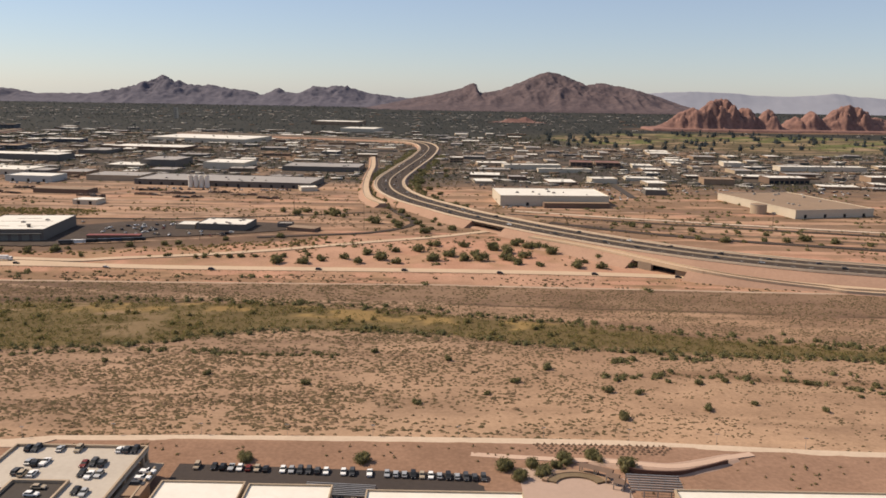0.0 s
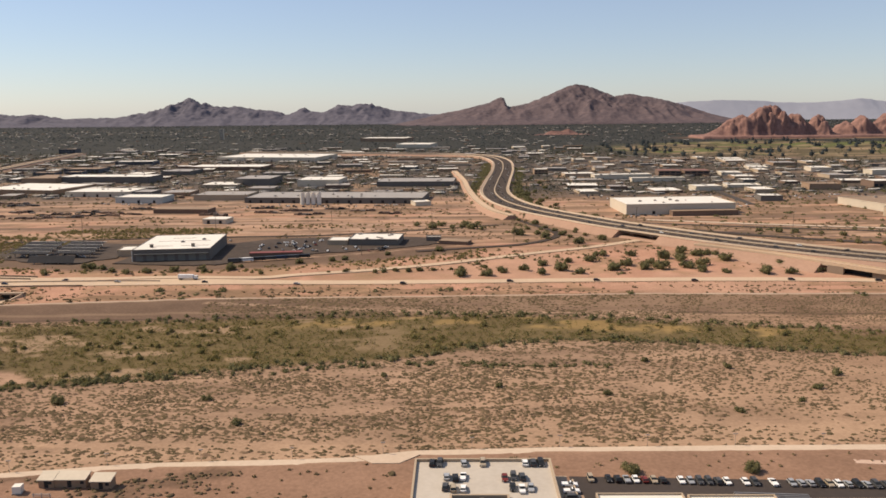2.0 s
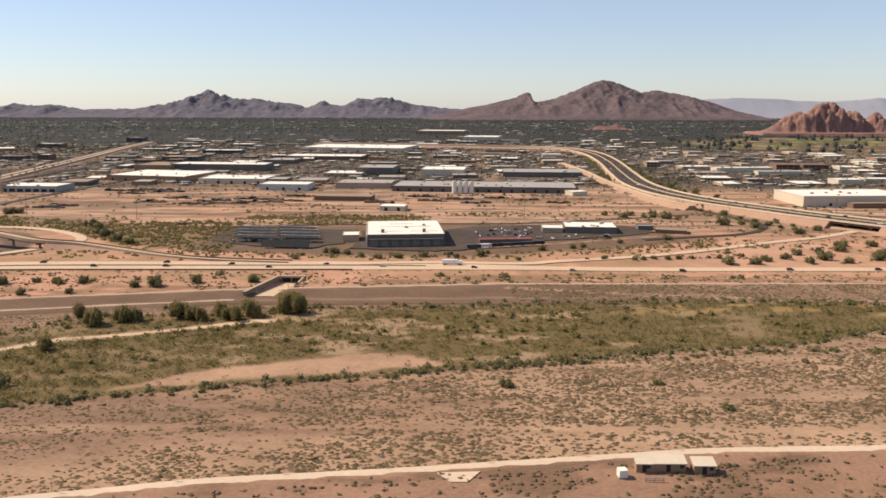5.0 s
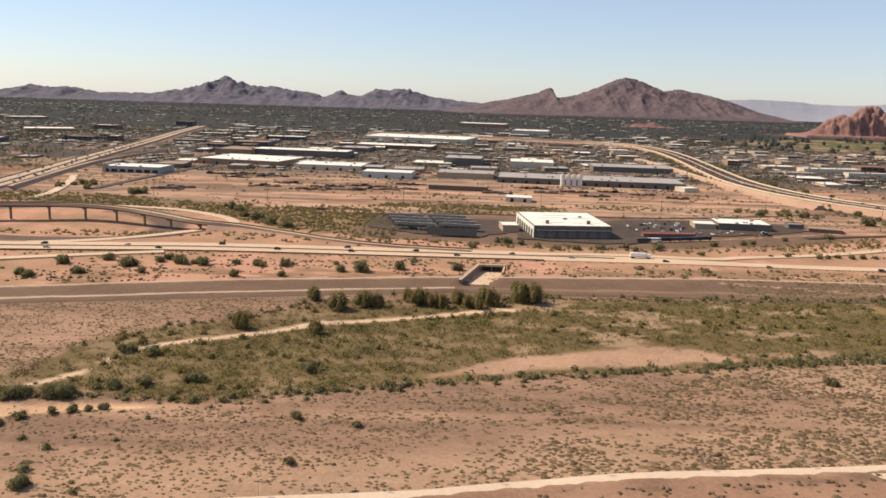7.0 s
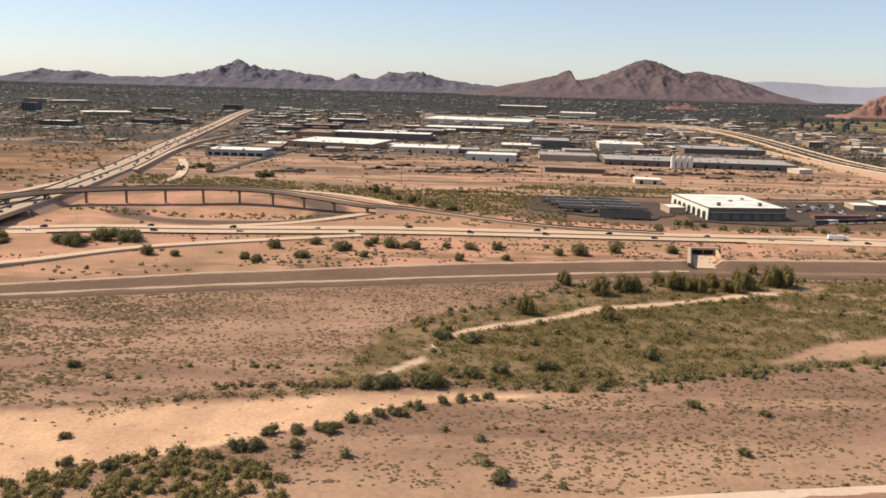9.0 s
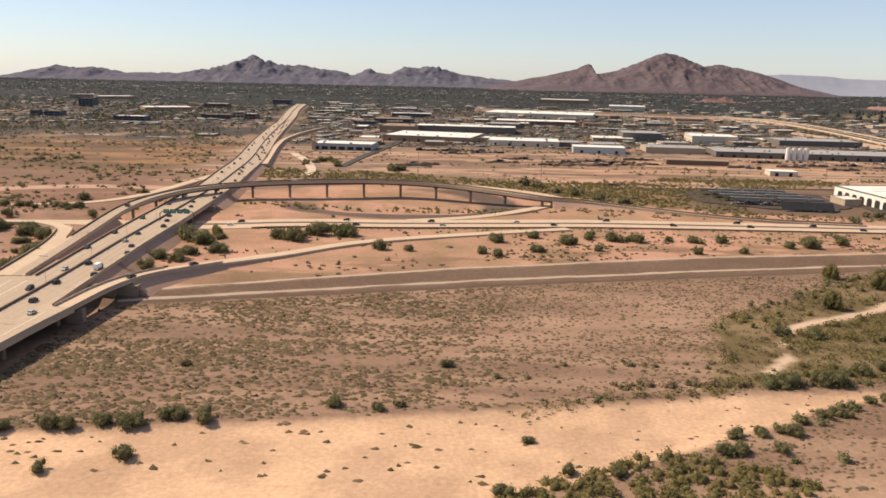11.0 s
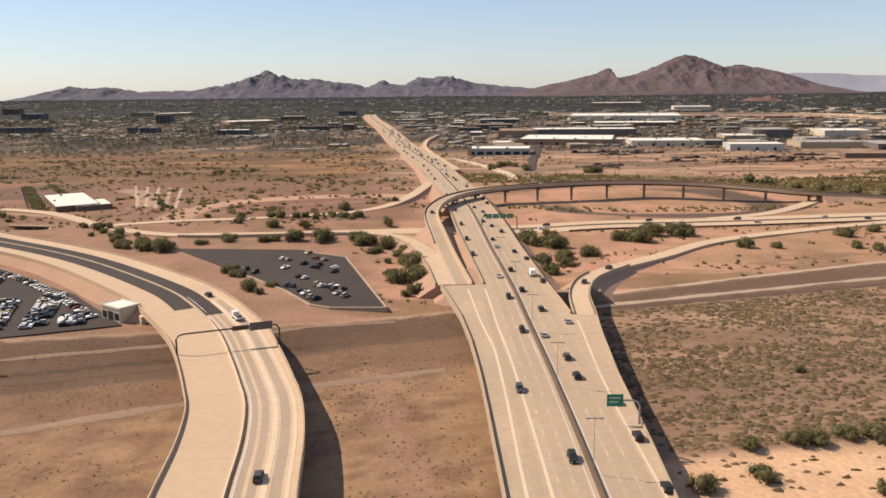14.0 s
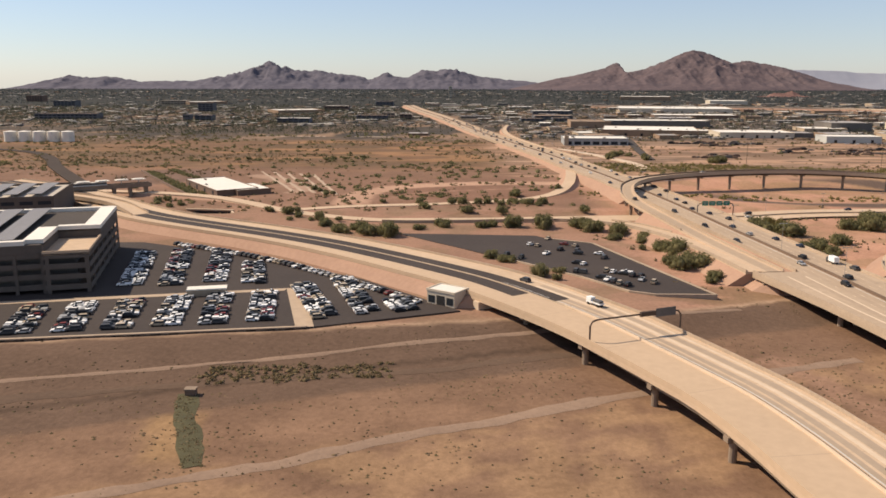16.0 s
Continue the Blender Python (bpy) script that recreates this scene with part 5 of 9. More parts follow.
def foliage(name, P, R, H, k, material, label, category, seed, size=0.42, low=0.0, solid=True):
    """Many clumps of foliage in one mesh: a dense heart each, and leaves round it."""
    g = np.random.RandomState(seed)
    P, R, H = np.asarray(P, float), np.asarray(R, float), np.asarray(H, float)
    V, F = leaf_cloud(P, R, H, max(6, int(k * 0.7)) if solid else k, g, size, low)
    if solid:
        V2, F2 = cores(P, R, H, g)
        V, F = np.r_[V, V2], np.r_[F, F2 + len(V)]
    return tagged(ob_of(name, mesh_np(name, V, [F]), material), label, category, kind="stuff")


def tufts(name, P, R, H, material, label, seed, n=5):
    """Low wind-laid tufts of scrub, longer from west to east than they are deep: a ragged rim and an off-centre top."""
    g = np.random.RandomState(seed)
    a = g.uniform(0, 6.28, (len(P), 1)) + np.arange(n)[None] * 2 * np.pi / n
    r = R[:, None] * g.uniform(0.6, 1.3, a.shape)
    deep = g.uniform(0.4, 0.75, (len(P), 1))
    rim = np.stack([P[:, :1] + r * np.cos(a), P[:, 1:2] + r * np.sin(a) * deep, P[:, 2:] - 0.04 + 0 * a], -1)
    top = P[:, None] + np.stack([g.normal(0, 0.3, len(P)) * R, g.normal(0, 0.15, len(P)) * R, H], -1)[:, None]
    k, j = np.arange(n), (np.arange(n) + 1) % n
    F = (np.arange(len(P))[:, None, None] * (n + 1) + np.stack([k, j, 0 * k + n], -1)[None]).reshape(-1, 3)
    return tagged(ob_of(name, mesh_np(name, np.concatenate([rim, top], 1).reshape(-1, 3), [F]), material), label, "scrub", kind="stuff")


def clumps(name, P, R, H, material, label, seed, n=5):
    """Low rounded clumps of scrub: a rim, a shoulder and a crown each, all uneven."""
    g = np.random.RandomState(seed)
    P, R, H = np.asarray(P, float), np.asarray(R, float), np.asarray(H, float)
    a = g.uniform(0, 6.28, (len(P), 1)) + np.arange(n)[None] * 2 * np.pi / n
    flat = g.uniform(0.6, 1.0, (len(P), 1))
    rows = []
    for rr, hh in ((1.0, -0.1), (0.85, 0.65)):
        r = R[:, None] * rr * g.uniform(0.65, 1.25, a.shape)
        rows.append(np.stack([P[:, :1] + r * np.cos(a), P[:, 1:2] + r * np.sin(a) * flat, P[:, 2:] + H[:, None] * hh * g.uniform(0.7, 1.3, a.shape)], -1))
    top = P[:, None] + np.stack([g.normal(0, 0.15, len(P)) * R, g.normal(0, 0.15, len(P)) * R, H], -1)[:, None]
    V = np.concatenate(rows + [top], 1).reshape(-1, 3)
    k, j = np.arange(n), (np.arange(n) + 1) % n
    base = np.arange(len(P))[:, None, None] * (2 * n + 1)
    quads = (base + np.stack([k, j, n + j, n + k], -1)[None]).reshape(-1, 4)
    tris = (base + np.stack([n + k, n + j, 0 * k + 2 * n], -1)[None]).reshape(-1, 3)
    return tagged(ob_of(name, mesh_np(name, V, [quads, tris]), material), label, "scrub", kind="stuff")


LINES = [(MAIN, 12.5), (FLY, 3), (LOOP, 4), (EXP, 9.2), (EAST, 14), (WEST, 11.5), (LOWR, 2.8), (CURL, 4), (offr, 3)] + GRADED[2:]


def clear_of_roads(P, extra=1.0):
    """Which of the places lie off every road."""
    ok = np.ones(len(P), bool)
    for line, half in LINES:
        lo, hi = line.min(0) - half - 5, line.max(0) + half + 5
        idx = np.where(ok & (P[:, 0] > lo[0]) & (P[:, 0] < hi[0]) & (P[:, 1] > lo[1]) & (P[:, 1] < hi[1]))[0]
        for chunk in np.array_split(idx, max(1, len(idx) // 3000)):
            if len(chunk):
                d = np.hypot(P[chunk, 0][:, None] - line[None, ::2, 0], P[chunk, 1][:, None] - line[None, ::2, 1]).min(1)
                ok[chunk[d < half + extra]] = False
    return ok


def scatter(n, x0, x1, y0, y1, rng):
    return np.c_[rng.uniform(x0, x1, n), rng.uniform(y0, y1, n)]


def on_ground(Q):
    return np.c_[Q, ground_z(Q[:, 0], Q[:, 1]) - 0.05]


rng = np.random.RandomState(11)
# low dots of scrub over the gravel bed
Q = scatter(310000, -520, 250, 128, 306, rng)
x, y = Q.T
west_bed = step01(-230, -270, x) * step01(-430, -390, x)
dens = (0.26 + 0.36 * step01(0.38, 0.52, fbm(x / 34 + 5, y / 16))) * (1 - 0.35 * west_bed) * (1 - 0.5 * step01(-40, 10, x) * step01(232, 222, y)) + 0.10 * step01(-430, -470, x)
dens = dens * (1 - 0.8 * step01(0.58, 0.66, fbm(x / 18 + 31, y / 7 + 2)))
slope = (y > levee_lo(x) - 1) & ((x < -170) | (y > levee_hi(x) - 1.5))
keep = (y > path_y(x) + 3.5) & ~slope & ~((y > belt_lo(x) + 1) & (y < belt_hi(x) - 1) & (x > -400)) & ~((y > sand_lo(x)) & (y < sand_hi(x) + 1) & (rng.rand(len(x)) > 0.05)) & (rng.rand(len(x)) < dens)
Q = Q[keep & clear_of_roads(Q)]
n = len(Q)
size = np.where(rng.rand(n) < 0.05, 1.5, 1.0) * (0.8 + 0.2 * step01(-300, -220, Q[:, 0]) + 0.3 * step01(-400, -440, Q[:, 0])) * (1 - 0.25 * step01(0, 60, Q[:, 0]))
tufts("bed_scrub", on_ground(Q), rng.uniform(0.45, 1.05, n) * size, rng.uniform(0.25, 0.5, n) * size, M_DRY, "low brown scrub dotting the gravel river bed", 1)
Q = scatter(30000, -430, 60, 60, 165, rng)
x, y = Q.T
keep = (y < path_y(x) - 4) & (y > path_y(x) - 45) & (fbm(x / 16 + 3, y / 6 + 40) > 0.48) & (x < -88)
Q = Q[keep]
n = len(Q)
clumps("bank_scrub", on_ground(Q), rng.uniform(0.25, 0.85, n), rng.uniform(0.2, 0.45, n), M_DRY, "brown scrub on the reddish south bank", 19)
Q = scatter(9000, -420, 250, 240, 325, rng)
x, y = Q.T
keep = (y > levee_hi(x) + 1.5) & (fbm(x / 24 + 4, y / 4.5 + 31) > 0.52 - 0.03 * (x > -200))
Q = Q[keep & clear_of_roads(Q, 1.0)]
n = len(Q)
clumps("verge_scrub", on_ground(Q), rng.uniform(0.3, 0.9, n), rng.uniform(0.2, 0.6, n), M_DRY, "brown scrub in bands below the expressway", 20)
Q = scatter(14000, -800, -526, 50, 205, rng)
x, y = Q.T
keep = (rng.rand(len(x)) < 0.10 + 0.75 * step01(0.48, 0.6, fbm(x / 26 + 7, y / 12 + 3))) & (y < levee_hi(x) + 1) & (y > 60 + (x + 540) * 0.02)
Q = Q[keep & clear_of_roads(Q)]
n = len(Q)
clumps("bed_scrub", on_ground(Q), rng.uniform(0.12, 0.30, n) * (1 + 0.8 * (rng.rand(n) < 0.04)), rng.uniform(0.08, 0.22, n), M_DRY, "sparse low dry scrub on brown soil", 18)
# brush on the slopes of the eastern freeway
away = np.gradient(EAST[:, :2], axis=0)
away = np.c_[away[:, 1], -away[:, 0]] / np.hypot(*away.T)[:, None]
for side, m, y0, y1 in ((-1, 520, 520, 980), (1, 380, 470, 900)):
    pick = rng.choice(np.where((EAST[:, 1] > y0) & (EAST[:, 1] < y1))[0], m)
    off = rng.uniform(13.5, 23, m)
    Q = EAST[pick, :2] + away[pick] * (side * off)[:, None] + rng.uniform(-2, 2, (m, 2))
    z = np.maximum(ground_z(Q[:, 0], Q[:, 1]), EAST[pick, 2] - 0.4 - (off - 11.9) / 1.6)
    foliage("bank_brush", np.c_[Q, z], rng.uniform(0.8, 2.0, m), rng.uniform(0.7, 2.0, m), 22, M_LEAF, "dark green brush on the freeway embankment", "brush", 33, 0.42)
# willows along the wet belt
Q = Q0 = scatter(46000, -420, 250, 140, 285, rng)
x, y = Q.T
gap = fbm(x / 14 + 90, y / 5)
e = 5 * (fbm(x / 9, y / 9) - 0.5)
keep = (y > belt_lo(x) - 1 + e) & (y < belt_hi(x) + 1 + e) & (abs(y - chan_y(x)) > 2.2 * (x > -364) * (x < -250)) & ((gap < 0.58) | (x > -60) | (rng.rand(len(x)) < np.where(x < -240, 0.6, 0.35)))
keep &= ~((fbm(x / 9 + 40, y / 9) > 0.55) & (abs(y - belt_hi(x) + 9) < 9) & (x > -130) & (x < 40) & (rng.rand(len(x)) > 0.2))
keep &= ~((y > belt_lo(x) + 2.5 + e) & (y < bare_hi(x) + e) & (x > -285) & (x < -190) & (rng.rand(len(x)) > 0.06))
northern = (x < -250) & (y > chan_y(x))
keep &= ~(northern & (rng.rand(len(x)) < 0.35))
brown = keep & ((northern & (rng.rand(len(x)) < 0.6)) | ((x < -200) & (rng.rand(len(x)) < 0.18)))
Q = Q[brown]
foliage("willow_thicket", on_ground(Q), rng.uniform(0.6, 1.2, len(Q)), rng.uniform(0.35, 0.9, len(Q)), 18, M_LEAF3, "olive brown brush on the bank of the side channel", "thicket", 27, 0.3, 0.0, False)
Q = Q0[keep & ~brown]
n = len(Q)
big = rng.rand(n)
grown = 1 + 0.3 * step01(-240, -280, Q[:, 0])
foliage("willow_thicket", on_ground(Q), (0.55 + 0.6 * big**2) * grown, (0.4 + 0.75 * big**2) * grown, 18, M_LEAF2, "dense olive green willow thicket along the river", "thicket", 2, 0.29, 0.0, False)
Q = scatter(1300, -400, 40, 160, 285, rng)
x, y = Q.T
Q = Q[(y > belt_lo(x) + 1) & (y < belt_hi(x) - 1) & (abs(y - chan_y(x)) > 3 * (x > -364) * (x < -250)) & (fbm(x / 20 + 5, y / 8) > 0.47) & ~((y < bare_hi(x)) & (x > -285) & (x < -190))]
n = len(Q)
foliage("willow_thicket", on_ground(Q), rng.uniform(0.9, 1.9, n), rng.uniform(0.9, 1.9, n), 55, M_LEAF5, "taller rounded willow clumps in the wet belt", "thicket", 24, 0.27)
# darker bushes that edge the belt and the sand
bx = rng.uniform(-350, 250, 640)
Q = np.r_[np.c_[bx, belt_lo(bx) + rng.normal(0, 1.6, 640)], np.c_[bx[:520], belt_hi(bx[:520]) + rng.normal(2, 2.4, 520)], np.c_[rng.uniform(-430, -330, 90), rng.uniform(110, 180, 90)]]
Q = Q[(Q[:, 1] > path_y(Q[:, 0]) + 8) & ((Q[:, 0] > -330) | (Q[:, 1] < sand_lo(Q[:, 0]) + 2) | (Q[:, 1] > sand_hi(Q[:, 0])))]
n = len(Q)
big = rng.rand(n)
foliage("bank_brush", on_ground(Q), 0.7 + 1.0 * big**2, 0.6 + 1.1 * big**2, 66, M_LEAF, "dark green brush edging the river belt", "brush", 3, 0.24)
Q = scatter(2000, -445, -354, 88, 143, rng)
Q = Q[Q[:, 1] < np.interp(Q[:, 0], (-445, -425, -415, -406, -398, -392, -385, -374, -370), (104, 120, 127, 133, 137, 138, 136, 130, 92)) + rng.normal(0, 0.8, len(Q))]
foliage("bank_brush", on_ground(Q), rng.uniform(0.8, 1.6, len(Q)), rng.uniform(0.8, 1.7, len(Q)), 60, M_LEAF5, "green willow brush on the sand bank", "brush", 4, 0.22)
ROW = line_of((-230, 197), (-204, 204), (-127.6, 217.6), (-113.1, 221.4), (-89.2, 224.2), (-74.1, 224), (-50, 221.2), (-27, 223.4), (-6.8, 218.4), (0, 214))
bx = rng.uniform(-230, 125, 420)
Q = np.c_[bx, ROW(bx) + rng.normal(0, 0.9, 420)]
Q = Q[(fbm(bx / 7 + 3, bx * 0 + 2) > 0.47) & (bx < -30)]
foliage("bank_brush", on_ground(Q), 0.6 + 0.7 * rng.rand(len(Q)) ** 2, 0.6 + 0.8 * rng.rand(len(Q)) ** 2, 60, M_LEAF, "line of dark green brush along a shallow channel", "brush", 23, 0.26)
for xs, ys, m in (((50, 66, 80), (221, 224.5, 223.5), 34), ((44, 58, 64, 82, 98, 110, 120, 150), (208, 208, 211, 208.5, 207.5, 202, 198, 192), 120), ((84, 109, 126, 160), (214, 214.7, 210, 204), 60)):
    bx = rng.uniform(xs[0], xs[-1], m)
    Q = np.c_[bx, np.interp(bx, xs, ys) + rng.normal(0, 0.9, m)]
    Q = Q[fbm(bx / 6 + 3, bx * 0 + xs[0]) > 0.44]
    foliage("bank_brush", on_ground(Q), 0.7 + 0.9 * rng.rand(len(Q)) ** 2, 0.6 + 0.9 * rng.rand(len(Q)) ** 2, 60, M_LEAF, "dark green brush in patches along a dry side channel", "brush", 24, 0.26)
Q = scatter(260, 60, 150, 196, 216, rng)
Q = Q[abs(Q[:, 1] - np.interp(Q[:, 0], (60, 82, 110, 150), (212, 211, 206, 198))) < 3.2]
foliage("bank_brush", on_ground(Q), rng.uniform(0.6, 1.4, len(Q)), rng.uniform(0.25, 0.6, len(Q)), 30, M_LEAF3, "low dead brush along a dry side channel", "brush", 25, 0.3)
Q = np.c_[rng.uniform(-397, -350, 70), np.zeros(70)]
Q[:, 1] = np.interp(Q[:, 0], (-397, -377, -350), (166.2, 167.6, 170)) + rng.normal(0, 0.7, 70)
foliage("bank_brush", on_ground(Q), rng.uniform(0.5, 1.1, 70), rng.uniform(0.5, 1.2, 70), 70, M_LEAF3, "olive brown brush along the north edge of the sand", "brush", 31, 0.24)
# scrub on the dirt land north of the levee and in the western fields
Q = scatter(24000, -900, 300, 180, 680, rng)
x, y = Q.T
f = fbm(x / 35 + 60, y / 18)
keep = (y > levee_hi(x) + 1) & ((f > 0.56) | (rng.rand(len(x)) < 0.04) | ((y > 440) & (x > -560) & (fbm(x / 70 + 21, y / 7 + 3, 4) > 0.57))) & ((y < 430) | (x < -560) | (f > 0.60) | (rng.rand(len(x)) < 0.25)) & ~((x < -575) & (y < 290)) & ~((x > -530) & (x < -370) & (y > 335) & (y < 420))
keep &= ~((x > -300) & (x < -75) & (y > depot_lo(x) + 8) & (y < 440))
Q = Q[keep & clear_of_roads(Q, 1.5)]
n = len(Q)
foliage("dry_scrub", on_ground(Q), rng.uniform(0.4, 1.5, n), rng.uniform(0.3, 0.9, n), 14, M_LEAF3, "dry scrub scattered over bare dirt", "scrub", 5, 0.5)
Q = scatter(16000, -560, -60, 350, 500, rng)
x, y = Q.T
keep = (y > wash_lo(x)) & (y < wash_hi(x)) & (x < -205) & (rng.rand(len(x)) < 0.25 + 0.75 * (fbm(x / 25 + 8, y / 9) > 0.46))
keep |= (abs(y - depot_lo(x) + 3) < 7) & (rng.rand(len(x)) < 0.35) & (x < -60)
keep |= (abs(y - 384 - 0.52 * (x + 77)) < 9) & (x > -120) & (x < -15) & (rng.rand(len(x)) < 0.35)
keep |= (abs(y - 488 - 0.05 * (x + 150)) < 6) & (x > -200) & (rng.rand(len(x)) < 0.25)
Q = Q[keep & clear_of_roads(Q, 0.5)]
n = len(Q)
foliage("wash_trees", on_ground(Q), rng.uniform(0.6, 1.5, n), rng.uniform(0.4, 1.2, n), 22, M_LEAF5, "green trees and brush along a dry wash", "thicket", 6, 0.38)
# greener brush among the fields and yards, and low hedges beside the expressway
Q = scatter(9000, -950, 320, 300, 700, rng)
x, y = Q.T
f = fbm(x / 45 + 12, y / 16 + 50)
keep = ((f > 0.60) | (rng.rand(len(x)) < 0.02)) & ((y < 440) | (x < -560) | (x > 90) | (rng.rand(len(x)) < 0.3)) & (y > 300) & ~((x > -530) & (x < -370) & (y < 425)) & ~((x > -320) & (x < -75) & (y > depot_lo(x)) & (y < 440)) & ~((x < -575) & (y < 330))
Q = Q[keep & clear_of_roads(Q, 2.5)]
n = len(Q)
foliage("field_brush", on_ground(Q), rng.uniform(0.7, 2.2, n), rng.uniform(0.5, 1.5, n), 40, M_LEAF, "green brush dotted over fields and yards", "brush", 12, 0.32)
Q = scatter(1500, -960, -568, 330, 690, rng)
x, y = Q.T
keep = (fbm(x / 30 + 2, y / 14 + 5) > 0.53) | ((y < 352) & (y > 326) & (rng.rand(len(x)) < 0.5)) | (rng.rand(len(x)) < 0.06)
Q = Q[keep & clear_of_roads(Q, 2.0) & ~((x < -660) & (y < 450))]
n = len(Q)
foliage("field_brush", on_ground(Q), rng.uniform(0.8, 2.6, n), rng.uniform(0.5, 1.3, n), 36, M_LEAF, "olive brush spread over a red dirt field", "brush", 22, 0.34)
hx = np.arange(-500, 190, 1.15)
hy = np.interp(hx, EXP[:, 0], EXP[:, 1]) - np.interp(hx, EXP[:, 0], ewr) - 1.9
pick = rng.rand(len(hx)) < 0.62
foliage("verge_hedge", np.c_[hx, hy + rng.normal(0, 0.3, len(hx)), np.full(len(hx), 0.55)][pick], rng.uniform(0.3, 0.6, pick.sum()), rng.uniform(0.5, 0.9, pick.sum()), 22, M_LEAF, "low dark hedge along the expressway verge", "hedge", 13, 0.4)
# trees of the city, out to the foot of the mountains
Q = np.r_[scatter(28000, -1300, 900, 625, 1250, rng), scatter(6000, -1300, -560, 690, 1150, rng), scatter(24000, -2000, 1500, 1200, 2000, rng), scatter(28000, -3600, 2400, 1900, 3300, rng), scatter(9000, -3600, 2400, 3200, 4200, rng)]
x, y = Q.T
f = fbm(x / 120 + 33, y / 90)
keep = (f > 0.43 - 0.10 * step01(1300, 2200, y)) | (rng.rand(len(x)) < 0.2)
keep &= ~((y < 690) & (x < -560)) & ~((np.hypot((x - 660) / 330, (y - 1640) / 130) < 1))
keep &= ~((np.hypot((x - 470) / 360, (y - 1240) / 260) < 0.9) & (rng.rand(len(x)) > 0.12))
Q = Q[keep & clear_of_roads(Q, 3)]
n = len(Q)
r = (0.95 + 1.5 * rng.rand(n) ** 2.2) * (1 + 0.35 * step01(1500, 2600, Q[:, 1]))
half = Q[:, 1] < 1300
foliage("city_trees", on_ground(Q[half]), r[half], r[half] * 1.5, 9, M_LEAF4, "dark green street and yard trees across the city", "trees", 7, 0.5, 0.0, False)
foliage("far_city_trees", on_ground(Q[~half]), r[~half], r[~half] * 1.1, 3, M_LEAF6, "dark green tree cover below the mountains", "trees", 8, 0.85, 0.0, False)


Q = scatter(330, 150, 900, 1020, 1520, rng)
Q = Q[(np.hypot((Q[:, 0] - 470) / 400, (Q[:, 1] - 1240) / 280) < 1) & (fbm(Q[:, 0] / 60 + 2, Q[:, 1] / 40) > 0.45)]
foliage("park_trees", on_ground(Q), rng.uniform(3.0, 5.5, len(Q)), rng.uniform(5, 9, len(Q)), 60, M_LEAF6, "tall dark trees scattered over green parkland", "trees", 17, 0.3)


def crown_mesh(seed, blobs, k, r, h, spread, leaf=0.17):
    g = np.random.RandomState(seed)
    P = np.c_[g.normal(0, spread, (blobs, 2)), g.uniform(0.18, 0.55, blobs) * h]
    R, H = g.uniform(0.45, 0.75, blobs) * r, g.uniform(0.4, 0.6, blobs) * h
    V, F = leaf_cloud(P, R, H, k, g, leaf, -0.6)
    V2, F2 = cores(P, R, H, g, ((0.3, -0.4), (0.62, 0.0), (0.5, 0.45)), 6, 0.68)
    return mesh_np("crown", np.r_[V, V2], [np.r_[F, F2 + len(V)]])


def tree_master(seed, r, h, material, label, category, blobs=12, k=105, leaf=0.2):
    t = thing("tree", 0, -350, 0, 0, label, category)
    g = random.Random(seed)
    s = Solid().cyl(0, 0, -0.3, h * 0.35, 0.16, 0.10, 7)
    for a in range(4):
        b = a * 1.6 + g.random()
        s.tube([(0, 0, h * 0.28), (math.cos(b) * r * 0.3, math.sin(b) * r * 0.3, h * 0.48), (math.cos(b) * r * 0.5, math.sin(b) * r * 0.5, h * 0.65)], 0.06, 5)
    part("trunk", s, M_BARK, t)
    part("crown", crown_mesh(seed, blobs, k, r, h, r * 0.42, leaf), material, t)
    return t


TREES = [tree_master(20 + i, r, h, M_LEAF, "rounded green desert tree on bare dirt", "tree") for i, (r, h) in enumerate(((2.0, 2.7), (1.7, 2.3), (2.4, 3.0), (1.4, 2.0)))]
FAR_TREES = [tree_master(50 + i, r, h, M_LEAF, "rounded green desert tree on bare dirt", "tree", 8, 55, 0.27) for i, (r, h) in enumerate(((2.0, 2.6), (1.7, 2.2), (2.4, 2.8)))]
TALL = [tree_master(30 + i, r, h, M_LEAF5, "tall olive green cottonwood tree by the river", "tree", 18, 105) for i, (r, h) in enumerate(((2.0, 4.5), (1.7, 3.9)))]
BUSHES = []
for i in range(3):
    b = thing("bush", 0, -360, 0, 0, "round green desert bush on gravel", "bush")
    part("foliage", crown_mesh(40 + i, 9, 150, 1.15, 1.3, 0.42, 0.15), M_LEAF, b)
    part("stems", Solid().tube([(0, 0, -0.3), (0.1, 0.05, 0.6)], 0.06, 5).tube([(0, 0, -0.3), (-0.2, 0.1, 0.5)], 0.05, 5), M_BARK, b)
    BUSHES.append(b)
planter = random.Random(3)


def plant(masters, places, group, scale=(0.8, 1.25)):
    for (x, y), free in zip(places, clear_of_roads(np.array(places, float), 0.3)):
        if not free:
            continue
        s = planter.uniform(*scale)
        c = copy_thing(planter.choice(FAR_TREES if masters is TREES and y > 338 else masters), pose(x, y, gz(x, y) - 0.05, 0, 0, planter.uniform(0, 360)))
        c.scale = (s, s, s * planter.uniform(0.85, 1.15))
        tagged(c, group=group)


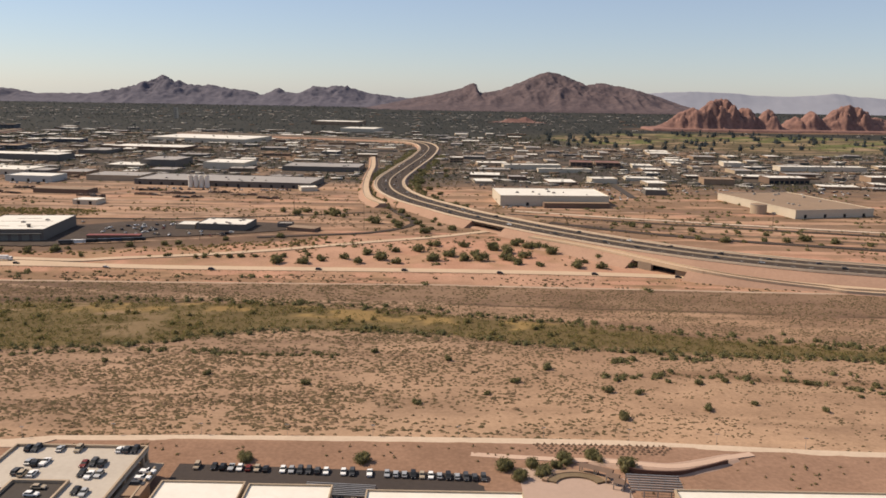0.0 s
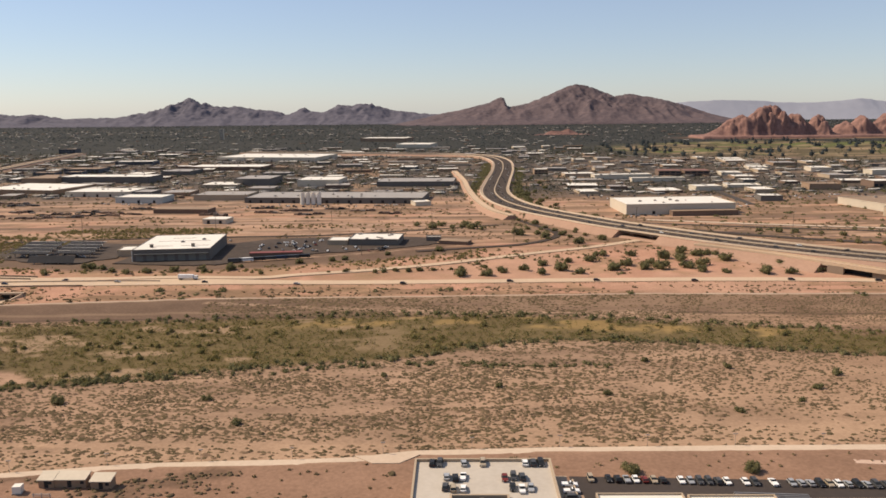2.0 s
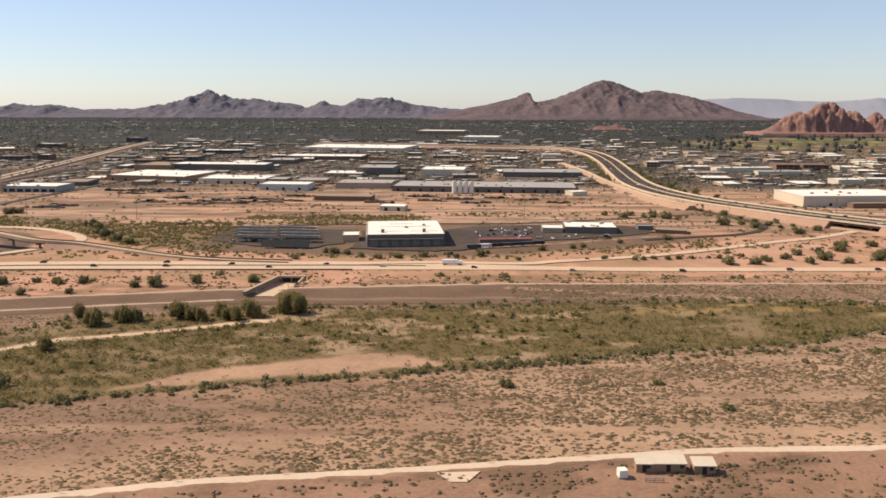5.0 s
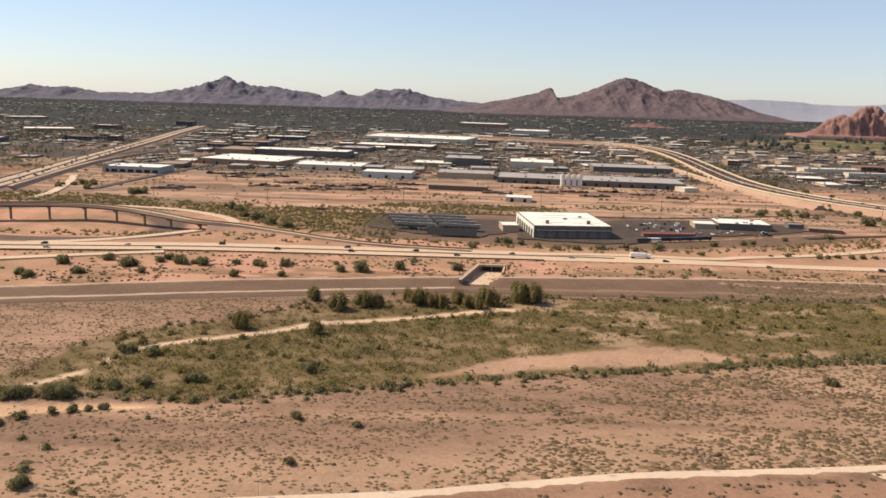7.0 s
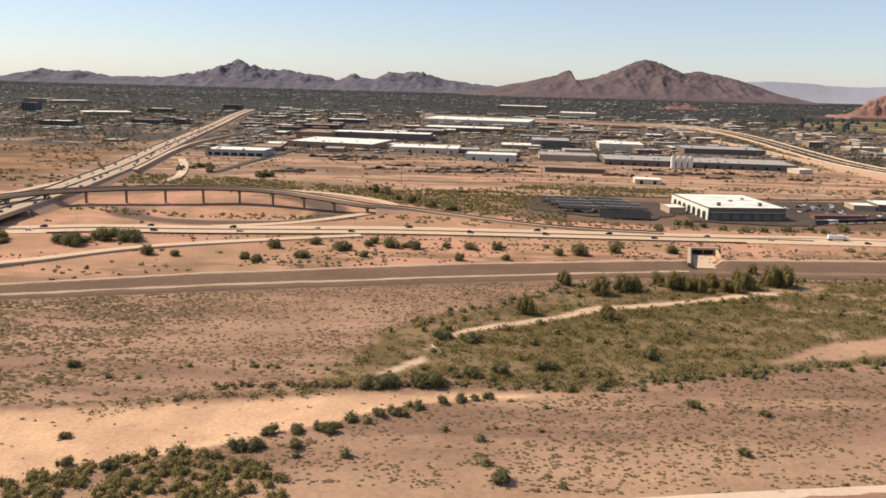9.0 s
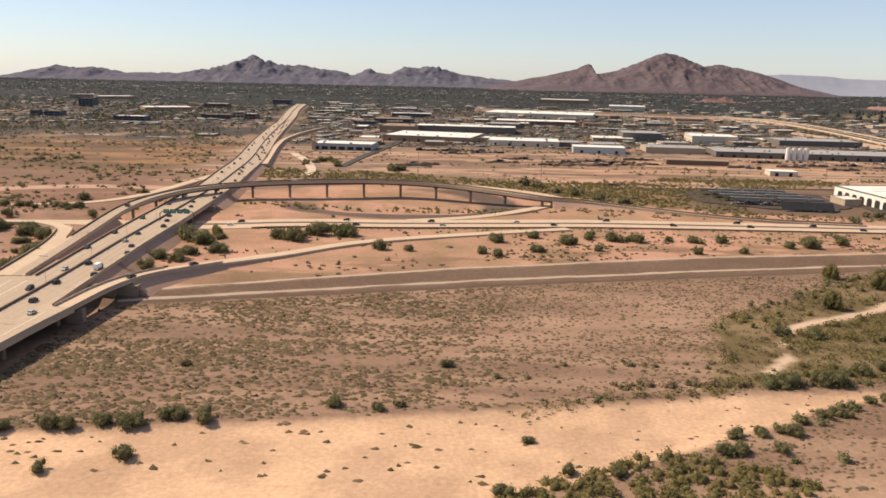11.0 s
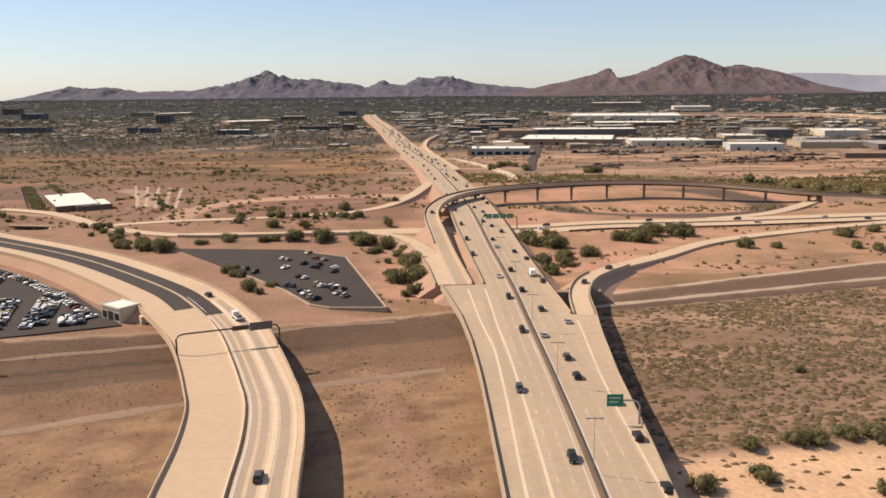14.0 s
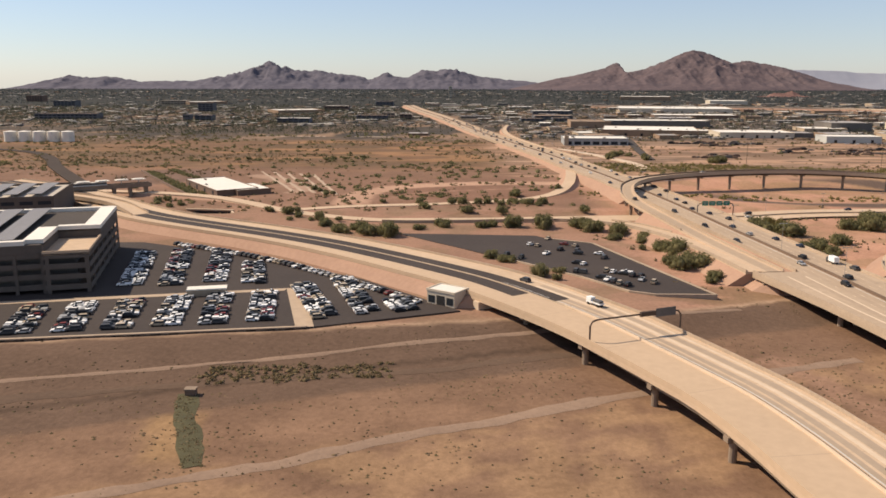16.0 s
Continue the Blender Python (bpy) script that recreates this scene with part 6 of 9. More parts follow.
plant(TREES, [(-419, 274), (-413, 293), (-400, 301), (-387, 293), (-380, 301), (-372, 299), (-365, 300), (-347, 281), (-351, 301), (-343, 300), (-333, 300), (-331, 284), (-311, 295), (-304, 296), (-290, 302), (-268, 303)], "trees along the expressway", (0.9, 1.35))
plant(TREES, [(-487, 289), (-483, 291), (-475, 304), (-467, 302), (-452, 276), (-443, 276), (-414, 271), (-401, 278), (-389, 292), (-379, 306), (-363, 298), (-380, 282), (-514, 284), (-521, 283), (-518, 256), (-517, 243), (-512, 257), (-503, 266), (-485, 260), (-508, 287), (-511, 262)], "trees inside the interchange", (0.8, 1.3))
plant(TREES, [(-671, 312), (-655, 290), (-649, 285), (-640, 283), (-633, 278), (-617, 287), (-604, 287), (-595, 290), (-586, 290), (-574, 290), (-569, 283), (-564, 276), (-562, 256), (-557, 256), (-554, 249), (-551, 246), (-549, 240), (-552, 228), (-560, 266), (-566, 270), (-625, 283)], "trees round the small lot", (0.65, 1.0))
plant(TREES, [(-582, 330), (-590, 338), (-597, 341), (-604, 336), (-614, 336), (-626, 338), (-640, 340), (-577, 395), (-585, 404), (-536, 285), (-645, 300), (-604, 248), (-600, 240), (-589, 227.5), (-668, 300)], "trees beside the slip roads", (0.6, 0.95))
plant(TREES, [(-73, 341), (-55, 348), (-38, 344), (-62, 342), (-23, 370), (-7, 386), (10, 385), (17, 354), (29, 355), (42, 385), (43, 344), (64, 352), (73, 360), (9, 354), (52, 372), (50, 382), (24, 378), (-21, 345), (-12, 372), (-3, 386), (-36, 363), (30, 372), (38, 362), (60, 342), (84, 345), (-45, 352), (15, 366), (-28, 352), (80, 335), (70, 341), (-5, 352), (3, 362), (33, 347), (90, 332)], "trees in the eastern gore", (1.0, 1.5))
plant(BUSHES, [(-29, 735), (-24, 800), (-20, 706), (-18, 640), (-8, 815), (-14, 584), (-20, 566), (1, 730), (-5, 619), (-6, 552), (-22, 760), (-14, 690), (-10, 660), (-11, 600), (-3, 575), (-2, 780), (2, 690), (-14, 850), (-10, 890), (-26, 490), (-22, 474), (-15, 449), (-25, 434), (-7, 458), (-7, 433), (-29, 453), (5, 432), (-36, 505), (-18, 462), (-3, 446), (-12, 440), (-33, 470)], "bushes along the freeway embankment", (1.3, 2.4))
plant(BUSHES, [(-194, 354), (-190, 353), (-163, 348), (-133, 349), (-108, 350), (-103, 352), (-97, 351), (-92, 352), (-78, 355), (-73, 354), (-260, 357), (-216, 352), (-62, 358), (-112, 349), (-86, 353), (-125, 350)], "bushes between the depot and the expressway", (0.9, 1.6))
def off_roads(pts, extra=1.0):
    return [p for p, ok in zip(pts, clear_of_roads(np.array(pts, float), extra)) if ok]


plant(TREES, off_roads([(42, 411), (48, 407), (52, 402), (57, 399), (61, 393), (66, 390), (70, 383), (75, 381), (81, 379), (39, 399), (44, 395), (49, 389), (53, 385), (57, 381), (62, 378), (46, 384), (36, 391), (52, 376), (68, 374), (74, 371), (88, 366)], -1), "trees in rows beside the freeway", (1.0, 1.35))
plant(TREES, off_roads([(148, 410), (158, 409), (170, 413), (182, 412), (193, 416), (206, 411), (109, 453), (118, 452), (130, 446), (140, 440), (100, 458), (165, 436), (178, 431), (222, 405), (236, 402), (250, 398), (128, 420), (136, 416)]), "trees along the railway", (0.8, 1.4))
plant(TREES, off_roads([(-23, 727), (-22, 700), (-24, 680), (-22, 659), (-21, 640), (-20, 622), (-19, 602), (-16, 582), (-8, 566), (-2, 540), (8, 520), (14, 505), (-20, 610), (-18, 650), (-60, 470), (-66, 474), (-72, 480), (-85, 486), (-70, 489), (-62, 492), (-78, 478), (-26, 442), (-10, 420), (-40, 450), (-5, 464), (-100, 486), (-90, 478)], -1), "trees along the freeway embankment", (0.9, 1.5))
plant(TREES, [(-216, 352), (-193, 360), (-176, 363), (-246, 362), (-240, 360), (-250, 364), (-205, 356), (-225, 350), (-150, 372), (-262, 349), (-130, 380), (-110, 392), (-135, 376), (-84, 402), (-180, 358), (-233, 354)], "trees beside the depot", (0.7, 1.2))
plant(TREES, [(-516, 516), (-509, 527), (-513, 522), (-505, 520), (-465, 485), (-460, 488), (-500, 500), (-520, 505), (-386, 431), (-378, 414), (-370, 405), (-360, 394), (-350, 386), (-392, 438)], "trees along the dry wash", (1.0, 1.9))
plant(TREES, [(-568, 268), (-560, 239), (-555, 221), (-571, 285)], "trees round the small lot", (0.7, 1.0))
plant(TREES, off_roads([(-624, 329), (-610, 336), (-601, 336), (-591, 340), (-580, 336), (-596, 332), (-585, 334), (-666, 305), (-658, 300), (-641, 281), (-633, 276), (-618, 290), (-596, 293), (-585, 290), (-606, 287), (-602, 288), (-576, 290), (-573, 285), (-645, 283), (-678, 317), (-723, 343), (-725, 340)], -1.5), "bushes along the western slip roads", (0.75, 1.15))
plant(TALL, [(-297.3, 251.2), (-293.4, 251.6), (-283.8, 260.5), (-280.3, 255.2), (-276.4, 254.3), (-272.9, 252.7), (-268.1, 258.1), (-264.7, 255.7), (-261.9, 254), (-257.3, 258), (-247.8, 278), (-247.1, 262.8), (-328.8, 223.8), (-314.1, 256.8), (-307.3, 220.7), (-242.9, 263.3), (-304.4, 247)], "cottonwoods by the culvert", (0.85, 1.75))
plant(TREES, [(-605, 243), (-602, 239), (-594, 224), (-591, 221)], "trees on the west side of the small lot", (0.8, 1.1))
plant(TREES, [(-605.6, 286), (-594.8, 288), (-586, 286.5), (-575, 287), (-571, 281), (-564, 277), (-558.2, 270), (-557, 256), (-554.7, 250.8), (-552.6, 244), (-558, 234.3), (-553, 236), (-553.5, 224), (-654, 290), (-649, 279), (-640, 274.5), (-633, 272), (-642, 279)], "trees round the small lot", (1.1, 1.5))
plant(TREES, [(-623, 323.4), (-609, 316), (-603, 311.5), (-596.4, 314), (-591, 314), (-583.7, 314), (-567, 319), (-587.5, 357), (-569, 375)], "trees between the slip roads", (1.1, 1.5))
plant(TREES, [(-522, 281), (-519.4, 285.5), (-512.3, 279), (-517.8, 255), (-516.5, 242.5), (-510.6, 252.6), (-502, 266), (-485.6, 289), (-483, 287), (-488.4, 289), (-476, 297), (-468.6, 296), (-465, 296)], "trees inside the interchange", (1.3, 1.8))
plant(TALL, [(-511.5, 294), (-510, 290)], "trees inside the interchange", (0.8, 1.0))
plant(BUSHES, [(-376, 146.3), (-380.3, 145.5), (-372, 147.8), (-369, 148.7), (-366.7, 151.4), (-362, 153.8), (-357.4, 154.7), (-354.8, 158), (-350.3, 161), (-346.6, 162.4), (-341, 164.8), (-381.6, 139.8), (-375, 140.3), (-359, 155), (-344, 163.5)], "bushes along the lower sand edge", (0.9, 1.5))
plant(BUSHES, [(-366, 169), (-363.5, 168.5), (-361.3, 169.5), (-355.6, 170), (-352, 170.5), (-338, 178.7), (-344, 199), (-328.8, 181.3), (-327, 182), (-344.6, 176.4), (-351, 200.7), (-302.5, 191)], "large bushes in the river belt", (1.6, 2.3))
plant(BUSHES, [(-500.5, 140), (-493.4, 141.8), (-490.3, 142), (-485.2, 143.8), (-481.8, 143), (-479.2, 143.6), (-473.4, 146.2), (-468.8, 145.8), (-475.2, 146.4)], "bushes along the sand edge", (1.45, 1.95))
plant(BUSHES, [(-480.7, 171), (-428.8, 174), (-448, 153.5), (-440.7, 152), (-436.8, 154), (-511, 129), (-502, 132), (-477.5, 133), (-487.8, 128), (-415, 142), (-420, 125), (-410, 132), (-403, 131), (-384, 139), (-370, 147), (-288, 160), (-298, 143), (-301, 163), (-340, 131), (44, 180), (67, 186), (30, 214), (52, 196), (44, 197), (-178, 194), (-140, 196), (-96, 214)], "bushes on the river bed", (1.0, 1.9))
plant(BUSHES, [(20, 203), (65, 213), (80, 190), (96, 186), (110, 196), (58, 230), (-20, 226), (2, 220), (-64, 205), (85, 205), (70, 204), (62, 205), (78, 206), (100, 205), (118, 204), (130, 200), (-128, 180), (-36, 199), (-6, 187), (12, 194)], "bushes on the river bed", (0.7, 1.3))


# ---- buildings ----
def building(name, x, y, w, d, h, rz=0.0, wall=M_WALLW, roof=M_ROOFW, label="", category="building", group="", units=0, doors=0, windows=0, storeys=1, parapet=0.35, seed=0, dark=M_DARK):
    """A flat-roofed building: walls, roof, parapet, roof units, doors and rows of windows on its south side."""
    g = random.Random(seed + int(x * 7 + y))
    base = gz(x, y) - 0.4
    e = thing(name, x, y, base, rz, label, category, group)
    h += 0.4
    part("wall", Solid().box(-w / 2, -d / 2, 0, w / 2, d / 2, h - 0.25), wall, e)
    top = part("roof", Solid().box(-w / 2 - 0.12, -d / 2 - 0.12, h - 0.25, w / 2 + 0.12, d / 2 + 0.12, h), roof, e)
    if parapet:
        s = Solid()
        for a in ((-w / 2 - 0.15, -d / 2 - 0.15, w / 2 + 0.15, -d / 2 + 0.12), (-w / 2 - 0.15, d / 2 - 0.12, w / 2 + 0.15, d / 2 + 0.15), (-w / 2 - 0.15, -d / 2 + 0.12, -w / 2 + 0.12, d / 2 - 0.12), (w / 2 - 0.12, -d / 2 + 0.12, w / 2 + 0.15, d / 2 - 0.12)):
            s.box(a[0], a[1], h - 0.3, a[2], a[3], h + parapet)
        part("parapet", s, wall, top)
    for _ in range(units):
        ux, uy, us = g.uniform(-0.42, 0.42) * w, g.uniform(-0.4, 0.4) * d, g.uniform(0.5, 1.1)
        part("roof_unit", Solid().box(ux - us, uy - us * 0.7, h - 0.01, ux + us, uy + us * 0.7, h + us * 0.8).box(ux - us * 0.5, uy - us * 0.4, h + us * 0.8, ux + us * 0.5, uy + us * 0.4, h + us), M_ROOFG, top)
    for i in range(doors):
        dx = -w / 2 + (i + 0.5) * w / doors
        part("door", Solid().box(dx - 1.0, -d / 2 - 0.06, 0.4, dx + 1.0, -d / 2 + 0.05, min(2.6, h - 0.6)), dark, e)
    for k in range(storeys if windows else 0):
        z0 = 0.9 + k * (h - 0.6) / storeys
        for i in range(windows):
            wx = -w / 2 + (i + 0.5) * w / windows
            ww = 0.36 * w / windows
            part("window", Solid().box(wx - ww, -d / 2 - 0.05, z0, wx + ww, -d / 2 + 0.05, z0 + 0.5 * (h - 0.6) / storeys), M_GLASS, e)
    return e


def pad(name, poly, z, material, label, category="parking lot"):
    return tagged(ob_of(name, Solid().prism(poly, z - 1.2, z), material), label, category, kind="structure")


# industrial plots north of the expressway
M_YARD = mat("stained_yard_asphalt", (0.085, 0.064, 0.05), (0.05, 0.038, 0.031), 0.95, 0.035, 0.4, bump=0.2, contrast=1.4, spec=0.15)
M_SHED = mat("shed_cladding", (0.21, 0.195, 0.17), (0.165, 0.155, 0.136), 0.8, 0.1, 1.0)
shed = building("depot_shed", -216.5, 401, 37, 45, 6.0, 6, M_WALLG, M_ROOFW, "large bus depot shed with white roof and grey walls", units=2, parapet=0.2)
part("side_wall", Solid().box(-18.9, -22.6, 0, -18.52, 22.6, 5.9), M_ROOFW, shed, "white arcaded side wall")
# black plates on the wall paint the shade inside the arches
for k in range(7):
    part("arch_opening", Solid().box(-19.02, -20.5 + k * 6, 0.5, -18.88, -16.8 + k * 6, 3.8).box(-19.02, -20.0 + k * 6, 3.8, -18.88, -17.3 + k * 6, 4.4), M_DARK, shed)
for k in range(7):
    part("door", Solid().box(-16.9 + k * 5.0, -22.62, 0.4, -13.6 + k * 5.0, -22.45, 3.9), M_SHED, shed)
part("front_canopy", Solid().box(-17.5, -24.0, 4.3, 17.5, -22.5, 4.55), M_SHED, shed)
for x0, x1, y0 in ((-13, -1.5, -12.5), (2.5, 16, -12.5), (-12, 14, 2.0), (-7, 5, 11.0)):
    part("skylight_strip", Solid().box(x0, y0, 6.38, x1, y0 + 0.7, 6.48), M_ROOFG, shed)
for k in (-11, 9):
    part("roof_vent", Solid().box(k - 0.7, -16.2, 6.3, k + 0.7, -15.0, 7.8).box(k - 0.9, -16.4, 7.8, k + 0.9, -14.8, 8.0), M_WALLG, shed)
building("depot_office", -243, 398, 8, 12, 3.2, 6, M_WALLW, M_ROOFW, "small white annex beside the depot shed")
building("workshop", -119, 428, 27, 20, 3.4, -4, M_WALLG, M_ROOFW, "white roofed workshop in a dark yard", units=7)
building("workshop", -139, 426, 11, 12, 2.6, -4, M_WALLW, M_ROOFW, "low white annex beside the workshop")
building("kiosk", -88, 434, 8, 6, 2.2, 0, M_WALLG, M_ROOFG, "small grey roofed kiosk in the yard")
building("carport", -76, 424, 16, 8, 2.0, -18, M_WALLB, M_ROOFT, "long low tan carport at the yard corner", parapet=0)
wob = random.Random(5)
for zone, lab in (([(-312, 392), (-290, 380), (-262, 372), (-246, 386), (-244, 428), (-280, 432), (-314, 428)], "dark worn asphalt yard under the solar canopies"), ([(-240, 372), (-205, 366), (-190, 368), (-168, 384), (-140, 398), (-104, 410), (-84, 424), (-96, 446), (-150, 446), (-180, 440), (-196, 428), (-240, 422)], "dark stained asphalt depot yard")):
    rim = []
    for (ax, ay), (bx, by) in zip(zone, zone[1:] + zone[:1]):
        for k in range(5):
            rim.append((ax + (bx - ax) * k / 5 + wob.uniform(-1.3, 1.3), ay + (by - ay) * k / 5 + wob.uniform(-1.3, 1.3)))
    pad("asphalt_yard", rim, 1.45, M_YARD, lab)
south = thing("solar_canopy", -271, 374, 1.2, -2, "steep dark solar canopy along the yard edge", "solar canopy")
part("panel", Solid().add([(-11.5, -1.5, 0.6), (11.5, -1.5, 0.6), (11.5, 1.8, 3.6), (-11.5, 1.8, 3.6), (-11.5, -1.4, 0.75), (11.5, -1.4, 0.75), (11.5, 1.7, 3.75), (-11.5, 1.7, 3.75)], [(0, 3, 2, 1), (4, 5, 6, 7), (0, 1, 5, 4), (1, 2, 6, 5), (2, 3, 7, 6), (3, 0, 4, 7)]), M_SOLAR, south)
for k in (-9, -3, 3, 9):
    part("post", Solid().box(k - 0.2, 0.2, -0.3, k + 0.2, 0.6, 2.0), M_STEEL, south)
for i in range(4):
    for j in range(2):
        x, y = -296 + j * 22 + i * 2.2, 418 - i * 9.5
        c = thing("solar_canopy", x, y, 1.4, -6, "long solar panel canopy over parked buses", "solar canopy", "depot solar canopies")
        part("panel", Solid().add([(-10, -2.2, 2.3), (10, -2.2, 2.3), (10, 2.2, 2.8), (-10, 2.2, 2.8), (-10, -2.2, 2.42), (10, -2.2, 2.42), (10, 2.2, 2.92), (-10, 2.2, 2.92)], [(0, 3, 2, 1), (4, 5, 6, 7), (0, 1, 5, 4), (1, 2, 6, 5), (2, 3, 7, 6), (3, 0, 4, 7)]), M_SOLAR, c)
        part("edge_beam", Solid().box(-10.1, 2.2, 2.75, 10.1, 2.5, 3.0), M_ROOFW, c, "pale canopy edge beam")
        for k in (-8.5, -3, 3, 8.5):
            part("post", Solid().box(k - 0.15, -0.15, -0.2, k + 0.15, 0.15, 2.7), M_STEEL, c)


def bus(x, y, z, rz, colour, label):
    b = thing("bus", x, y, z, rz, label, "bus", "parked buses")
    part("body", Solid().box(-3.3, -0.72, 0.25, 3.3, 0.72, 1.0).box(-3.3, -0.70, 1.36, 3.3, 0.70, 1.75), colour, b)
    part("window_band", Solid().box(-3.25, -0.70, 1.0, 3.28, 0.70, 1.36), M_GLASS, b)
    for wx in (-2.2, 2.2):
        for wy in (-0.7, 0.7):
            part("wheel", Solid().box(wx - 0.28, wy - 0.1, 0, wx + 0.28, wy + 0.1, 0.55), M_RUBBER, b)
    return b


for i in range(7):
    bus(-182 + i * 5.2, 374 + i * 1.7, 1.5, 12 + 3 * (i % 2), M_CARS[(3, 0, 2, 3, 5, 3, 2)[i]], "long dark city bus parked in the depot yard")
building("storage_row", -166, 392, 26, 4, 2.0, 6, M_WALLB, mat("red_metal_roof", (0.22, 0.06, 0.05), (0.17, 0.05, 0.04), 0.7), "low storage row with a dull red roof", parapet=0)

building("factory", -168, 622, 138, 44, 3.9, -5, M_WALLG, M_ROOFG, "very long factory hall with grey metal roof", units=14, doors=16)
building("factory", -112, 738, 70, 40, 4.0, -3, M_WALLG, M_ROOFG, "long grey roofed factory hall behind the silos", units=6)
building("factory_annex", -262, 640, 44, 30, 4.0, -4, M_WALLW, M_ROOFG, "grey metal factory annex", units=3)
building("white_shed", -102, 588, 12, 12, 2.8, 20, M_CREAM, M_ROOFW, "small white shed at the factory end")
for i in range(4):
    s = thing("silo", -191.5 + i * 4.2, 594 - i * 0.2, 2.0, 0, "tall pale cylindrical storage silo beside the factory", "silo", "factory silos")
    part("body", Solid().cyl(0, 0, 0.8, 9.3, 1.75, n=18), M_ROOFW, s)
    part("cone_roof", Solid().cyl(0, 0, 9.3, 10.1, 1.75, 0.3, n=18), M_ROOFG, s)
    part("skirt", Solid().cyl(0, 0, -0.3, 0.8, 1.6, n=18), M_STEEL, s)
building("warehouse", -447, 700, 74, 58, 4.6, -13, M_WALLT, M_ROOFW, "long white roofed warehouse at the edge of the dirt land", units=6, doors=6)
building("warehouse", -374, 672, 56, 34, 4.0, -4, M_CREAM, M_ROOFW, "white roofed warehouse with pale walls", units=4, doors=5)
building("warehouse", -322, 622, 38, 22, 4.4, -5, mat("pale_grey_wall", (0.47, 0.47, 0.43), (0.40, 0.40, 0.37), 0.8), M_ROOFW, "pale blue grey metal warehouse", doors=3)
building("distribution_hall", -318, 1085, 138, 84, 5.4, -12, M_CREAM, M_ROOFW, "huge white roofed distribution hall", units=10, doors=8)
building("striped_hall", -510, 606, 44, 26, 4.6, -4, mat("pale_blue_wall", (0.33, 0.335, 0.325), (0.27, 0.275, 0.27), 0.8), M_ROOFW, "low hall with pale blue front and white roof", units=4, windows=7)
building("pale_tower", -531, 596, 2.6, 5, 6.2, -4, M_WALLW, M_ROOFW, "white stair tower at the end of the hall")
building("big_store", 73, 550, 74, 42, 6.6, 4, M_CREAM, M_ROOFW, "large cream warehouse with a white roof", units=8, doors=2)
building("loading_dock", 88, 524, 44, 7, 3.2, 4, M_WALLB, M_ROOFT, "long brown loading dock against the cream warehouse", parapet=0.1)
building("tan_factory", 238, 540, 58, 86, 5.0, 14, M_CREAM, M_ROOFT, "big flat factory with a tan gravel roof", units=9, doors=4)
t = thing("water_tank", 205, 512, 1.4, 0, "squat cream storage tank beside the tan factory", "tank")
part("body", Solid().cyl(0, 0, -0.3, 6.5, 5.2, n=24), M_WALLW, t)
part("cone_roof", Solid().cyl(0, 0, 6.5, 7.3, 5.3, 0.3, n=24), M_ROOFT, t)
part("rim", Solid().cyl(0, 0, 6.3, 6.52, 5.35, n=24), M_STEEL, t)
building("red_building", 296, 690, 36, 20, 5.2, 4, M_WALLB, M_ROOFW, "reddish brown building with a white roof", units=3, windows=8)
building("shop_row", 84, 772, 56, 14, 4.2, 6, M_CREAM, M_ROOFW, "long white shop row", units=4)
building("shop_row", 112, 745, 50, 9, 3.6, 4, M_CREAM, M_ROOFW, "long white shop row", units=3)
building("shop_row", 133, 668, 22, 16, 4.0, 6, M_CREAM, M_ROOFW, "white roofed shop block", units=2)
building("shop_row", 378, 800, 90, 16, 4.5, 4, M_CREAM, M_ROOFW, "long white roofed retail row", units=6)
building("shop_row", 412, 712, 70, 18, 4.6, 4, M_WALLT, M_ROOFW, "long white roofed retail row", units=5)
building("office_house", 12, 830, 14, 16, 5.0, 0, M_WALLT, M_ROOFW, "small tan office block beside the freeway", units=1, windows=4, storeys=2)
building("yard_shed", -268, 556, 40, 14, 3.2, -6, M_WALLB, M_ROOFT, "low brown open shed in a dirt yard", parapet=0)
building("yard_shed", -230, 508, 16, 12, 3.0, -6, M_CREAM, M_ROOFW, "small pale shed in a dirt yard", parapet=0.1, doors=2)
building("hall", -345, 668, 30, 20, 3.6, -4, M_WALLG, M_ROOFG, "low grey hall in the industrial area", parapet=0.1)

# stored material on the dirt yards
heap = random.Random(14)
for x, y, n in ((-440, 604, 9), (-420, 611, 8), (-405, 598, 7), (-430, 586, 6), (-365, 530, 8), (-345, 535, 9), (-322, 540, 9), (-306, 548, 7), (-356, 548, 7), (-330, 556, 8), (-385, 560, 6), (-395, 540, 5), (-455, 512, 8), (-448, 520, 6), (-300, 574, 6), (-205, 548, 6), (-188, 560, 7), (-160, 566, 5), (-176, 540, 6), (-140, 556, 5), (-345, 446, 4), (-240, 538, 6), (-215, 572, 5), (-120, 540, 4)):
    h = thing("material_row", x, y, gz(x, y), heap.uniform(-8, 4), "row of brown stored material on bare dirt", "stored goods", "stored material rows")
    for k in range(n):
        a, b, c = heap.uniform(1.2, 3.0), heap.uniform(0.7, 1.8), heap.uniform(0.7, 1.9)
        u, v = (k - n / 2) * 3.4 + heap.uniform(-0.4, 0.4), heap.uniform(-1.8, 1.8)
        part("crate", Solid().box(u - a, v - b, -0.4, u + a, v + b, c * 0.7).box(u - a * 0.6, v - b * 0.7, c * 0.7, u + a * 0.7, v + b * 0.6, c), heap.choice((M_WALLB, M_RUST, M_WALLG, M_WALLB, M_WALLT, M_DARK)), h)

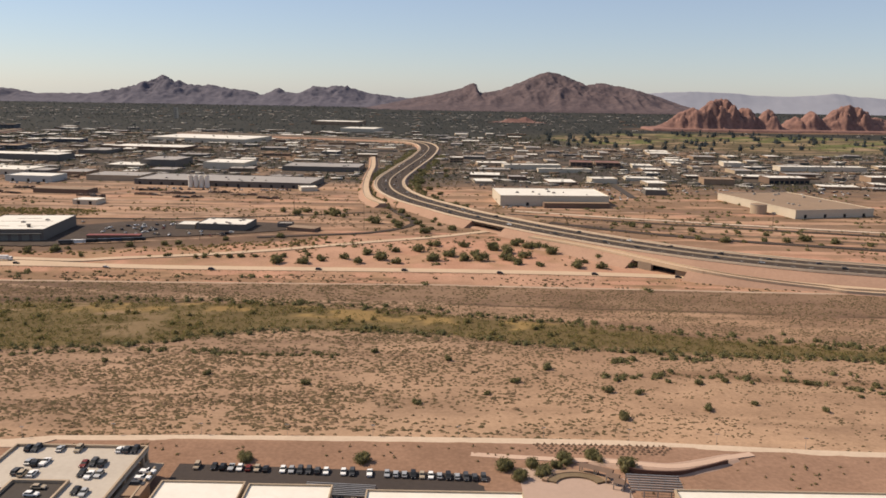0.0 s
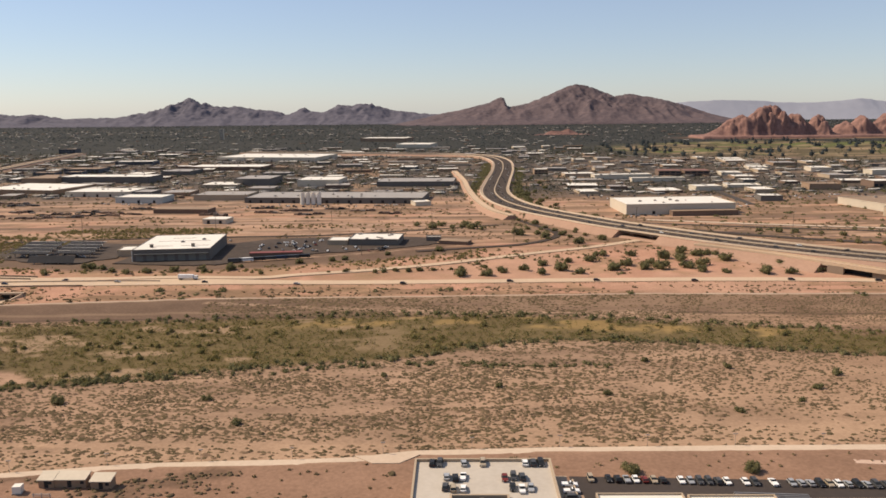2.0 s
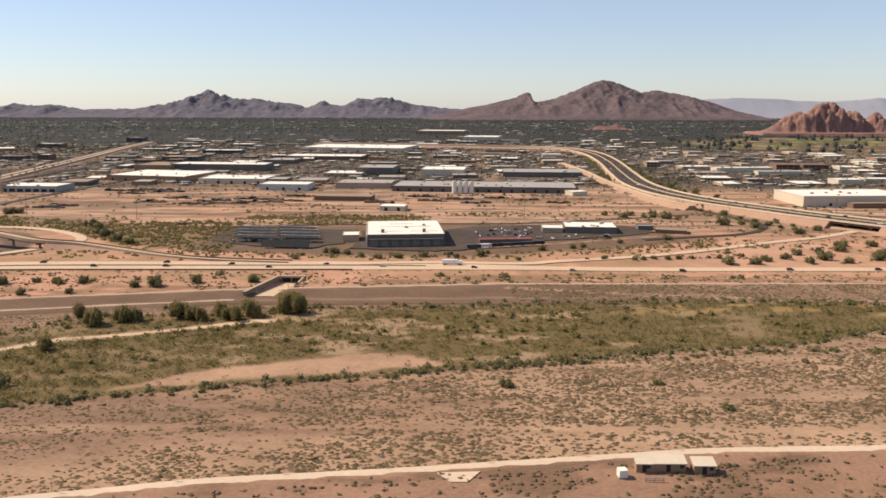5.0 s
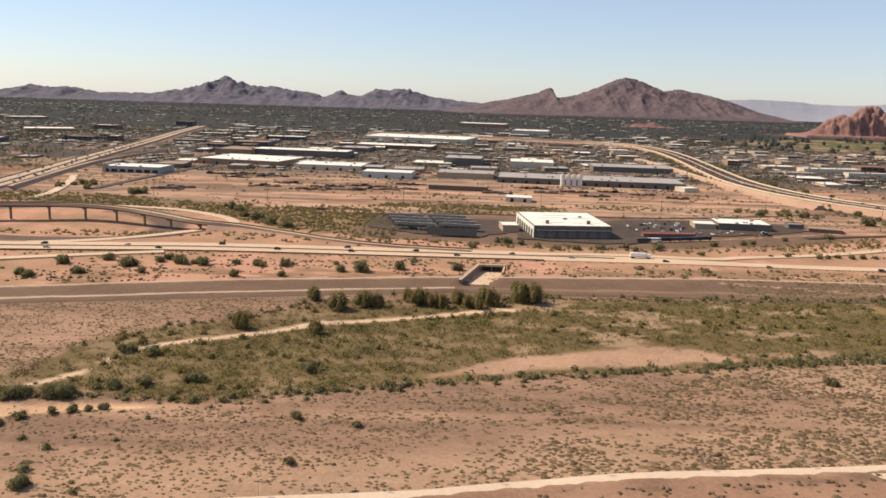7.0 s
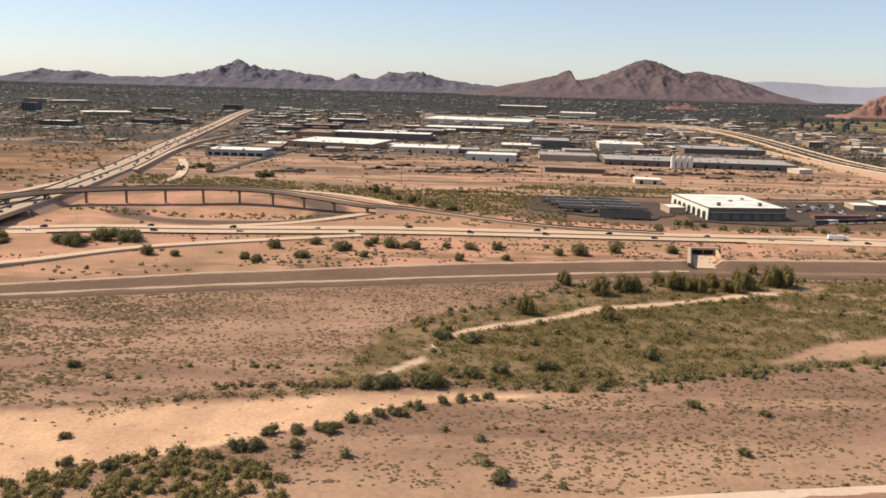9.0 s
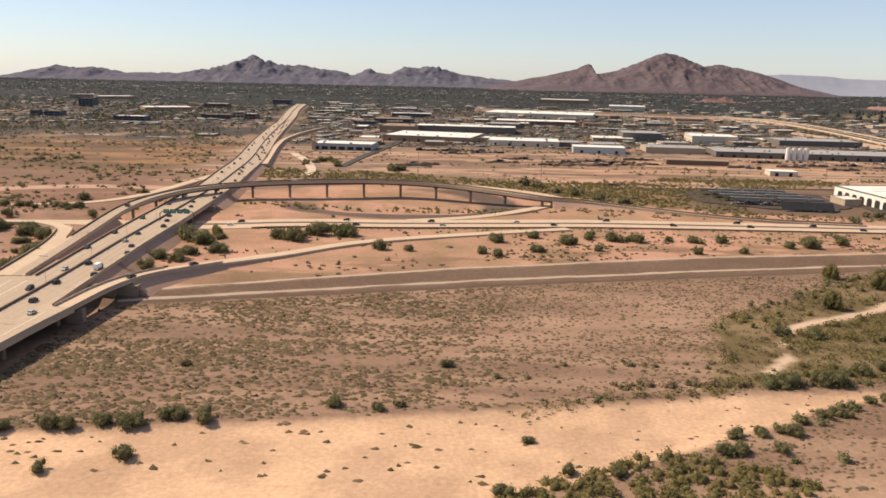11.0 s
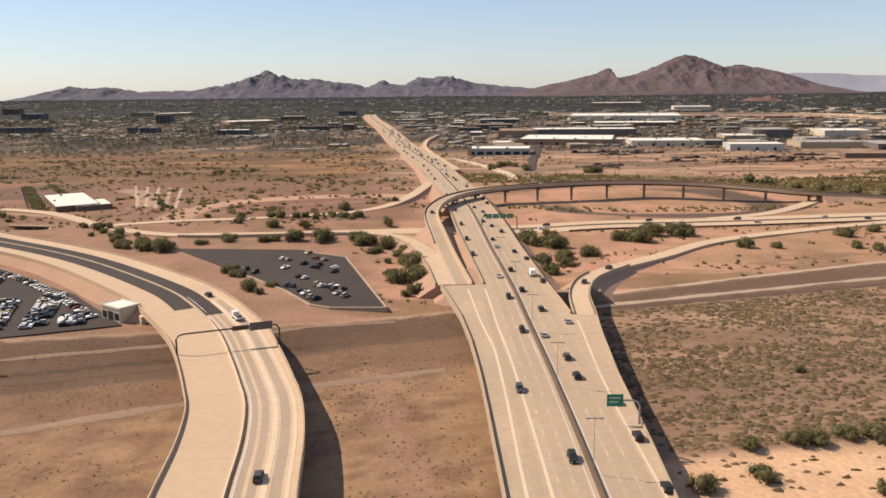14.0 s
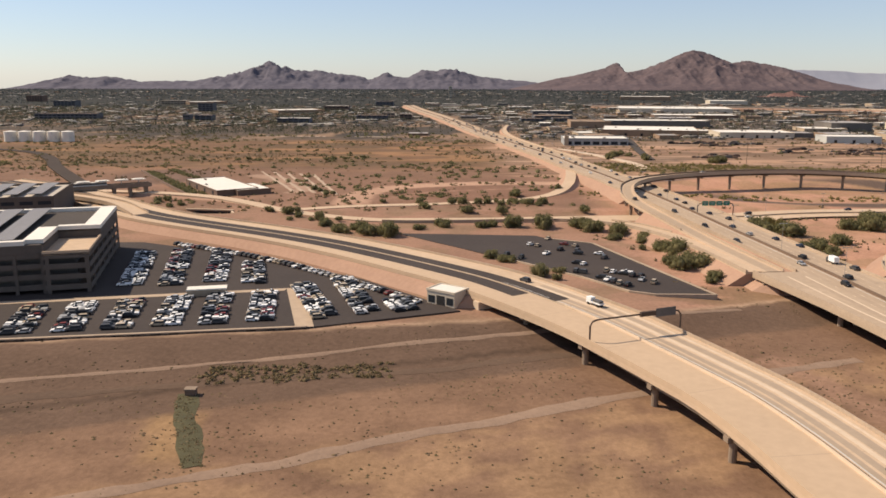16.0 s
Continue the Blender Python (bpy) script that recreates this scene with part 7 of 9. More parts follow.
# west side
building("flat_station", -712, 378, 44, 17, 2.5, -57, M_WALLB, M_ROOFW, "low building with wide white flat roof", units=2, parapet=0.2, doors=4)
hw = smooth([(-770, 443, 0), (-745, 400, 0), (-719, 355, 0)], 4)
hw[:, 2] = ground_z(hw[:, 0], hw[:, 1])
tagged(ob_of("yard_wall", Solid().sweep(hw, [(-0.2, -0.5), (0.2, -0.5), (0.2, 1.2), (-0.2, 1.2)]), M_WALLB), "dark brown yard wall beside the flat station", "wall", kind="structure")
hg = np.random.RandomState(91)
for (ax, ay), (bx, by), wide, m in (((-766.5, 443), (-716, 360), 3.2, 260), ((-758, 452), (-726, 404), 1.8, 130)):
    u = hg.rand(m)
    Q = np.c_[ax + (bx - ax) * u + hg.uniform(-wide, wide, m), ay + (by - ay) * u]
    foliage("yard_hedge", on_ground(Q), hg.uniform(0.7, 1.2, m), hg.uniform(0.8, 1.5, m), 16, M_LEAF, "dark green hedge strip beside the flat station", "hedge", 92, 0.4)
for k in range(5):
    drape("service_lane", [(-709 + 7 * k, 444 - 3 * k), (-694 + 6 * k, 407 - 3 * k), (-680 + 5 * k, 372 - 3 * k)], 0.8, M_PALEDIRT, "pale service lane beside the flat station", seed=60 + k)
plant(BUSHES, [(-662, 363.5), (-669, 371.7), (-666, 367), (-672, 377), (-664, 358), (-668.4, 315.3), (-661, 299), (-717, 327.3), (-714, 331), (-651.5, 299), (-680, 500), (-668, 507), (-674, 503), (-674.5, 535), (-729, 500), (-755, 499.4), (-713, 574), (-698, 554), (-735, 553), (-684, 498), (-664, 509)], "bushes round the flat station", (1.0, 1.8))
building("flat_station", -699, 369, 20, 14, 2.2, -57, M_WALLB, M_ROOFW, "white roofed wing of the low building", parapet=0.2)
st = thing("train_platform", -750, 352, 1.4, 31, "raised people mover track and platform on columns", "platform")
part("deck", Solid().box(-60, -2.2, 3.6, 17, 2.2, 4.7).box(-60, -2.2, 4.7, 17, -1.9, 5.2).box(-60, 1.9, 4.7, 17, 2.2, 5.2), M_PIER, st)
for k in (-8, -1, 6, 12.5):
    part("canopy", Solid().box(k - 2.4, -1.8, 6.6, k + 2.4, 1.8, 6.8).box(k - 1.6, -1.2, 6.8, k + 1.6, 1.2, 6.95), M_ROOFW, st)
    part("canopy_post", Solid().box(k - 0.15, -0.15, 4.7, k + 0.15, 0.15, 6.6), M_STEEL, st)
for k in (-48, -36, -24, -12, -4, 3, 9, 15):
    part("column", Solid().box(k - 0.6, -1.7, -0.6, k + 0.6, 1.7, 3.6), M_PIER, st)
tr = thing("people_mover", -755.5, 348.6, 6.1, 31, "white driverless train car with a dark window band", "train")
part("body", Solid().box(-7, -0.8, 0.1, 7, 0.8, 0.8).box(-7, -0.8, 1.35, 7, 0.8, 1.7), M_ROOFW, tr)
part("window_band", Solid().box(-6.9, -0.78, 0.8, 6.9, 0.78, 1.35), M_GLASS, tr)
for i in range(5):
    t = thing("fuel_tank", -931 + i * 10.4, 622, 2.2, 0, "white cylindrical fuel storage tank", "tank", "fuel tanks")
    part("body", Solid().cyl(0, 0, -0.4, 7.6, 4.4, n=22), M_ROOFW, t)
    part("roof", Solid().cyl(0, 0, 7.6, 8.2, 4.4, 0.5, n=22), M_ROOFW, t)
    part("stair", Solid().tube([(4.5, 0, 0), (3.2, -3.2, 3.5), (0, -4.6, 7.6)], 0.12, 5), M_STEEL, t)

# large parking garage west of the lot
gar = thing("parking_garage", -694, 209, 1.6, 15, "tall tan concrete parking garage with dark open decks", "parking garage")
LOWH, TOPH = 9.2, 11.2
for k in range(4):
    z = 1.3 + k * 2.3
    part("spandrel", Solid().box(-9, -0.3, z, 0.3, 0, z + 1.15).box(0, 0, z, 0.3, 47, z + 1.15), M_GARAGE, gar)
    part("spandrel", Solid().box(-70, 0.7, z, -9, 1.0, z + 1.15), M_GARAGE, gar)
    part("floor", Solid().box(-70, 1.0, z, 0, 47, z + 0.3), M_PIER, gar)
part("core", Solid().box(-69, 4, 0, -3, 45, LOWH - 0.4), M_WALLG, gar, "black core as interior shade wall")
# paler concrete gives the corner roof and its parapet their sunlit look
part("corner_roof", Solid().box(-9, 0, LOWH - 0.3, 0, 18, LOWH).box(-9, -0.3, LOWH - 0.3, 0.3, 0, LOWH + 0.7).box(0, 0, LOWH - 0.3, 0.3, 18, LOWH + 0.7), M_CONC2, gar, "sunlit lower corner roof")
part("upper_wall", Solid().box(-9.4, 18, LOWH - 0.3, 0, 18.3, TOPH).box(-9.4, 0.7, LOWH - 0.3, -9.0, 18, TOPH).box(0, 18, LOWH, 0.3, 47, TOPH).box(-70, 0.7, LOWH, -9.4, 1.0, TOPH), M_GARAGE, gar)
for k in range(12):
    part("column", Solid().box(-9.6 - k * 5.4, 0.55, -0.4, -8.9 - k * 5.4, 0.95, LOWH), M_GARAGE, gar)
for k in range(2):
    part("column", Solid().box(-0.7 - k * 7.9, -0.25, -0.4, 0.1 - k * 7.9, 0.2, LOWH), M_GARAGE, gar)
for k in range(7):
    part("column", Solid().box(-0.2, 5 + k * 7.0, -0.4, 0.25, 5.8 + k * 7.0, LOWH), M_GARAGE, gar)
part("roof_deck", Solid().box(-70, 1, TOPH - 0.4, -9, 47, TOPH).box(-9, 18, TOPH - 0.4, 0, 47, TOPH), M_ASPH2, gar)
part("roof_rim", Solid().box(-70, 0.6, TOPH, -12.5, 2.4, TOPH + 0.9).box(-13, 2.4, TOPH, -9, 18, TOPH + 0.9).box(-9, 18, TOPH, 0.3, 20, TOPH + 0.9).box(-3.4, 20, TOPH, 0.3, 47.3, TOPH + 0.9).box(-70, 45.6, TOPH, -3.4, 47.3, TOPH + 0.9), M_ROOFW, gar, "bright white roof edge")
for i in range(8):
    x0 = -19.5 - i * 6.6
    part("solar_panel", Solid().add([(x0, 3.5, TOPH + 0.7), (x0 + 4.4, 3.5, TOPH + 0.7), (x0 + 4.4, 44, TOPH + 1.3), (x0, 44, TOPH + 1.3), (x0, 3.5, TOPH + 0.85), (x0 + 4.4, 3.5, TOPH + 0.85), (x0 + 4.4, 44, TOPH + 1.45), (x0, 44, TOPH + 1.45)],
        [(0, 3, 2, 1), (4, 5, 6, 7), (0, 1, 5, 4), (1, 2, 6, 5), (2, 3, 7, 6), (3, 0, 4, 7)]), M_CANOPY, gar)
ps = building("parking_structure", -768, 296, 52, 34, 9.2, 15, M_GARAGE, M_DECK, "second tan parking structure with rooftop solar canopies", parapet=0.7, windows=10, storeys=4)
for k in range(7):
    part("solar_panel", Solid().box(-23 + k * 6.8, -14, 10.6, -18.6 + k * 6.8, 14, 10.8), M_CANOPY, ps)
    part("panel_post", Solid().box(-21 + k * 6.8, -12, 9.5, -20.6 + k * 6.8, -11.6, 10.6).box(-21 + k * 6.8, 11.6, 9.5, -20.6 + k * 6.8, 12, 10.6), M_STEEL, ps)

# towers and offices of the city
for x, y, w, d, h, m, lab in ((-923, 1090, 24, 18, 17, M_OFFICE, "dark blue glass office tower"), (-883, 880, 9, 12, 10, M_OFFICE, "grey concrete city office block"), (-868, 890, 22, 16, 8, M_OFFICE, "dark glass office block"), (-758, 1120, 40, 20, 10, M_WALLB, "long brown office block"),
        (-706, 1290, 34, 20, 11, M_OFFICE, "broad dark glass office block"), (-676, 930, 16, 14, 10, M_WALLW, "cream office tower with banded windows"), (-648, 900, 40, 16, 7, M_OFFICE, "dark banded office block"), (-612, 905, 16, 16, 9, M_WALLB, "red brick office block"),
        (-765, 845, 40, 18, 7, M_OFFICE, "low grey office block"), (-525, 865, 30, 16, 5, M_OFFICE, "dark glass low office block"), (-495, 870, 22, 16, 5.5, M_OFFICE, "dark glass low office block"), (-485, 1015, 60, 24, 7, M_OFFICE, "long low grey hall"),
        (-455, 905, 50, 30, 7, M_OFFICE, "dark low hall with flat roof"), (-1020, 908, 84, 16, 9, M_OFFICE, "long dark terminal building with a pale roof"), (-599, 1778, 9, 9, 24, M_CREAM, "slim pale tower above the city trees"),
        (-1180, 1250, 40, 20, 14, M_OFFICE, "grey mid-rise block among trees"), (-1350, 1500, 36, 20, 16, M_WALLB, "brown mid-rise block among city trees"), (-1050, 1350, 50, 20, 10, M_WALLW, "cream mid-rise block among trees")):
    if not clear_of_roads(np.array([(x - w / 2, y), (x, y), (x + w / 2, y)], float), 6).all():
        x -= 44
    building("office_block", x, y, w * 0.8, d, h * (0.62 if h < 20 else 1), 0, m, M_ROOFT if "dark" in lab else M_ROOFW, lab, "office", "city offices", units=2, windows=max(3, int(w / 6)), storeys=max(2, int(h / 4)))

# larger blocks that stand out across the city
building("hall", -420, 786, 94, 30, 6.1, -5, M_WALLG, M_ROOFW, "long dark industrial hall with a pale roof", group="city blocks", units=3)
building("hall", -263, 750, 34, 40, 6.8, -5, M_WALLG, M_ROOFG, "grey roofed industrial hall among yards", group="city blocks", units=3)
building("hall", -201, 742, 39, 36, 5.7, -5, M_CREAM, M_ROOFW, "cream industrial hall with a white roof", group="city blocks", units=3)
building("hall", -291, 733, 35, 30, 2.6, -5, M_WALLW, M_ROOFW, "low hall with a bright white roof", group="city blocks", units=3)
building("hall", -340, 929, 89, 40, 3.9, -6, M_WALLB, M_ROOFW, "long low hall with a pale roof", group="city blocks", units=3)
building("hall", -378, 872, 32, 36, 3.7, -6, M_WALLG, M_ROOFG, "grey roofed industrial hall among yards", group="city blocks", units=3)
building("hall", -481, 788, 36, 44, 5.5, -5, M_WALLT, M_ROOFT, "tan roofed industrial hall", group="city blocks", units=3)
building("hall", 171, 689, 28, 16, 2.4, -5, M_CREAM, M_ROOFW, "white roofed shop block", group="city blocks", units=3)
building("hall", 199, 804, 20, 22, 2.8, -6, M_CREAM, M_ROOFW, "white roofed shop block", group="city blocks", units=3)
building("hall", 160, 601, 16, 16, 3.8, -4, M_WALLG, M_ROOFW, "grey block with a white roof edge", group="city blocks", units=3)
building("hall", 231, 672, 25, 20, 4.7, -5, M_WALLT, M_ROOFT, "tan industrial block with a flat roof", group="city blocks", units=3)
building("hall", 302, 838, 20, 24, 4.1, -7, M_CREAM, M_ROOFW, "white roofed shop block", group="city blocks", units=3)
building("apartment_block", 138, 806, 22, 26, 5.1, -6, M_WALLB, M_ROCKR, "terracotta roofed apartment block", group="city blocks", windows=4, storeys=2)
building("apartment_block", 164, 803, 24, 26, 5.1, -6, M_WALLB, M_ROCKR, "terracotta roofed apartment block", group="city blocks", windows=4, storeys=2)
building("hall", 265, 1001, 28, 30, 2.1, -8, M_WALLW, M_ROOFW, "long low white shed", group="city blocks", units=3)
building("hall", 249, 867, 20, 24, 3.0, -7, M_CREAM, M_ROOFW, "white roofed shop block", group="city blocks", units=3)
building("hall", -217, 1631, 95, 60, 6.8, -12, M_WALLT, M_ROOFW, "long pale hall among trees", group="city blocks", units=3)
building("hall", -144, 1382, 59, 60, 5.8, -11, M_CREAM, M_ROOFW, "long pale hall among trees", group="city blocks", units=3)
building("hall", -799, 1037, 58, 40, 4.3, 30, M_WALLT, M_ROOFW, "long pale hall among trees", group="city blocks", units=3)
building("hall", -1009, 1364, 65, 40, 3.8, 40, M_WALLT, M_ROOFW, "long pale hall among trees", group="city blocks", units=3)

# other halls and sheds, set out in rows along the streets
taken = [(o.location.x, o.location.y) for o in scene.objects if o.type == "EMPTY"]
lot = random.Random(8)
made = 0
while made < 190:
    x, y = lot.uniform(-640, 560), lot.uniform(640, 1350)
    w, d = lot.uniform(9, 15) + 22 * lot.random() ** 2.2, lot.uniform(9, 26)
    if any(abs(x - a) < 30 and abs(y - b) < 23 for a, b in taken) or not clear_of_roads(np.array([(x, y), (x - w / 2, y), (x + w / 2, y)], float), 10).all() or np.hypot((x - 470) / 360, (y - 1240) / 260) < 1:
        continue
    taken.append((x, y))
    made += 1
    roof, lab = lot.choice(((M_ROOFW, "white roofed"), (M_ROOFW, "white roofed"), (M_ROOFW, "white roofed"), (M_ROOFW, "white roofed"), (M_ROOFG, "grey metal roofed"), (M_ROOFT, "tan roofed"), (M_ROOFG, "grey roofed")))
    building("warehouse", x, y, w, d, lot.uniform(1.6, 3.2), lot.choice((-4, 0, 4)), lot.choice((M_WALLT, M_WALLG, M_WALLW, M_WALLB)), roof, lab + " low industrial building among trees", "warehouse", "industrial buildings", units=lot.choice((0, 1, 2)), parapet=0.2)


def far_houses(name, n, roof, label, seed, size=1.0, wall=M_WALLT, deep=0.1, category="houses"):
    """Small houses of the far city, walls and roofs in one mesh."""
    g = np.random.RandomState(seed)
    Q = np.r_[scatter(n // 2, -1300, 1000, 640, 1250, g), scatter(int(n * deep), -2400, 1600, 1250, 2600, g)]
    ok = clear_of_roads(Q, 6) & ~((Q[:, 1] < 780) & (Q[:, 0] < -560)) & ~(np.hypot((Q[:, 0] - 470) / 360, (Q[:, 1] - 1240) / 260) < 1) & ~(np.hypot((Q[:, 0] - 660) / 300, (Q[:, 1] - 1640) / 120) < 1)
    near_b = np.array(taken)
    ok &= (np.abs(Q[:, None, 0] - near_b[None, :, 0]) + np.abs(Q[:, None, 1] - near_b[None, :, 1])).min(1) > 24 * size
    Q = Q[ok]
    far = 1 + 0.3 * step01(1300, 2600, Q[:, 1])
    far = far * size
    w, d, h = g.uniform(5, 13, len(Q)) * far, g.uniform(3.5, 7, len(Q)) * far, g.uniform(1.4, 2.1, len(Q)) * far
    z = ground_z(Q[:, 0], Q[:, 1]) - 0.2
    sx, sy = np.array([-1, 1, 1, -1, -1, 1, 1, -1]) / 2, np.array([-1, -1, 1, 1, -1, -1, 1, 1]) / 2
    top = np.array([0, 0, 0, 0, 1, 1, 1, 1])
    V = np.stack([Q[:, :1] + w[:, None] * sx, Q[:, 1:] + d[:, None] * sy, z[:, None] + h[:, None] * top], -1)
    R = np.stack([Q[:, 0, None] + w[:, None] * np.array([-0.55, 0.55, 0.55, -0.55, -0.45, 0.45]), Q[:, 1, None] + d[:, None] * np.array([-0.6, -0.6, 0.6, 0.6, 0, 0]), z[:, None] + h[:, None] * np.array([1, 1, 1, 1, 1.12, 1.12])], -1)
    k = np.arange(len(Q))[:, None, None] * 8
    F = (k + np.array([(0, 1, 5, 4), (1, 2, 6, 5), (2, 3, 7, 6), (3, 0, 4, 7), (4, 5, 6, 7)])).reshape(-1, 4)
    k2 = len(Q) * 8 + np.arange(len(Q))[:, None, None] * 6
    F4 = (k2 + np.array([(0, 1, 5, 4), (2, 3, 4, 5), (3, 2, 1, 0)])).reshape(-1, 4)
    F3 = (k2 + np.array([(1, 2, 5), (3, 0, 4)])).reshape(-1, 3)
    me = mesh_np(name, np.r_[V.reshape(-1, 3), R.reshape(-1, 3)], [F, F4, F3])
    me.materials.append(wall), me.materials.append(roof)
    me.polygons.foreach_set("material_index", np.r_[np.zeros(len(F), np.int32), np.ones(len(F4) + len(F3), np.int32)])
    return tagged(ob_of(name, me, roof), label, category, kind="stuff")


far_houses("city_houses", 1500, M_ROOFW, "small pale roofed houses across the city", 51, 0.85, M_WALLG, 0.3)
far_houses("city_houses", 1900, M_ROOFT, "small tan roofed houses across the city", 52, 0.85, M_WALLB, 0.06)
far_houses("city_houses", 2600, M_ROOFG, "small grey roofed houses across the city", 53, 0.85, M_WALLG, 0.1)
far_houses("city_houses", 1500, M_ROOFW, "small white roofed sheds and shops across the city", 56, 0.6, M_WALLG, 0.3)
far_houses("yard_clutter", 3600, M_ROOFW, "pale trailers and containers in city yards", 54, 0.32, M_WALLW, 0.0, "trailers")
far_houses("yard_clutter", 5200, M_WALLG, "dark parked vehicles and containers in city yards", 55, 0.36, M_DARK, 0.0, "vehicles")


# ---- vehicles ----
def car_master(i, kind):
    """A parked or driving car, about 2.6 long: body, glass cabin, roof, four wheels, lamps."""
    names = ("white", "silver", "black", "dark grey", "red", "blue", "tan")
    c = thing("car", 0, -300 - i * 4, 0, 0, names[i % 7] + (" pickup truck" if kind == 2 else " van" if kind == 1 else " saloon car") + " on asphalt", "car")
    paint = M_CARS[i % 7]
    h = (0.0, 0.18, 0.1)[kind]
    L, W = (2.55, 2.75, 3.0)[kind] / 2, 0.53
    s = Solid()
    prof = ((-L, 0.22), (-L, 0.5 + h * 0.5), (-L + 0.12, 0.56 + h * 0.5), (L - 0.75, 0.56 + h * 0.5), (L - 0.1, 0.47 + h * 0.5), (L, 0.38), (L, 0.2))
    n = len(prof)
    s.add([(x, y, z) for y in (-W, W) for x, z in prof], [tuple(range(n)), tuple(range(2 * n - 1, n - 1, -1))] + [(k, n + k, n + (k + 1) % n, (k + 1) % n) for k in range(n)])
    part("body", s, paint, c)
    a, b = ((-L + 0.15, L - 0.85), (-L + 0.05, L - 0.7), (-0.25, L - 0.95))[kind]
    z0, z1 = 0.56 + h * 0.5, 0.80 + h
    part("cabin_glass", Solid().add([(a, -0.5, z0), (b + 0.1, -0.5, z0), (b + 0.1, 0.5, z0), (a, 0.5, z0), (a + 0.22, -0.42, z1), (b - 0.3, -0.42, z1), (b - 0.3, 0.42, z1), (a + 0.22, 0.42, z1)], [(4, 5, 6, 7), (0, 1, 5, 4), (1, 2, 6, 5), (2, 3, 7, 6), (3, 0, 4, 7)]), M_GLASS, c)
    part("roof", Solid().box(a + 0.24, -0.42, z1, b - 0.32, 0.42, z1 + 0.04), paint, c)
    for y in (-0.36, 0.36):
        part("headlight", Solid().box(L - 0.04, y - 0.11, 0.30, L + 0.02, y + 0.11, 0.42), M_LINE, c)
        part("tail_light", Solid().box(-L - 0.02, y - 0.1, 0.38, -L + 0.04, y + 0.1, 0.5), M_CARS[4], c)
    for x in (-L + 0.45, L - 0.5):
        for y in (-0.5, 0.5):
            w = Solid()
            w.add([(x + 0.2 * math.cos(k * math.pi / 4), y + dy, 0.2 + 0.2 * math.sin(k * math.pi / 4)) for dy in (-0.08, 0.08) for k in range(8)], [tuple(range(8)), tuple(range(15, 7, -1))] + [(k, (k + 1) % 8, 8 + (k + 1) % 8, 8 + k) for k in range(8)])
            part("wheel", w, M_RUBBER, c)
    return c


CARS = [car_master(i, k) for i, k in enumerate((0, 0, 1, 1, 0, 0, 0, 2, 2, 0, 1, 2, 0, 1))]
driver = random.Random(21)


JOINED = []


def put_car(x, y, z, deg, group, dark=False, joined=False):
    pick = driver.choice((0, 0, 0, 1, 1, 2, 2, 3, 3, 4, 6, 7, 8, 9, 10, 7, 13)) if not dark else driver.choice((2, 3, 9, 10, 5, 1, 0))
    if joined:
        JOINED.append((pick, pose(x, y, z, 0, 0, deg)))
        return None
    return tagged(copy_thing(CARS[pick], pose(x, y, z, 0, 0, deg)), group=group)


def drive(line, spots, group, reverse=False, joined=False):
    """Cars on a road: spots of (distance along, offset to the right)."""
    dist = np.r_[0, np.cumsum(np.linalg.norm(np.diff(line[:, :2], axis=0), axis=1))]
    for a, off in spots:
        p, q = (np.array([np.interp(v, dist, line[:, k]) for k in range(3)]) for v in (a, a + 1.0))
        d = (q - p)[:2] / np.linalg.norm((q - p)[:2])
        put_car(p[0] + d[1] * off, p[1] - d[0] * off, p[2] + 0.01, math.degrees(math.atan2(d[1], d[0])) + (180 if reverse else 0), group, True, joined)


near_main = cut(MAIN, 100, 900)
drive(near_main, [(a + driver.uniform(-3, 3), driver.choice((1.8, 3.9, 6.0, 8.0))) for a in range(22, 330, 11)], "cars on the motorway")
drive(near_main, [(a + driver.uniform(-5, 5), driver.choice((2.0, 4.0, 6.0))) for a in range(330, 780, 12)], "cars on the motorway", joined=True)
drive(near_main, [(a + driver.uniform(-8, 8), -driver.choice((1.9, 4.0, 6.1))) for a in range(24, 780, 26)], "cars on the motorway", True)
exp_mid = cut(EXP, -520, 180, 0)
drive(exp_mid, [(a + driver.uniform(-8, 8), driver.choice((2.0, 4.0))) for a in range(10, 680, 41)], "cars on the expressway")
drive(cut(EXP, -520, -200, 0), [(a + driver.uniform(-8, 8), -driver.choice((2.0, 4.0, 6.0))) for a in range(10, 310, 38)], "cars on the expressway", True)
east_mid = cut(EAST, 300, 1000)
drive(east_mid, [(a + driver.uniform(-6, 6), driver.choice((3.0, 5.1, 7.2))) for a in range(10, 800, 24)], "cars on the eastern freeway", joined=True)
drive(east_mid, [(a + driver.uniform(-6, 6), -driver.choice((3.0, 5.1, 7.2))) for a in range(15, 800, 28)], "cars on the eastern freeway", True, True)
drive(FLY, [(95, 0.2), (190, -0.3)], "cars on the flyover ramp")
drive(LOWR, [(8, 0.3), (30, -0.2)], "cars on the slip road", True)
drive(cut(WEST, 100, 260), [(21, 3.6), (112, 5.2)], "cars on the ramp bridge")


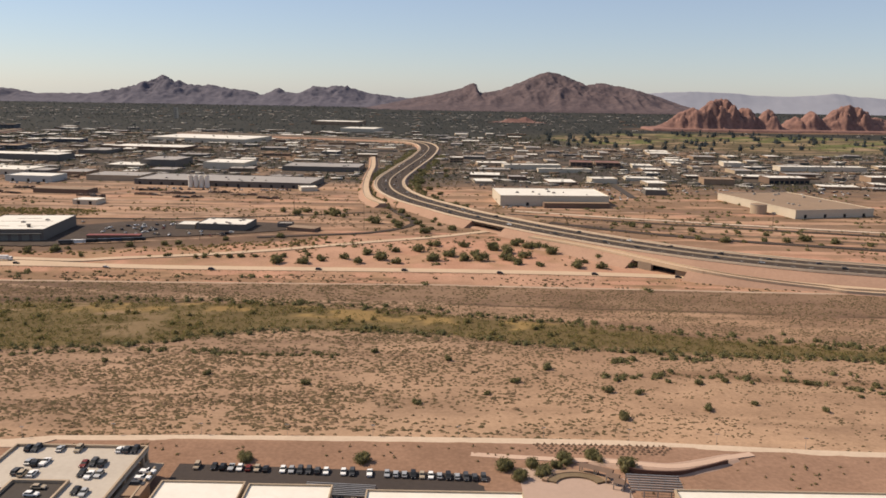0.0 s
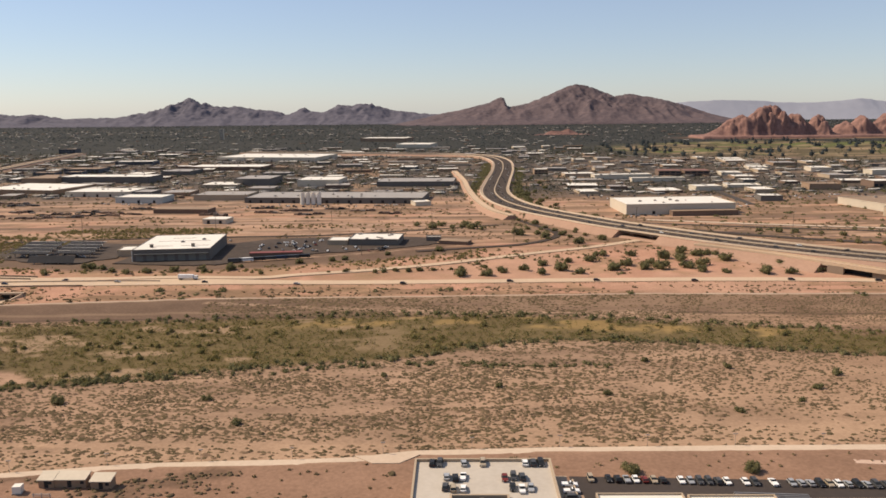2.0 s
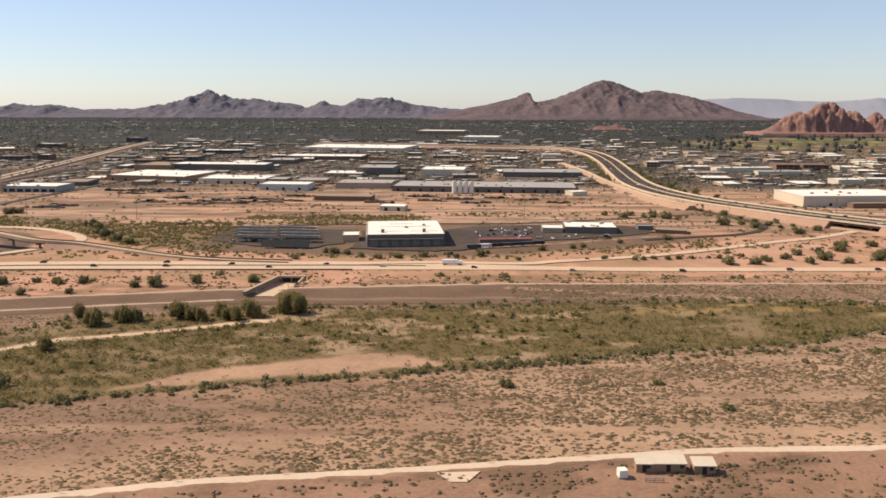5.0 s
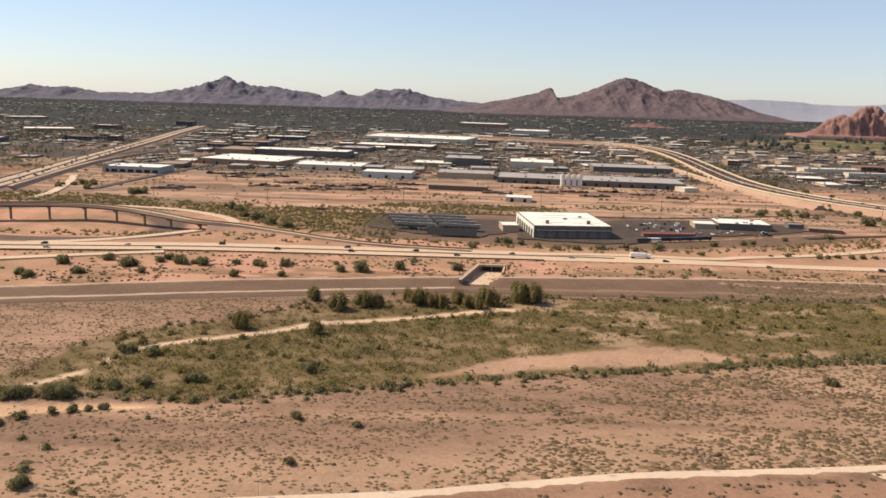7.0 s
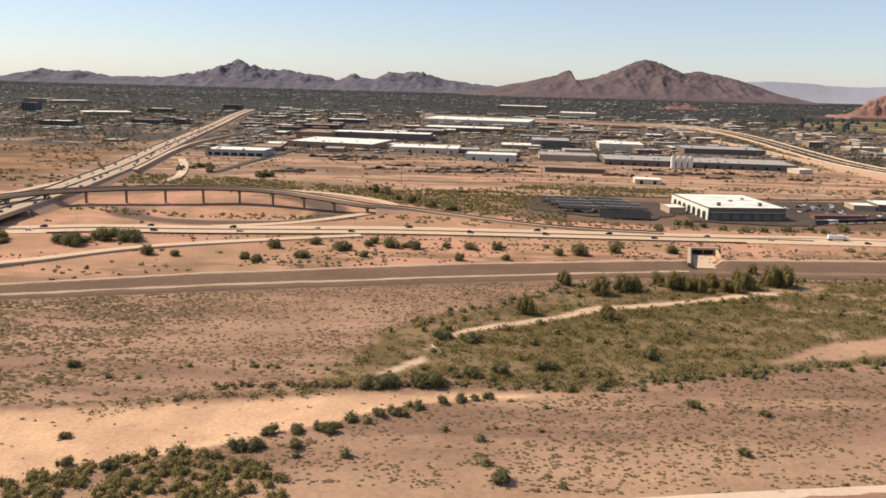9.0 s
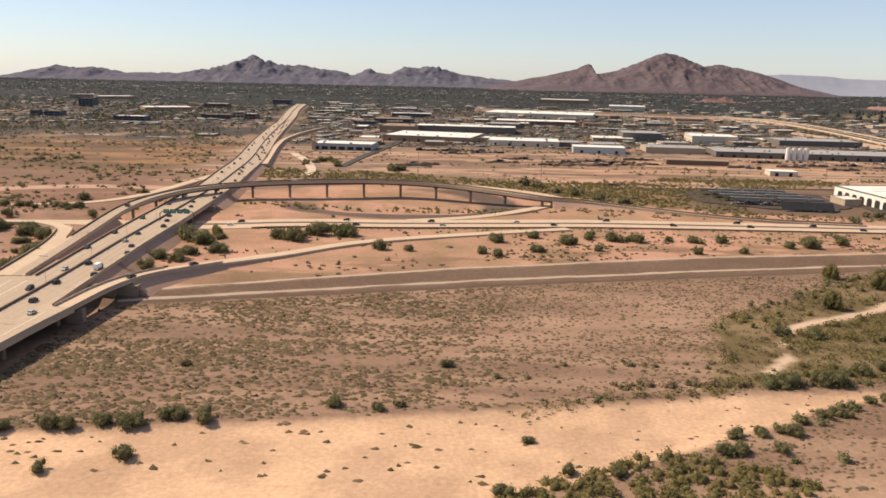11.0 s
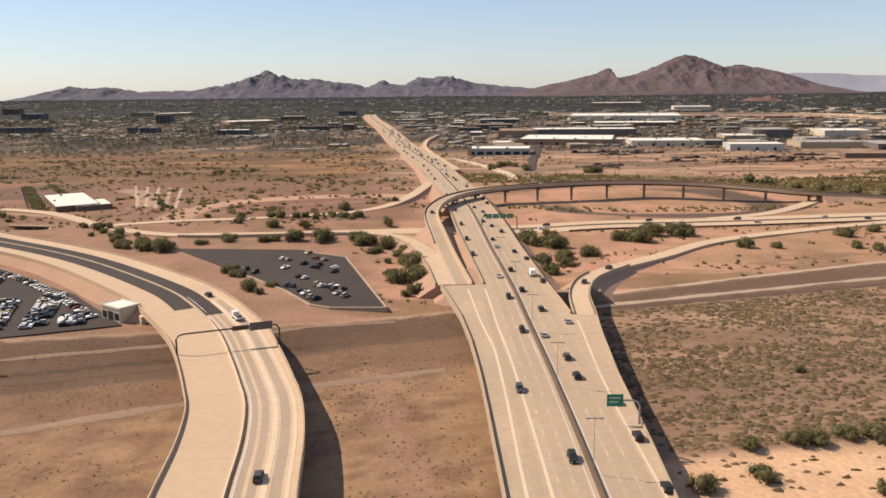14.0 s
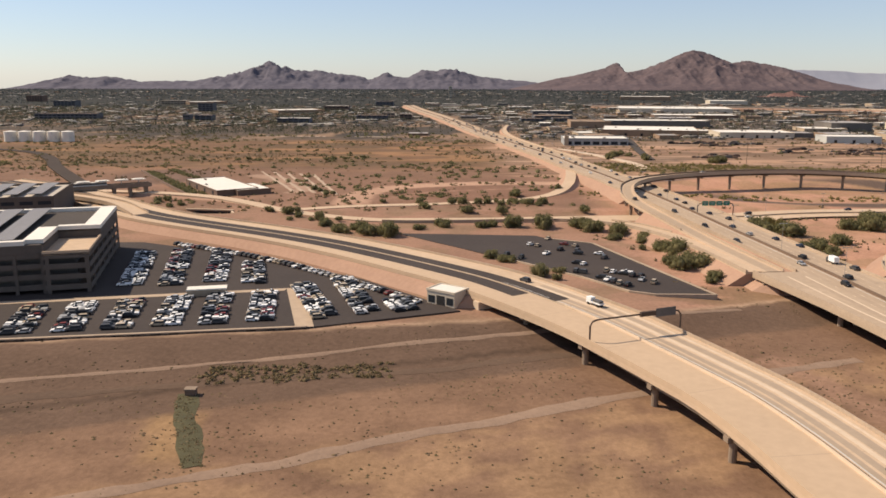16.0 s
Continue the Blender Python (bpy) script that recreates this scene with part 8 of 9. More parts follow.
def truck(x, y, z, deg, label):
    t = thing("truck", x, y, z, deg, label, "truck")
    part("trailer", Solid().box(-4.2, -0.7, 0.7, 2.4, 0.7, 2.25), M_CARS[0], t)
    part("cab", Solid().box(2.7, -0.66, 0.45, 4.2, 0.66, 1.8), M_CARS[0], t)
    part("windscreen", Solid().box(4.05, -0.6, 1.1, 4.24, 0.6, 1.65), M_GLASS, t)
    for wx in (-3.5, -2.7, 2.9, 3.7):
        for wy in (-0.65, 0.65):
            part("wheel", Solid().cyl(wx, wy, 0, 0.56, 0.28, n=8), M_RUBBER, t)
    part("chassis", Solid().box(-4.0, -0.4, 0.45, 3.0, 0.4, 0.7), M_RUBBER, t)


truck(-192, 336.5, 1.12, 0, "white box lorry driving on the expressway")
van = thing("box_van", -523.6, 228, 4.12, 93, "small white box van on the motorway", "van")
part("box", Solid().box(-1.9, -0.62, 0.5, 0.8, 0.62, 1.75), M_CARS[0], van)
part("cab", Solid().box(0.85, -0.58, 0.35, 1.9, 0.58, 1.1).box(0.85, -0.52, 1.1, 1.5, 0.52, 1.4), M_CARS[3], van)
for wx in (-1.2, 1.3):
    for wy in (-0.55, 0.55):
        part("wheel", Solid().box(wx - 0.25, wy - 0.1, 0, wx + 0.25, wy + 0.1, 0.5), M_RUBBER, van)
pick = thing("flatbed_truck", -588, 190, 4.52, 121, "white flatbed truck with dark load on the ramp bridge", "truck")
part("cab", Solid().box(0.6, -0.6, 0.4, 1.9, 0.6, 1.5), M_CARS[0], pick)
part("bed", Solid().box(-2.0, -0.62, 0.55, 0.5, 0.62, 0.8), M_CARS[0], pick)
part("load", Solid().box(-1.8, -0.5, 0.8, 0.2, 0.5, 1.25), M_SIGNBACK, pick)
for wx in (-1.3, 1.3):
    for wy in (-0.55, 0.55):
        part("wheel", Solid().box(wx - 0.25, wy - 0.1, 0, wx + 0.25, wy + 0.1, 0.5), M_RUBBER, pick)

# vehicles left in the depot and factory yards
yard = random.Random(33)
for x0, y0, x1, y1, n in ((-180, 404, -150, 434, 26), (-235, 428, -200, 436, 10), (-160, 400, -105, 412, 16), (-300, 388, -262, 396, 12), (-230, 578, -110, 592, 30), (30, 518, 62, 526, 10), (118, 560, 134, 600, 16), (150, 604, 330, 632, 60), (20, 612, 130, 636, 40), (-480, 652, -400, 664, 26), (-352, 600, -300, 606, 12)):
    for _ in range(n):
        x, y = yard.uniform(x0, x1), yard.uniform(y0, y1)
        put_car(x, y, (1.46 if -315 < x < -80 and y < 450 else gz(x, y) + 0.03), yard.choice((0, 90, 84, 96)), "cars", joined=True)

# parking lots
pad("parking_lot", [(-631, 276), (-590, 272.5), (-587, 268), (-575, 261), (-558.6, 206.5), (-571.5, 206.8), (-576.5, 209.5), (-585, 222.5), (-603, 244)], 2.0, M_ASPH, "dark asphalt lot with scattered parked cars")
for (ax, ay), (bx, by) in zip(((-587, 268), (-575, 261), (-558.6, 206.5), (-571.5, 206.8), (-576.5, 209.5), (-585, 222.5)), ((-575, 261), (-558.6, 206.5), (-571.5, 206.8), (-576.5, 209.5), (-585, 222.5), (-603, 244))):
    ang = math.atan2(by - ay, bx - ax)
    ln = math.hypot(bx - ax, by - ay)
    tagged(ob_of("lot_kerb", Solid().box(ax, ay - 0.25, 0.6, ax + ln, ay + 0.25, 2.2, ang, (ax, ay)), M_BARRIER), "low pale kerb round the small lot", "kerb", kind="structure")
for x, y in ((-600.8, 245.3), (-597.4, 241.9), (-589.7, 247.1), (-593.1, 258.8), (-590.9, 257.2), (-585.7, 251.9), (-586.8, 266.8), (-583.4, 259), (-580.8, 257), (-581.5, 246.9), (-581.5, 250.4), (-575.6, 242.0), (-576.5, 246.7), (-584.0, 235.8), (-582.4, 235), (-578.1, 227.8), (-576.4, 226.6), (-574.9, 224.9), (-573.4, 226.2), (-572.9, 223.2), (-570.7, 223.1), (-571.7, 219.3), (-569.4, 216.6), (-585, 227.4), (-584.2, 226.2), (-580.6, 221), (-579.5, 219.5), (-578.4, 217.6), (-577.2, 215.8), (-576.2, 214.2)):
    put_car(x + driver.uniform(-0.3, 0.3), y, 2.01, driver.choice((62, 60, 242, 150)) + driver.uniform(-5, 5), "cars in the small lot")
pad("parking_lot", [(-712, 173.5), (-643, 183.5), (-614, 194.5), (-636, 220), (-664, 242), (-702, 262), (-720, 262)], 2.1, M_ASPH, "large asphalt lot packed with parked cars")
pad("lot_drive", [(-712, 198), (-652, 209.6), (-652, 211.6), (-712, 200.2)], 2.16, M_CONC, "pale concrete drive through the packed lot", "drive")
pad("lot_drive", [(-652, 211.6), (-648.5, 212), (-641.6, 184), (-645, 183.6)], 2.15, M_CONC, "pale concrete drive through the packed lot", "drive")
pad("lot_kerb", [(-712, 173.5), (-643, 183.5), (-643, 184.2), (-712, 174.2)], 2.3, M_BARRIER, "low concrete kerb wall round the lot", "kerb")
for (x0, y0), (x1, y1) in (((-695, 179), (-700, 197)), ((-686.5, 180.5), (-691, 199)), ((-678, 182), (-682, 201.5)), ((-669.5, 184), (-673, 204)), ((-661, 185), (-665, 206)), ((-652.5, 187), (-656, 208)),
        ((-687, 212), (-696, 248)), ((-678.5, 213.5), (-687, 250)), ((-669.5, 217), (-676, 248)), ((-660, 215), (-665, 236)), ((-640, 189), (-649, 214)), ((-632, 192), (-641, 220)), ((-624.5, 194), (-628, 202))):
    n = int(math.hypot(x1 - x0, y1 - y0) / 1.42)
    deg = math.degrees(math.atan2(y1 - y0, x1 - x0)) - 90
    for i in range(n):
        for side in (-1.35, 1.35):
            if driver.random() < 0.86:
                u = (i + 0.5) / n
                put_car(x0 + (x1 - x0) * u + side * math.cos(radians(deg)), y0 + (y1 - y0) * u + side * math.sin(radians(deg)), 2.11, deg + driver.choice((0, 180)) + driver.uniform(-2, 2), "cars in the packed lot", joined=y0 > 211 or x0 < -670)
for i in range(46):
    u = i / 45
    put_car(-691 + 68 * u, 258 - 58 * u + 6 * math.sin(math.pi * u), 2.11, 55 + driver.uniform(-4, 4), "cars in the packed lot", joined=True)

# toll booth by the ramp bridge
building("gatehouse", -616.5, 200.5, 6.8, 5.0, 3.2, -35, M_CREAM, M_ROOFW, "small tan gatehouse with a white roof", doors=1, windows=3, parapet=0.15)
building("shelter", -668, 206.5, 8, 2.6, 1.9, 12, M_WALLW, M_ROOFW, "small white shuttle shelter in the car park", parapet=0)

# ---- south bank ----
sg = thing("parking_garage", -70.3, 121.8, 0.4, 0, "tan concrete parking garage with cars on its roof", "parking garage")
top = 6.3
part("deck", Solid().box(-13, -40, top - 0.5, 13, 9, top).box(-13, 9, top - 0.5, 13, 23, top), M_DECK, sg, "pale concrete roof deck")
part("lower_deck", Solid().box(-13, -40, 3.0, 16, 22.5, 3.4), M_CONC, sg)
for x0, y0, x1, y1 in ((-13, 22.6, 13, 23), (-13, -40, -12.6, 22.6), (12.6, -40, 13, 22.6)):
    part("parapet", Solid().box(x0, y0, top, x1, y1, top + 0.55), M_WALLW, sg)
    part("spandrel", Solid().box(x0, y0, 2.6, x1, y1, 3.9), M_WALLW, sg)
for k in range(5):
    part("column", Solid().box(-12.9 + k * 6.3, 22.2, -0.4, -12.3 + k * 6.3, 22.8, top - 0.5), M_WALLW, sg)
for k in range(7):
    part("column", Solid().box(-12.95, -34 + k * 9, -0.4, -12.3, -33.3 + k * 9, top - 0.5), M_WALLW, sg)
    part("column", Solid().box(12.3, -34 + k * 9, -0.4, 12.95, -33.3 + k * 9, top - 0.5), M_WALLW, sg)
# solid black core, the shade of the lower deck as colour
part("core", Solid().box(-9, -36, -0.4, 9, 18, 2.9), M_DARK, sg, "black core as interior shade")
part("ramp_wall", Solid().box(-6.2, -40, top, -5.8, 8.6, top + 0.6).box(-5.8, 8.2, top, 3.8, 8.6, top + 0.6).box(3.8, -40, top, 4.2, 8.6, top + 0.6), M_WALLW, sg)
# flat sheet on the deck, dark to paint the shade of a sunken ramp
part("ramp_floor", Solid().box(-5.8, -40, top + 0.004, 3.8, 8.2, top + 0.02), M_ASPH2, sg, "flat dark sheet painting a shaded ramp")
part("side_deck", Solid().box(13, -40, 4.6, 16.5, 17, 5.0).box(16.2, -40, 5.0, 16.5, 17, 5.5), M_WALLW, sg)
part("stair_tower", Solid().box(14, 6, -0.4, 17.5, 11, 5.4), M_WALLT, sg)
for px, py in ((-10.4, 21.2), (-9.0, 21.2), (-4.4, 21.2), (-0.8, 21.2), (7.2, 21.2), (8.7, 21.2), (10.2, 21.2), (-7.6, 15.6), (-6.0, 15.0), (-4.6, 15.6), (-7.8, 11.6), (-6.4, 11.0), (-4.6, 11.0), (3.0, 15.0), (4.6, 15.6), (6.2, 15.4), (4.2, 11.4), (5.8, 10.8), (7.4, 11.2), (6.0, 5.0), (7.6, 4.4), (-8.0, 4.6)):
    put_car(-69.5 + px, 122 + py, 0.41 + top, 90 + driver.uniform(-4, 4) + driver.choice((0, 180)), "cars on the garage roof")
for py in (15, 12.5, 10, 3.5, 1.0, -2):
    put_car(-69.5 + 14.8, 122 + py, 5.41, driver.uniform(-3, 3), "cars on the garage roof")
for py in (6, 3.5, 0):
    put_car(-69.5 - 1.0, 122 + py, 0.43 + top, driver.uniform(-3, 3), "cars on the garage roof")
pad("parking_lot", [(-53, 149.5), (-53, 137), (14, 133), (14, 143.5), (10, 147)], 1.15, M_ASPH, "asphalt car park strip behind a white roofed block")
for i in range(34):
    if driver.random() < 0.72:
        put_car(-49 + i * 1.75, 148.0 - i * 0.09, 1.16, 92 + driver.choice((0, 180)), "cars in the strip car park", joined=True)
    if driver.random() < 0.5:
        put_car(-40 + i * 1.6, 137.6 - i * 0.06, 1.16, 92 + driver.choice((0, 180)), "cars in the strip car park", joined=True)
for i in range(22):
    if driver.random() < 0.5:
        put_car(50 + i * 2.2, 138.4 - i * 0.12, gz(60, 138) + 0.05, 92 + driver.choice((0, 180)), "cars in the strip car park", joined=True)
building("white_block", -43, 111, 15, 44, 4.6, 0, M_WALLW, M_ROOFW, "broad office block with a cream white roof", units=4)
building("white_block", -27, 110.5, 15, 44, 4.6, 0, M_WALLW, M_ROOFW, "broad office block with a cream white roof", units=4)
building("white_block", 1, 109, 28, 44, 4.6, 0, M_WALLW, M_ROOFW, "broad office block with a cream white roof", units=6)
building("white_block", 72, 110, 58, 46, 4.6, 0, M_WALLW, M_ROOFW, "broad office block with a cream white roof", units=8)


def pergola(x, y, w, d):
    p = thing("pergola", x, y, 1.0, -4, "open steel pergola of parallel slats", "pergola")
    for k in range(7):
        part("slat", Solid().box(-w / 2, -d / 2 + k * d / 6 - 0.12, 2.9, w / 2, -d / 2 + k * d / 6 + 0.12, 3.2), M_STEEL, p)
    for k in range(5):
        for yy in (-d / 2, d / 2):
            part("post", Solid().box(-w / 2 + k * w / 4 - 0.12, yy - 0.12, -0.4, -w / 2 + k * w / 4 + 0.12, yy + 0.12, 2.9), M_STEEL, p)


pergola(-18.5, 134.5, 13, 4)
pergola(41, 139, 10, 6)
pad("plaza", [(16, 150), (16, 122), (37, 122), (37, 146), (30, 149), (22, 150)], 1.2, mat("pink_paving", (0.42, 0.30, 0.235), (0.36, 0.26, 0.20), 0.9), "pinkish paved plaza with curved planting", "plaza")
for k, (r, m, lab) in enumerate(((6.5, M_WALLT, "curved tan seat wall"), (5.2, mat("planting_bed", (0.20, 0.145, 0.085), (0.14, 0.10, 0.06), 0.95), "curved planting bed of dry plants"))):
    arc = [(27 + r * math.cos(a), 143 + 0.8 * r * math.sin(a)) for a in np.linspace(0.25, math.pi - 0.25, 16)]
    ring = Solid().sweep([(*q, 1.2) for q in arc], [(-0.5 - k * 0.6, 0), (0.5 + k * 0.6, 0), (0.5 + k * 0.6, 0.5 - 0.15 * k), (-0.5 - k * 0.6, 0.5 - 0.15 * k)])
    tagged(ob_of("garden_wall" if k == 0 else "planting_bed", ring, m), lab, "garden", kind="structure")
for x, y, w in ((30, 148.2, 3.4), (33, 146.6, 3.4), (34.2, 144.3, 2.6), (35, 142, 2.2)):
    sh = thing("shade_shelter", x, y, 1.0, -28, "low pitched shelter with a reddish roof in the garden", "shelter", "garden shelters")
    part("roof", Solid().add([(-w / 2, -1, 1.7), (w / 2, -1, 1.7), (w / 2, 1, 1.7), (-w / 2, 1, 1.7), (-w / 2, 0, 2.3), (w / 2, 0, 2.3)], [(0, 1, 5, 4), (2, 3, 4, 5), (1, 2, 5), (3, 0, 4), (3, 2, 1, 0)]), M_WALLB, sh)
    for px in (-w / 2 + 0.2, w / 2 - 0.2):
        for py in (-0.8, 0.8):
            part("post", Solid().box(px - 0.1, py - 0.1, -0.4, px + 0.1, py + 0.1, 1.7), M_STEEL, sh)
wallc = smooth([(37, 149.8, 1.0), (41.5, 148.2, 1.0), (48, 148, 1.0), (53.7, 150.2, 1.0), (60, 153.4, 1.0)], 1.0)
tagged(ob_of("retaining_wall", Solid().sweep(wallc, [(-0.2, -0.8), (0.2, -0.8), (0.2, 1.15), (-0.2, 1.15)]), mat("red_brown_wall", (0.115, 0.062, 0.045), (0.075, 0.042, 0.033), 0.9, 0.2, 2.0, bump=0.3)), "dark red-brown curved retaining wall", "wall", kind="structure")
walkc = smooth([(5, 156.3, 1.13), (14.5, 155.2, 1.15), (26, 154.2, 1.2), (34, 153.4, 1.45), (41, 151.4, 1.85), (48, 150.4, 1.95), (55, 152.6, 1.85), (61, 155.8, 1.5), (67, 158.2, 1.28)], 1.5)
gp = tagged(ob_of("gravel_path", slab(walkc, 0.9, 0.9, 0.3), mat("pinkish_gravel", (0.52, 0.37, 0.275), (0.45, 0.315, 0.235), 0.95, 0.1, 1.5, bump=0.2)), "curving pinkish gravel path above the retaining wall", "path", kind="structure")
part("earth_bank", earth_fill(walkc[(walkc[:, 0] > 30) & (walkc[:, 0] < 63)], 1.6, 1.4, 2.0, drop=0.06), mat("garden_soil", (0.40, 0.275, 0.205), (0.335, 0.23, 0.172), 0.95, 0.1, 1.2, bump=0.3), gp)
plant(TREES, [(13.5, 149.5), (16, 145), (19, 151), (21, 147.4), (24, 151), (26, 153), (32, 154.8), (38.4, 150.8), (-40, 151.5), (-16, 151.5)], "garden trees on the south bank", (0.7, 1.05))
shrub = np.random.RandomState(41)
rows_q = np.array([(20.5 + i * 1.25 + 0.55 * j, 161.6 - j * 1.05) for j in range(5) for i in range(24 if j < 3 else 27) if 20 < 20.5 + i * 1.25 < 52 - 1.5 * j]) + shrub.uniform(-0.18, 0.18, (1, 2))
rows_q = rows_q + shrub.uniform(-0.2, 0.2, rows_q.shape)
tufts("planted_rows", on_ground(rows_q), shrub.uniform(0.45, 0.7, len(rows_q)), shrub.uniform(0.4, 0.65, len(rows_q)), M_DARKDIRT, "rows of small dark planted shrubs", 9)
for x, y, w in ((-155.5, 146, 3.0), (-151, 146.2, 6.5), (-144.5, 145.5, 4.0)):
    b = thing("site_cabin", x, y, gz(x, y), 0, "small pale site cabin on a dirt pad", "cabin", "site cabins")
    part("body", Solid().box(-w / 2, -1.1, -0.2, w / 2, 1.1, 1.7), M_WALLT, b)
    part("roof", Solid().add([(-w / 2 - 0.15, -1.5, 1.7), (w / 2 + 0.15, -1.5, 1.7), (w / 2 + 0.15, 1.4, 2.3), (-w / 2 - 0.15, 1.4, 2.3), (-w / 2 - 0.15, -1.5, 1.85), (w / 2 + 0.15, -1.5, 1.85), (w / 2 + 0.15, 1.4, 2.45), (-w / 2 - 0.15, 1.4, 2.45)], [(0, 3, 2, 1), (4, 5, 6, 7), (0, 1, 5, 4), (1, 2, 6, 5), (2, 3, 7, 6), (3, 0, 4, 7)]), M_CREAM, b, "cream sloping roof")
    part("door", Solid().box(-0.4, -1.14, 0.1, 0.4, -1.05, 1.5), M_DARK, b)
    part("window", Solid().box(w / 2 - 1.1, -1.14, 0.8, w / 2 - 0.4, -1.05, 1.4), M_GLASS, b)
foliage("bank_scrub", on_ground(np.array([q for q in scatter(900, -320, 130, 118, 160, np.random.RandomState(77)) if q[1] < path_y(q[0]) - 2.5 and not (-86 < q[0] < 40 and q[1] < 152)])), np.random.RandomState(5).uniform(0.25, 0.7, 900)[: len([q for q in scatter(900, -320, 130, 118, 160, np.random.RandomState(77)) if q[1] < path_y(q[0]) - 2.5 and not (-86 < q[0] < 40 and q[1] < 152)])],
    np.random.RandomState(6).uniform(0.25, 0.6, 900)[: len([q for q in scatter(900, -320, 130, 118, 160, np.random.RandomState(77)) if q[1] < path_y(q[0]) - 2.5 and not (-86 < q[0] < 40 and q[1] < 152)])], 10, M_LEAF3, "dry brown scrub on the south bank", "scrub", 10, 0.5)

tank = thing("equipment_box", -160, 143, gz(-160, 143), 8, "small white equipment box on the dirt pad", "equipment")
part("box", Solid().box(-0.8, -0.8, 0.2, 0.8, 0.8, 1.6), M_ROOFW, tank)
part("skid", Solid().box(-0.9, -0.9, -0.2, 0.9, 0.9, 0.2), M_STEEL, tank)
rack = thing("pipe_rack", -154.5, 141.2, gz(-154.5, 141.2), 0, "low steel pipe rack in front of the cabin", "equipment")
part("rail", Solid().tube([(-1.8, 0, 0.7), (1.8, 0, 0.7)], 0.08, 6).tube([(-1.8, 0, 0.35), (1.8, 0, 0.35)], 0.08, 6), M_STEEL, rack)
for k in (-1.6, 0, 1.6):
    part("post", Solid().cyl(k, 0, -0.3, 0.9, 0.07), M_STEEL, rack)

# ---- signs, lamps and poles ----
def overhead_sign(name, x, y, z, deg, span, h, boards, label):
    """A portal of tubes with sign boards; boards are (from, to, material)."""
    g = thing(name, x, y, z, deg, label, "sign gantry")
    part("frame", Solid().tube([(-span / 2, 0, -1.2), (-span / 2, 0, h - 0.9), (-span / 2 + 0.5, 0, h - 0.2), (-span / 2 + 1.4, 0, h), (span / 2 - 1.4, 0, h), (span / 2 - 0.5, 0, h - 0.2), (span / 2, 0, h - 0.9), (span / 2, 0, -1.2)], 0.16, 8), M_RUST, g)
    for a, b, m in boards:
        part("sign_board", Solid().box(a, -0.22, h - 0.75, b, -0.12, h + 0.75), m, g)
    return g


og = overhead_sign("sign_gantry", -584.5, 171.6, 4.5, 21.5, 18.3, 3.7, ((3.8, 7.9, M_SIGNBACK),), "tubular sign gantry with one dark board across the ramp bridge")
part("truss", Solid().box(0.7, -0.3, 3.3, 3.7, 0.2, 4.1), M_RUST, og, "short brown sign truss")
g = overhead_sign("sign_gantry", -527.5, 300, 4.3, 3, 12, 3.2, ((-4.6, -2.6, M_SIGN), (-2.3, -0.2, M_SIGN), (0.1, 2.2, M_SIGN), (2.5, 4.6, M_SIGN)), "sign gantry with green boards over the motorway")
for a in (-3.6, -1.25, 1.15, 3.55):
    part("lettering_bar", Solid().box(a - 0.7, -0.27, 3.35, a + 0.7, -0.23, 3.5).box(a - 0.5, -0.27, 2.95, a + 0.5, -0.23, 3.1), M_LINE, g)
cs = thing("cantilever_sign", -517.2, 139, 4.0, 0, "green motorway sign on a curved steel arm", "sign")
part("arm", Solid().tube([(0, 0, -1.5), (0, 0, 2.6), (-0.3, 0, 3.2), (-0.9, 0, 3.5), (-4.4, 0, 3.55)], 0.16, 8), M_STEEL, cs)
part("sign_board", Solid().box(-4.7, -0.22, 2.7, -2.4, -0.1, 4.5), M_SIGN, cs)
part("lettering_bar", Solid().box(-4.4, -0.27, 3.9, -2.8, -0.23, 4.1).box(-4.4, -0.27, 3.3, -3.1, -0.23, 3.5), M_LINE, cs)


def pole(name, x, y, z, h, label, arm=1.0, r=0.09):
    p = thing(name, x, y, z, driver.uniform(-8, 8), label, "pole", name.replace("_", " ") + "s")
    part("mast", Solid().cyl(0, 0, -0.6, h, r, r * 0.6, 7), M_STEEL if "lamp" in name else M_BARK, p)
    arm_part = part("arm", Solid().box(-arm, -0.05, h - 0.15, arm, 0.05, h - 0.03), M_STEEL if "lamp" in name else M_BARK, p)
    part("lamp_head" if "lamp" in name else "insulator", Solid().box(-arm - 0.2, -0.1, h - 0.2, -arm + 0.2, 0.1, h - 0.05).box(arm - 0.2, -0.1, h - 0.2, arm + 0.2, 0.1, h - 0.05), M_STEEL, arm_part)


for p, d in at_dist(cut(MAIN, 100, 520), 29, 24):
    pole("street_lamp", p[0], p[1], p[2], 7.5, "tall thin steel street lamp on the median", 0.9, 0.055)
for x, y, h in ((-44, 430, 15), (31, 468, 13), (114, 446, 13), (-123, 392, 8), (-150, 470, 12), (-220, 470, 12), (-300, 468, 12), (-380, 470, 12), (-90, 470, 12), (185, 440, 12), (-450, 478, 12)):
    pole("power_pole", x, y, gz(x, y), h, "tall wooden power pole by the roadside", 0.9, 0.14)
for i in range(22):
    x = -300 + i * 19.0
    y = float(path_y(x)) + 1.9
    pole("lamp_post", x, y, gz(x, y), 3.4, "slim lamp post beside the levee path", 0.25, 0.05)
for x in range(-500, -240, 22):
    pole("street_lamp", x, float(np.interp(x, EXP[:, 0], EXP[:, 1])) + 9.6, 1.0, 5.6, "steel street lamp along the expressway", 0.6, 0.045)

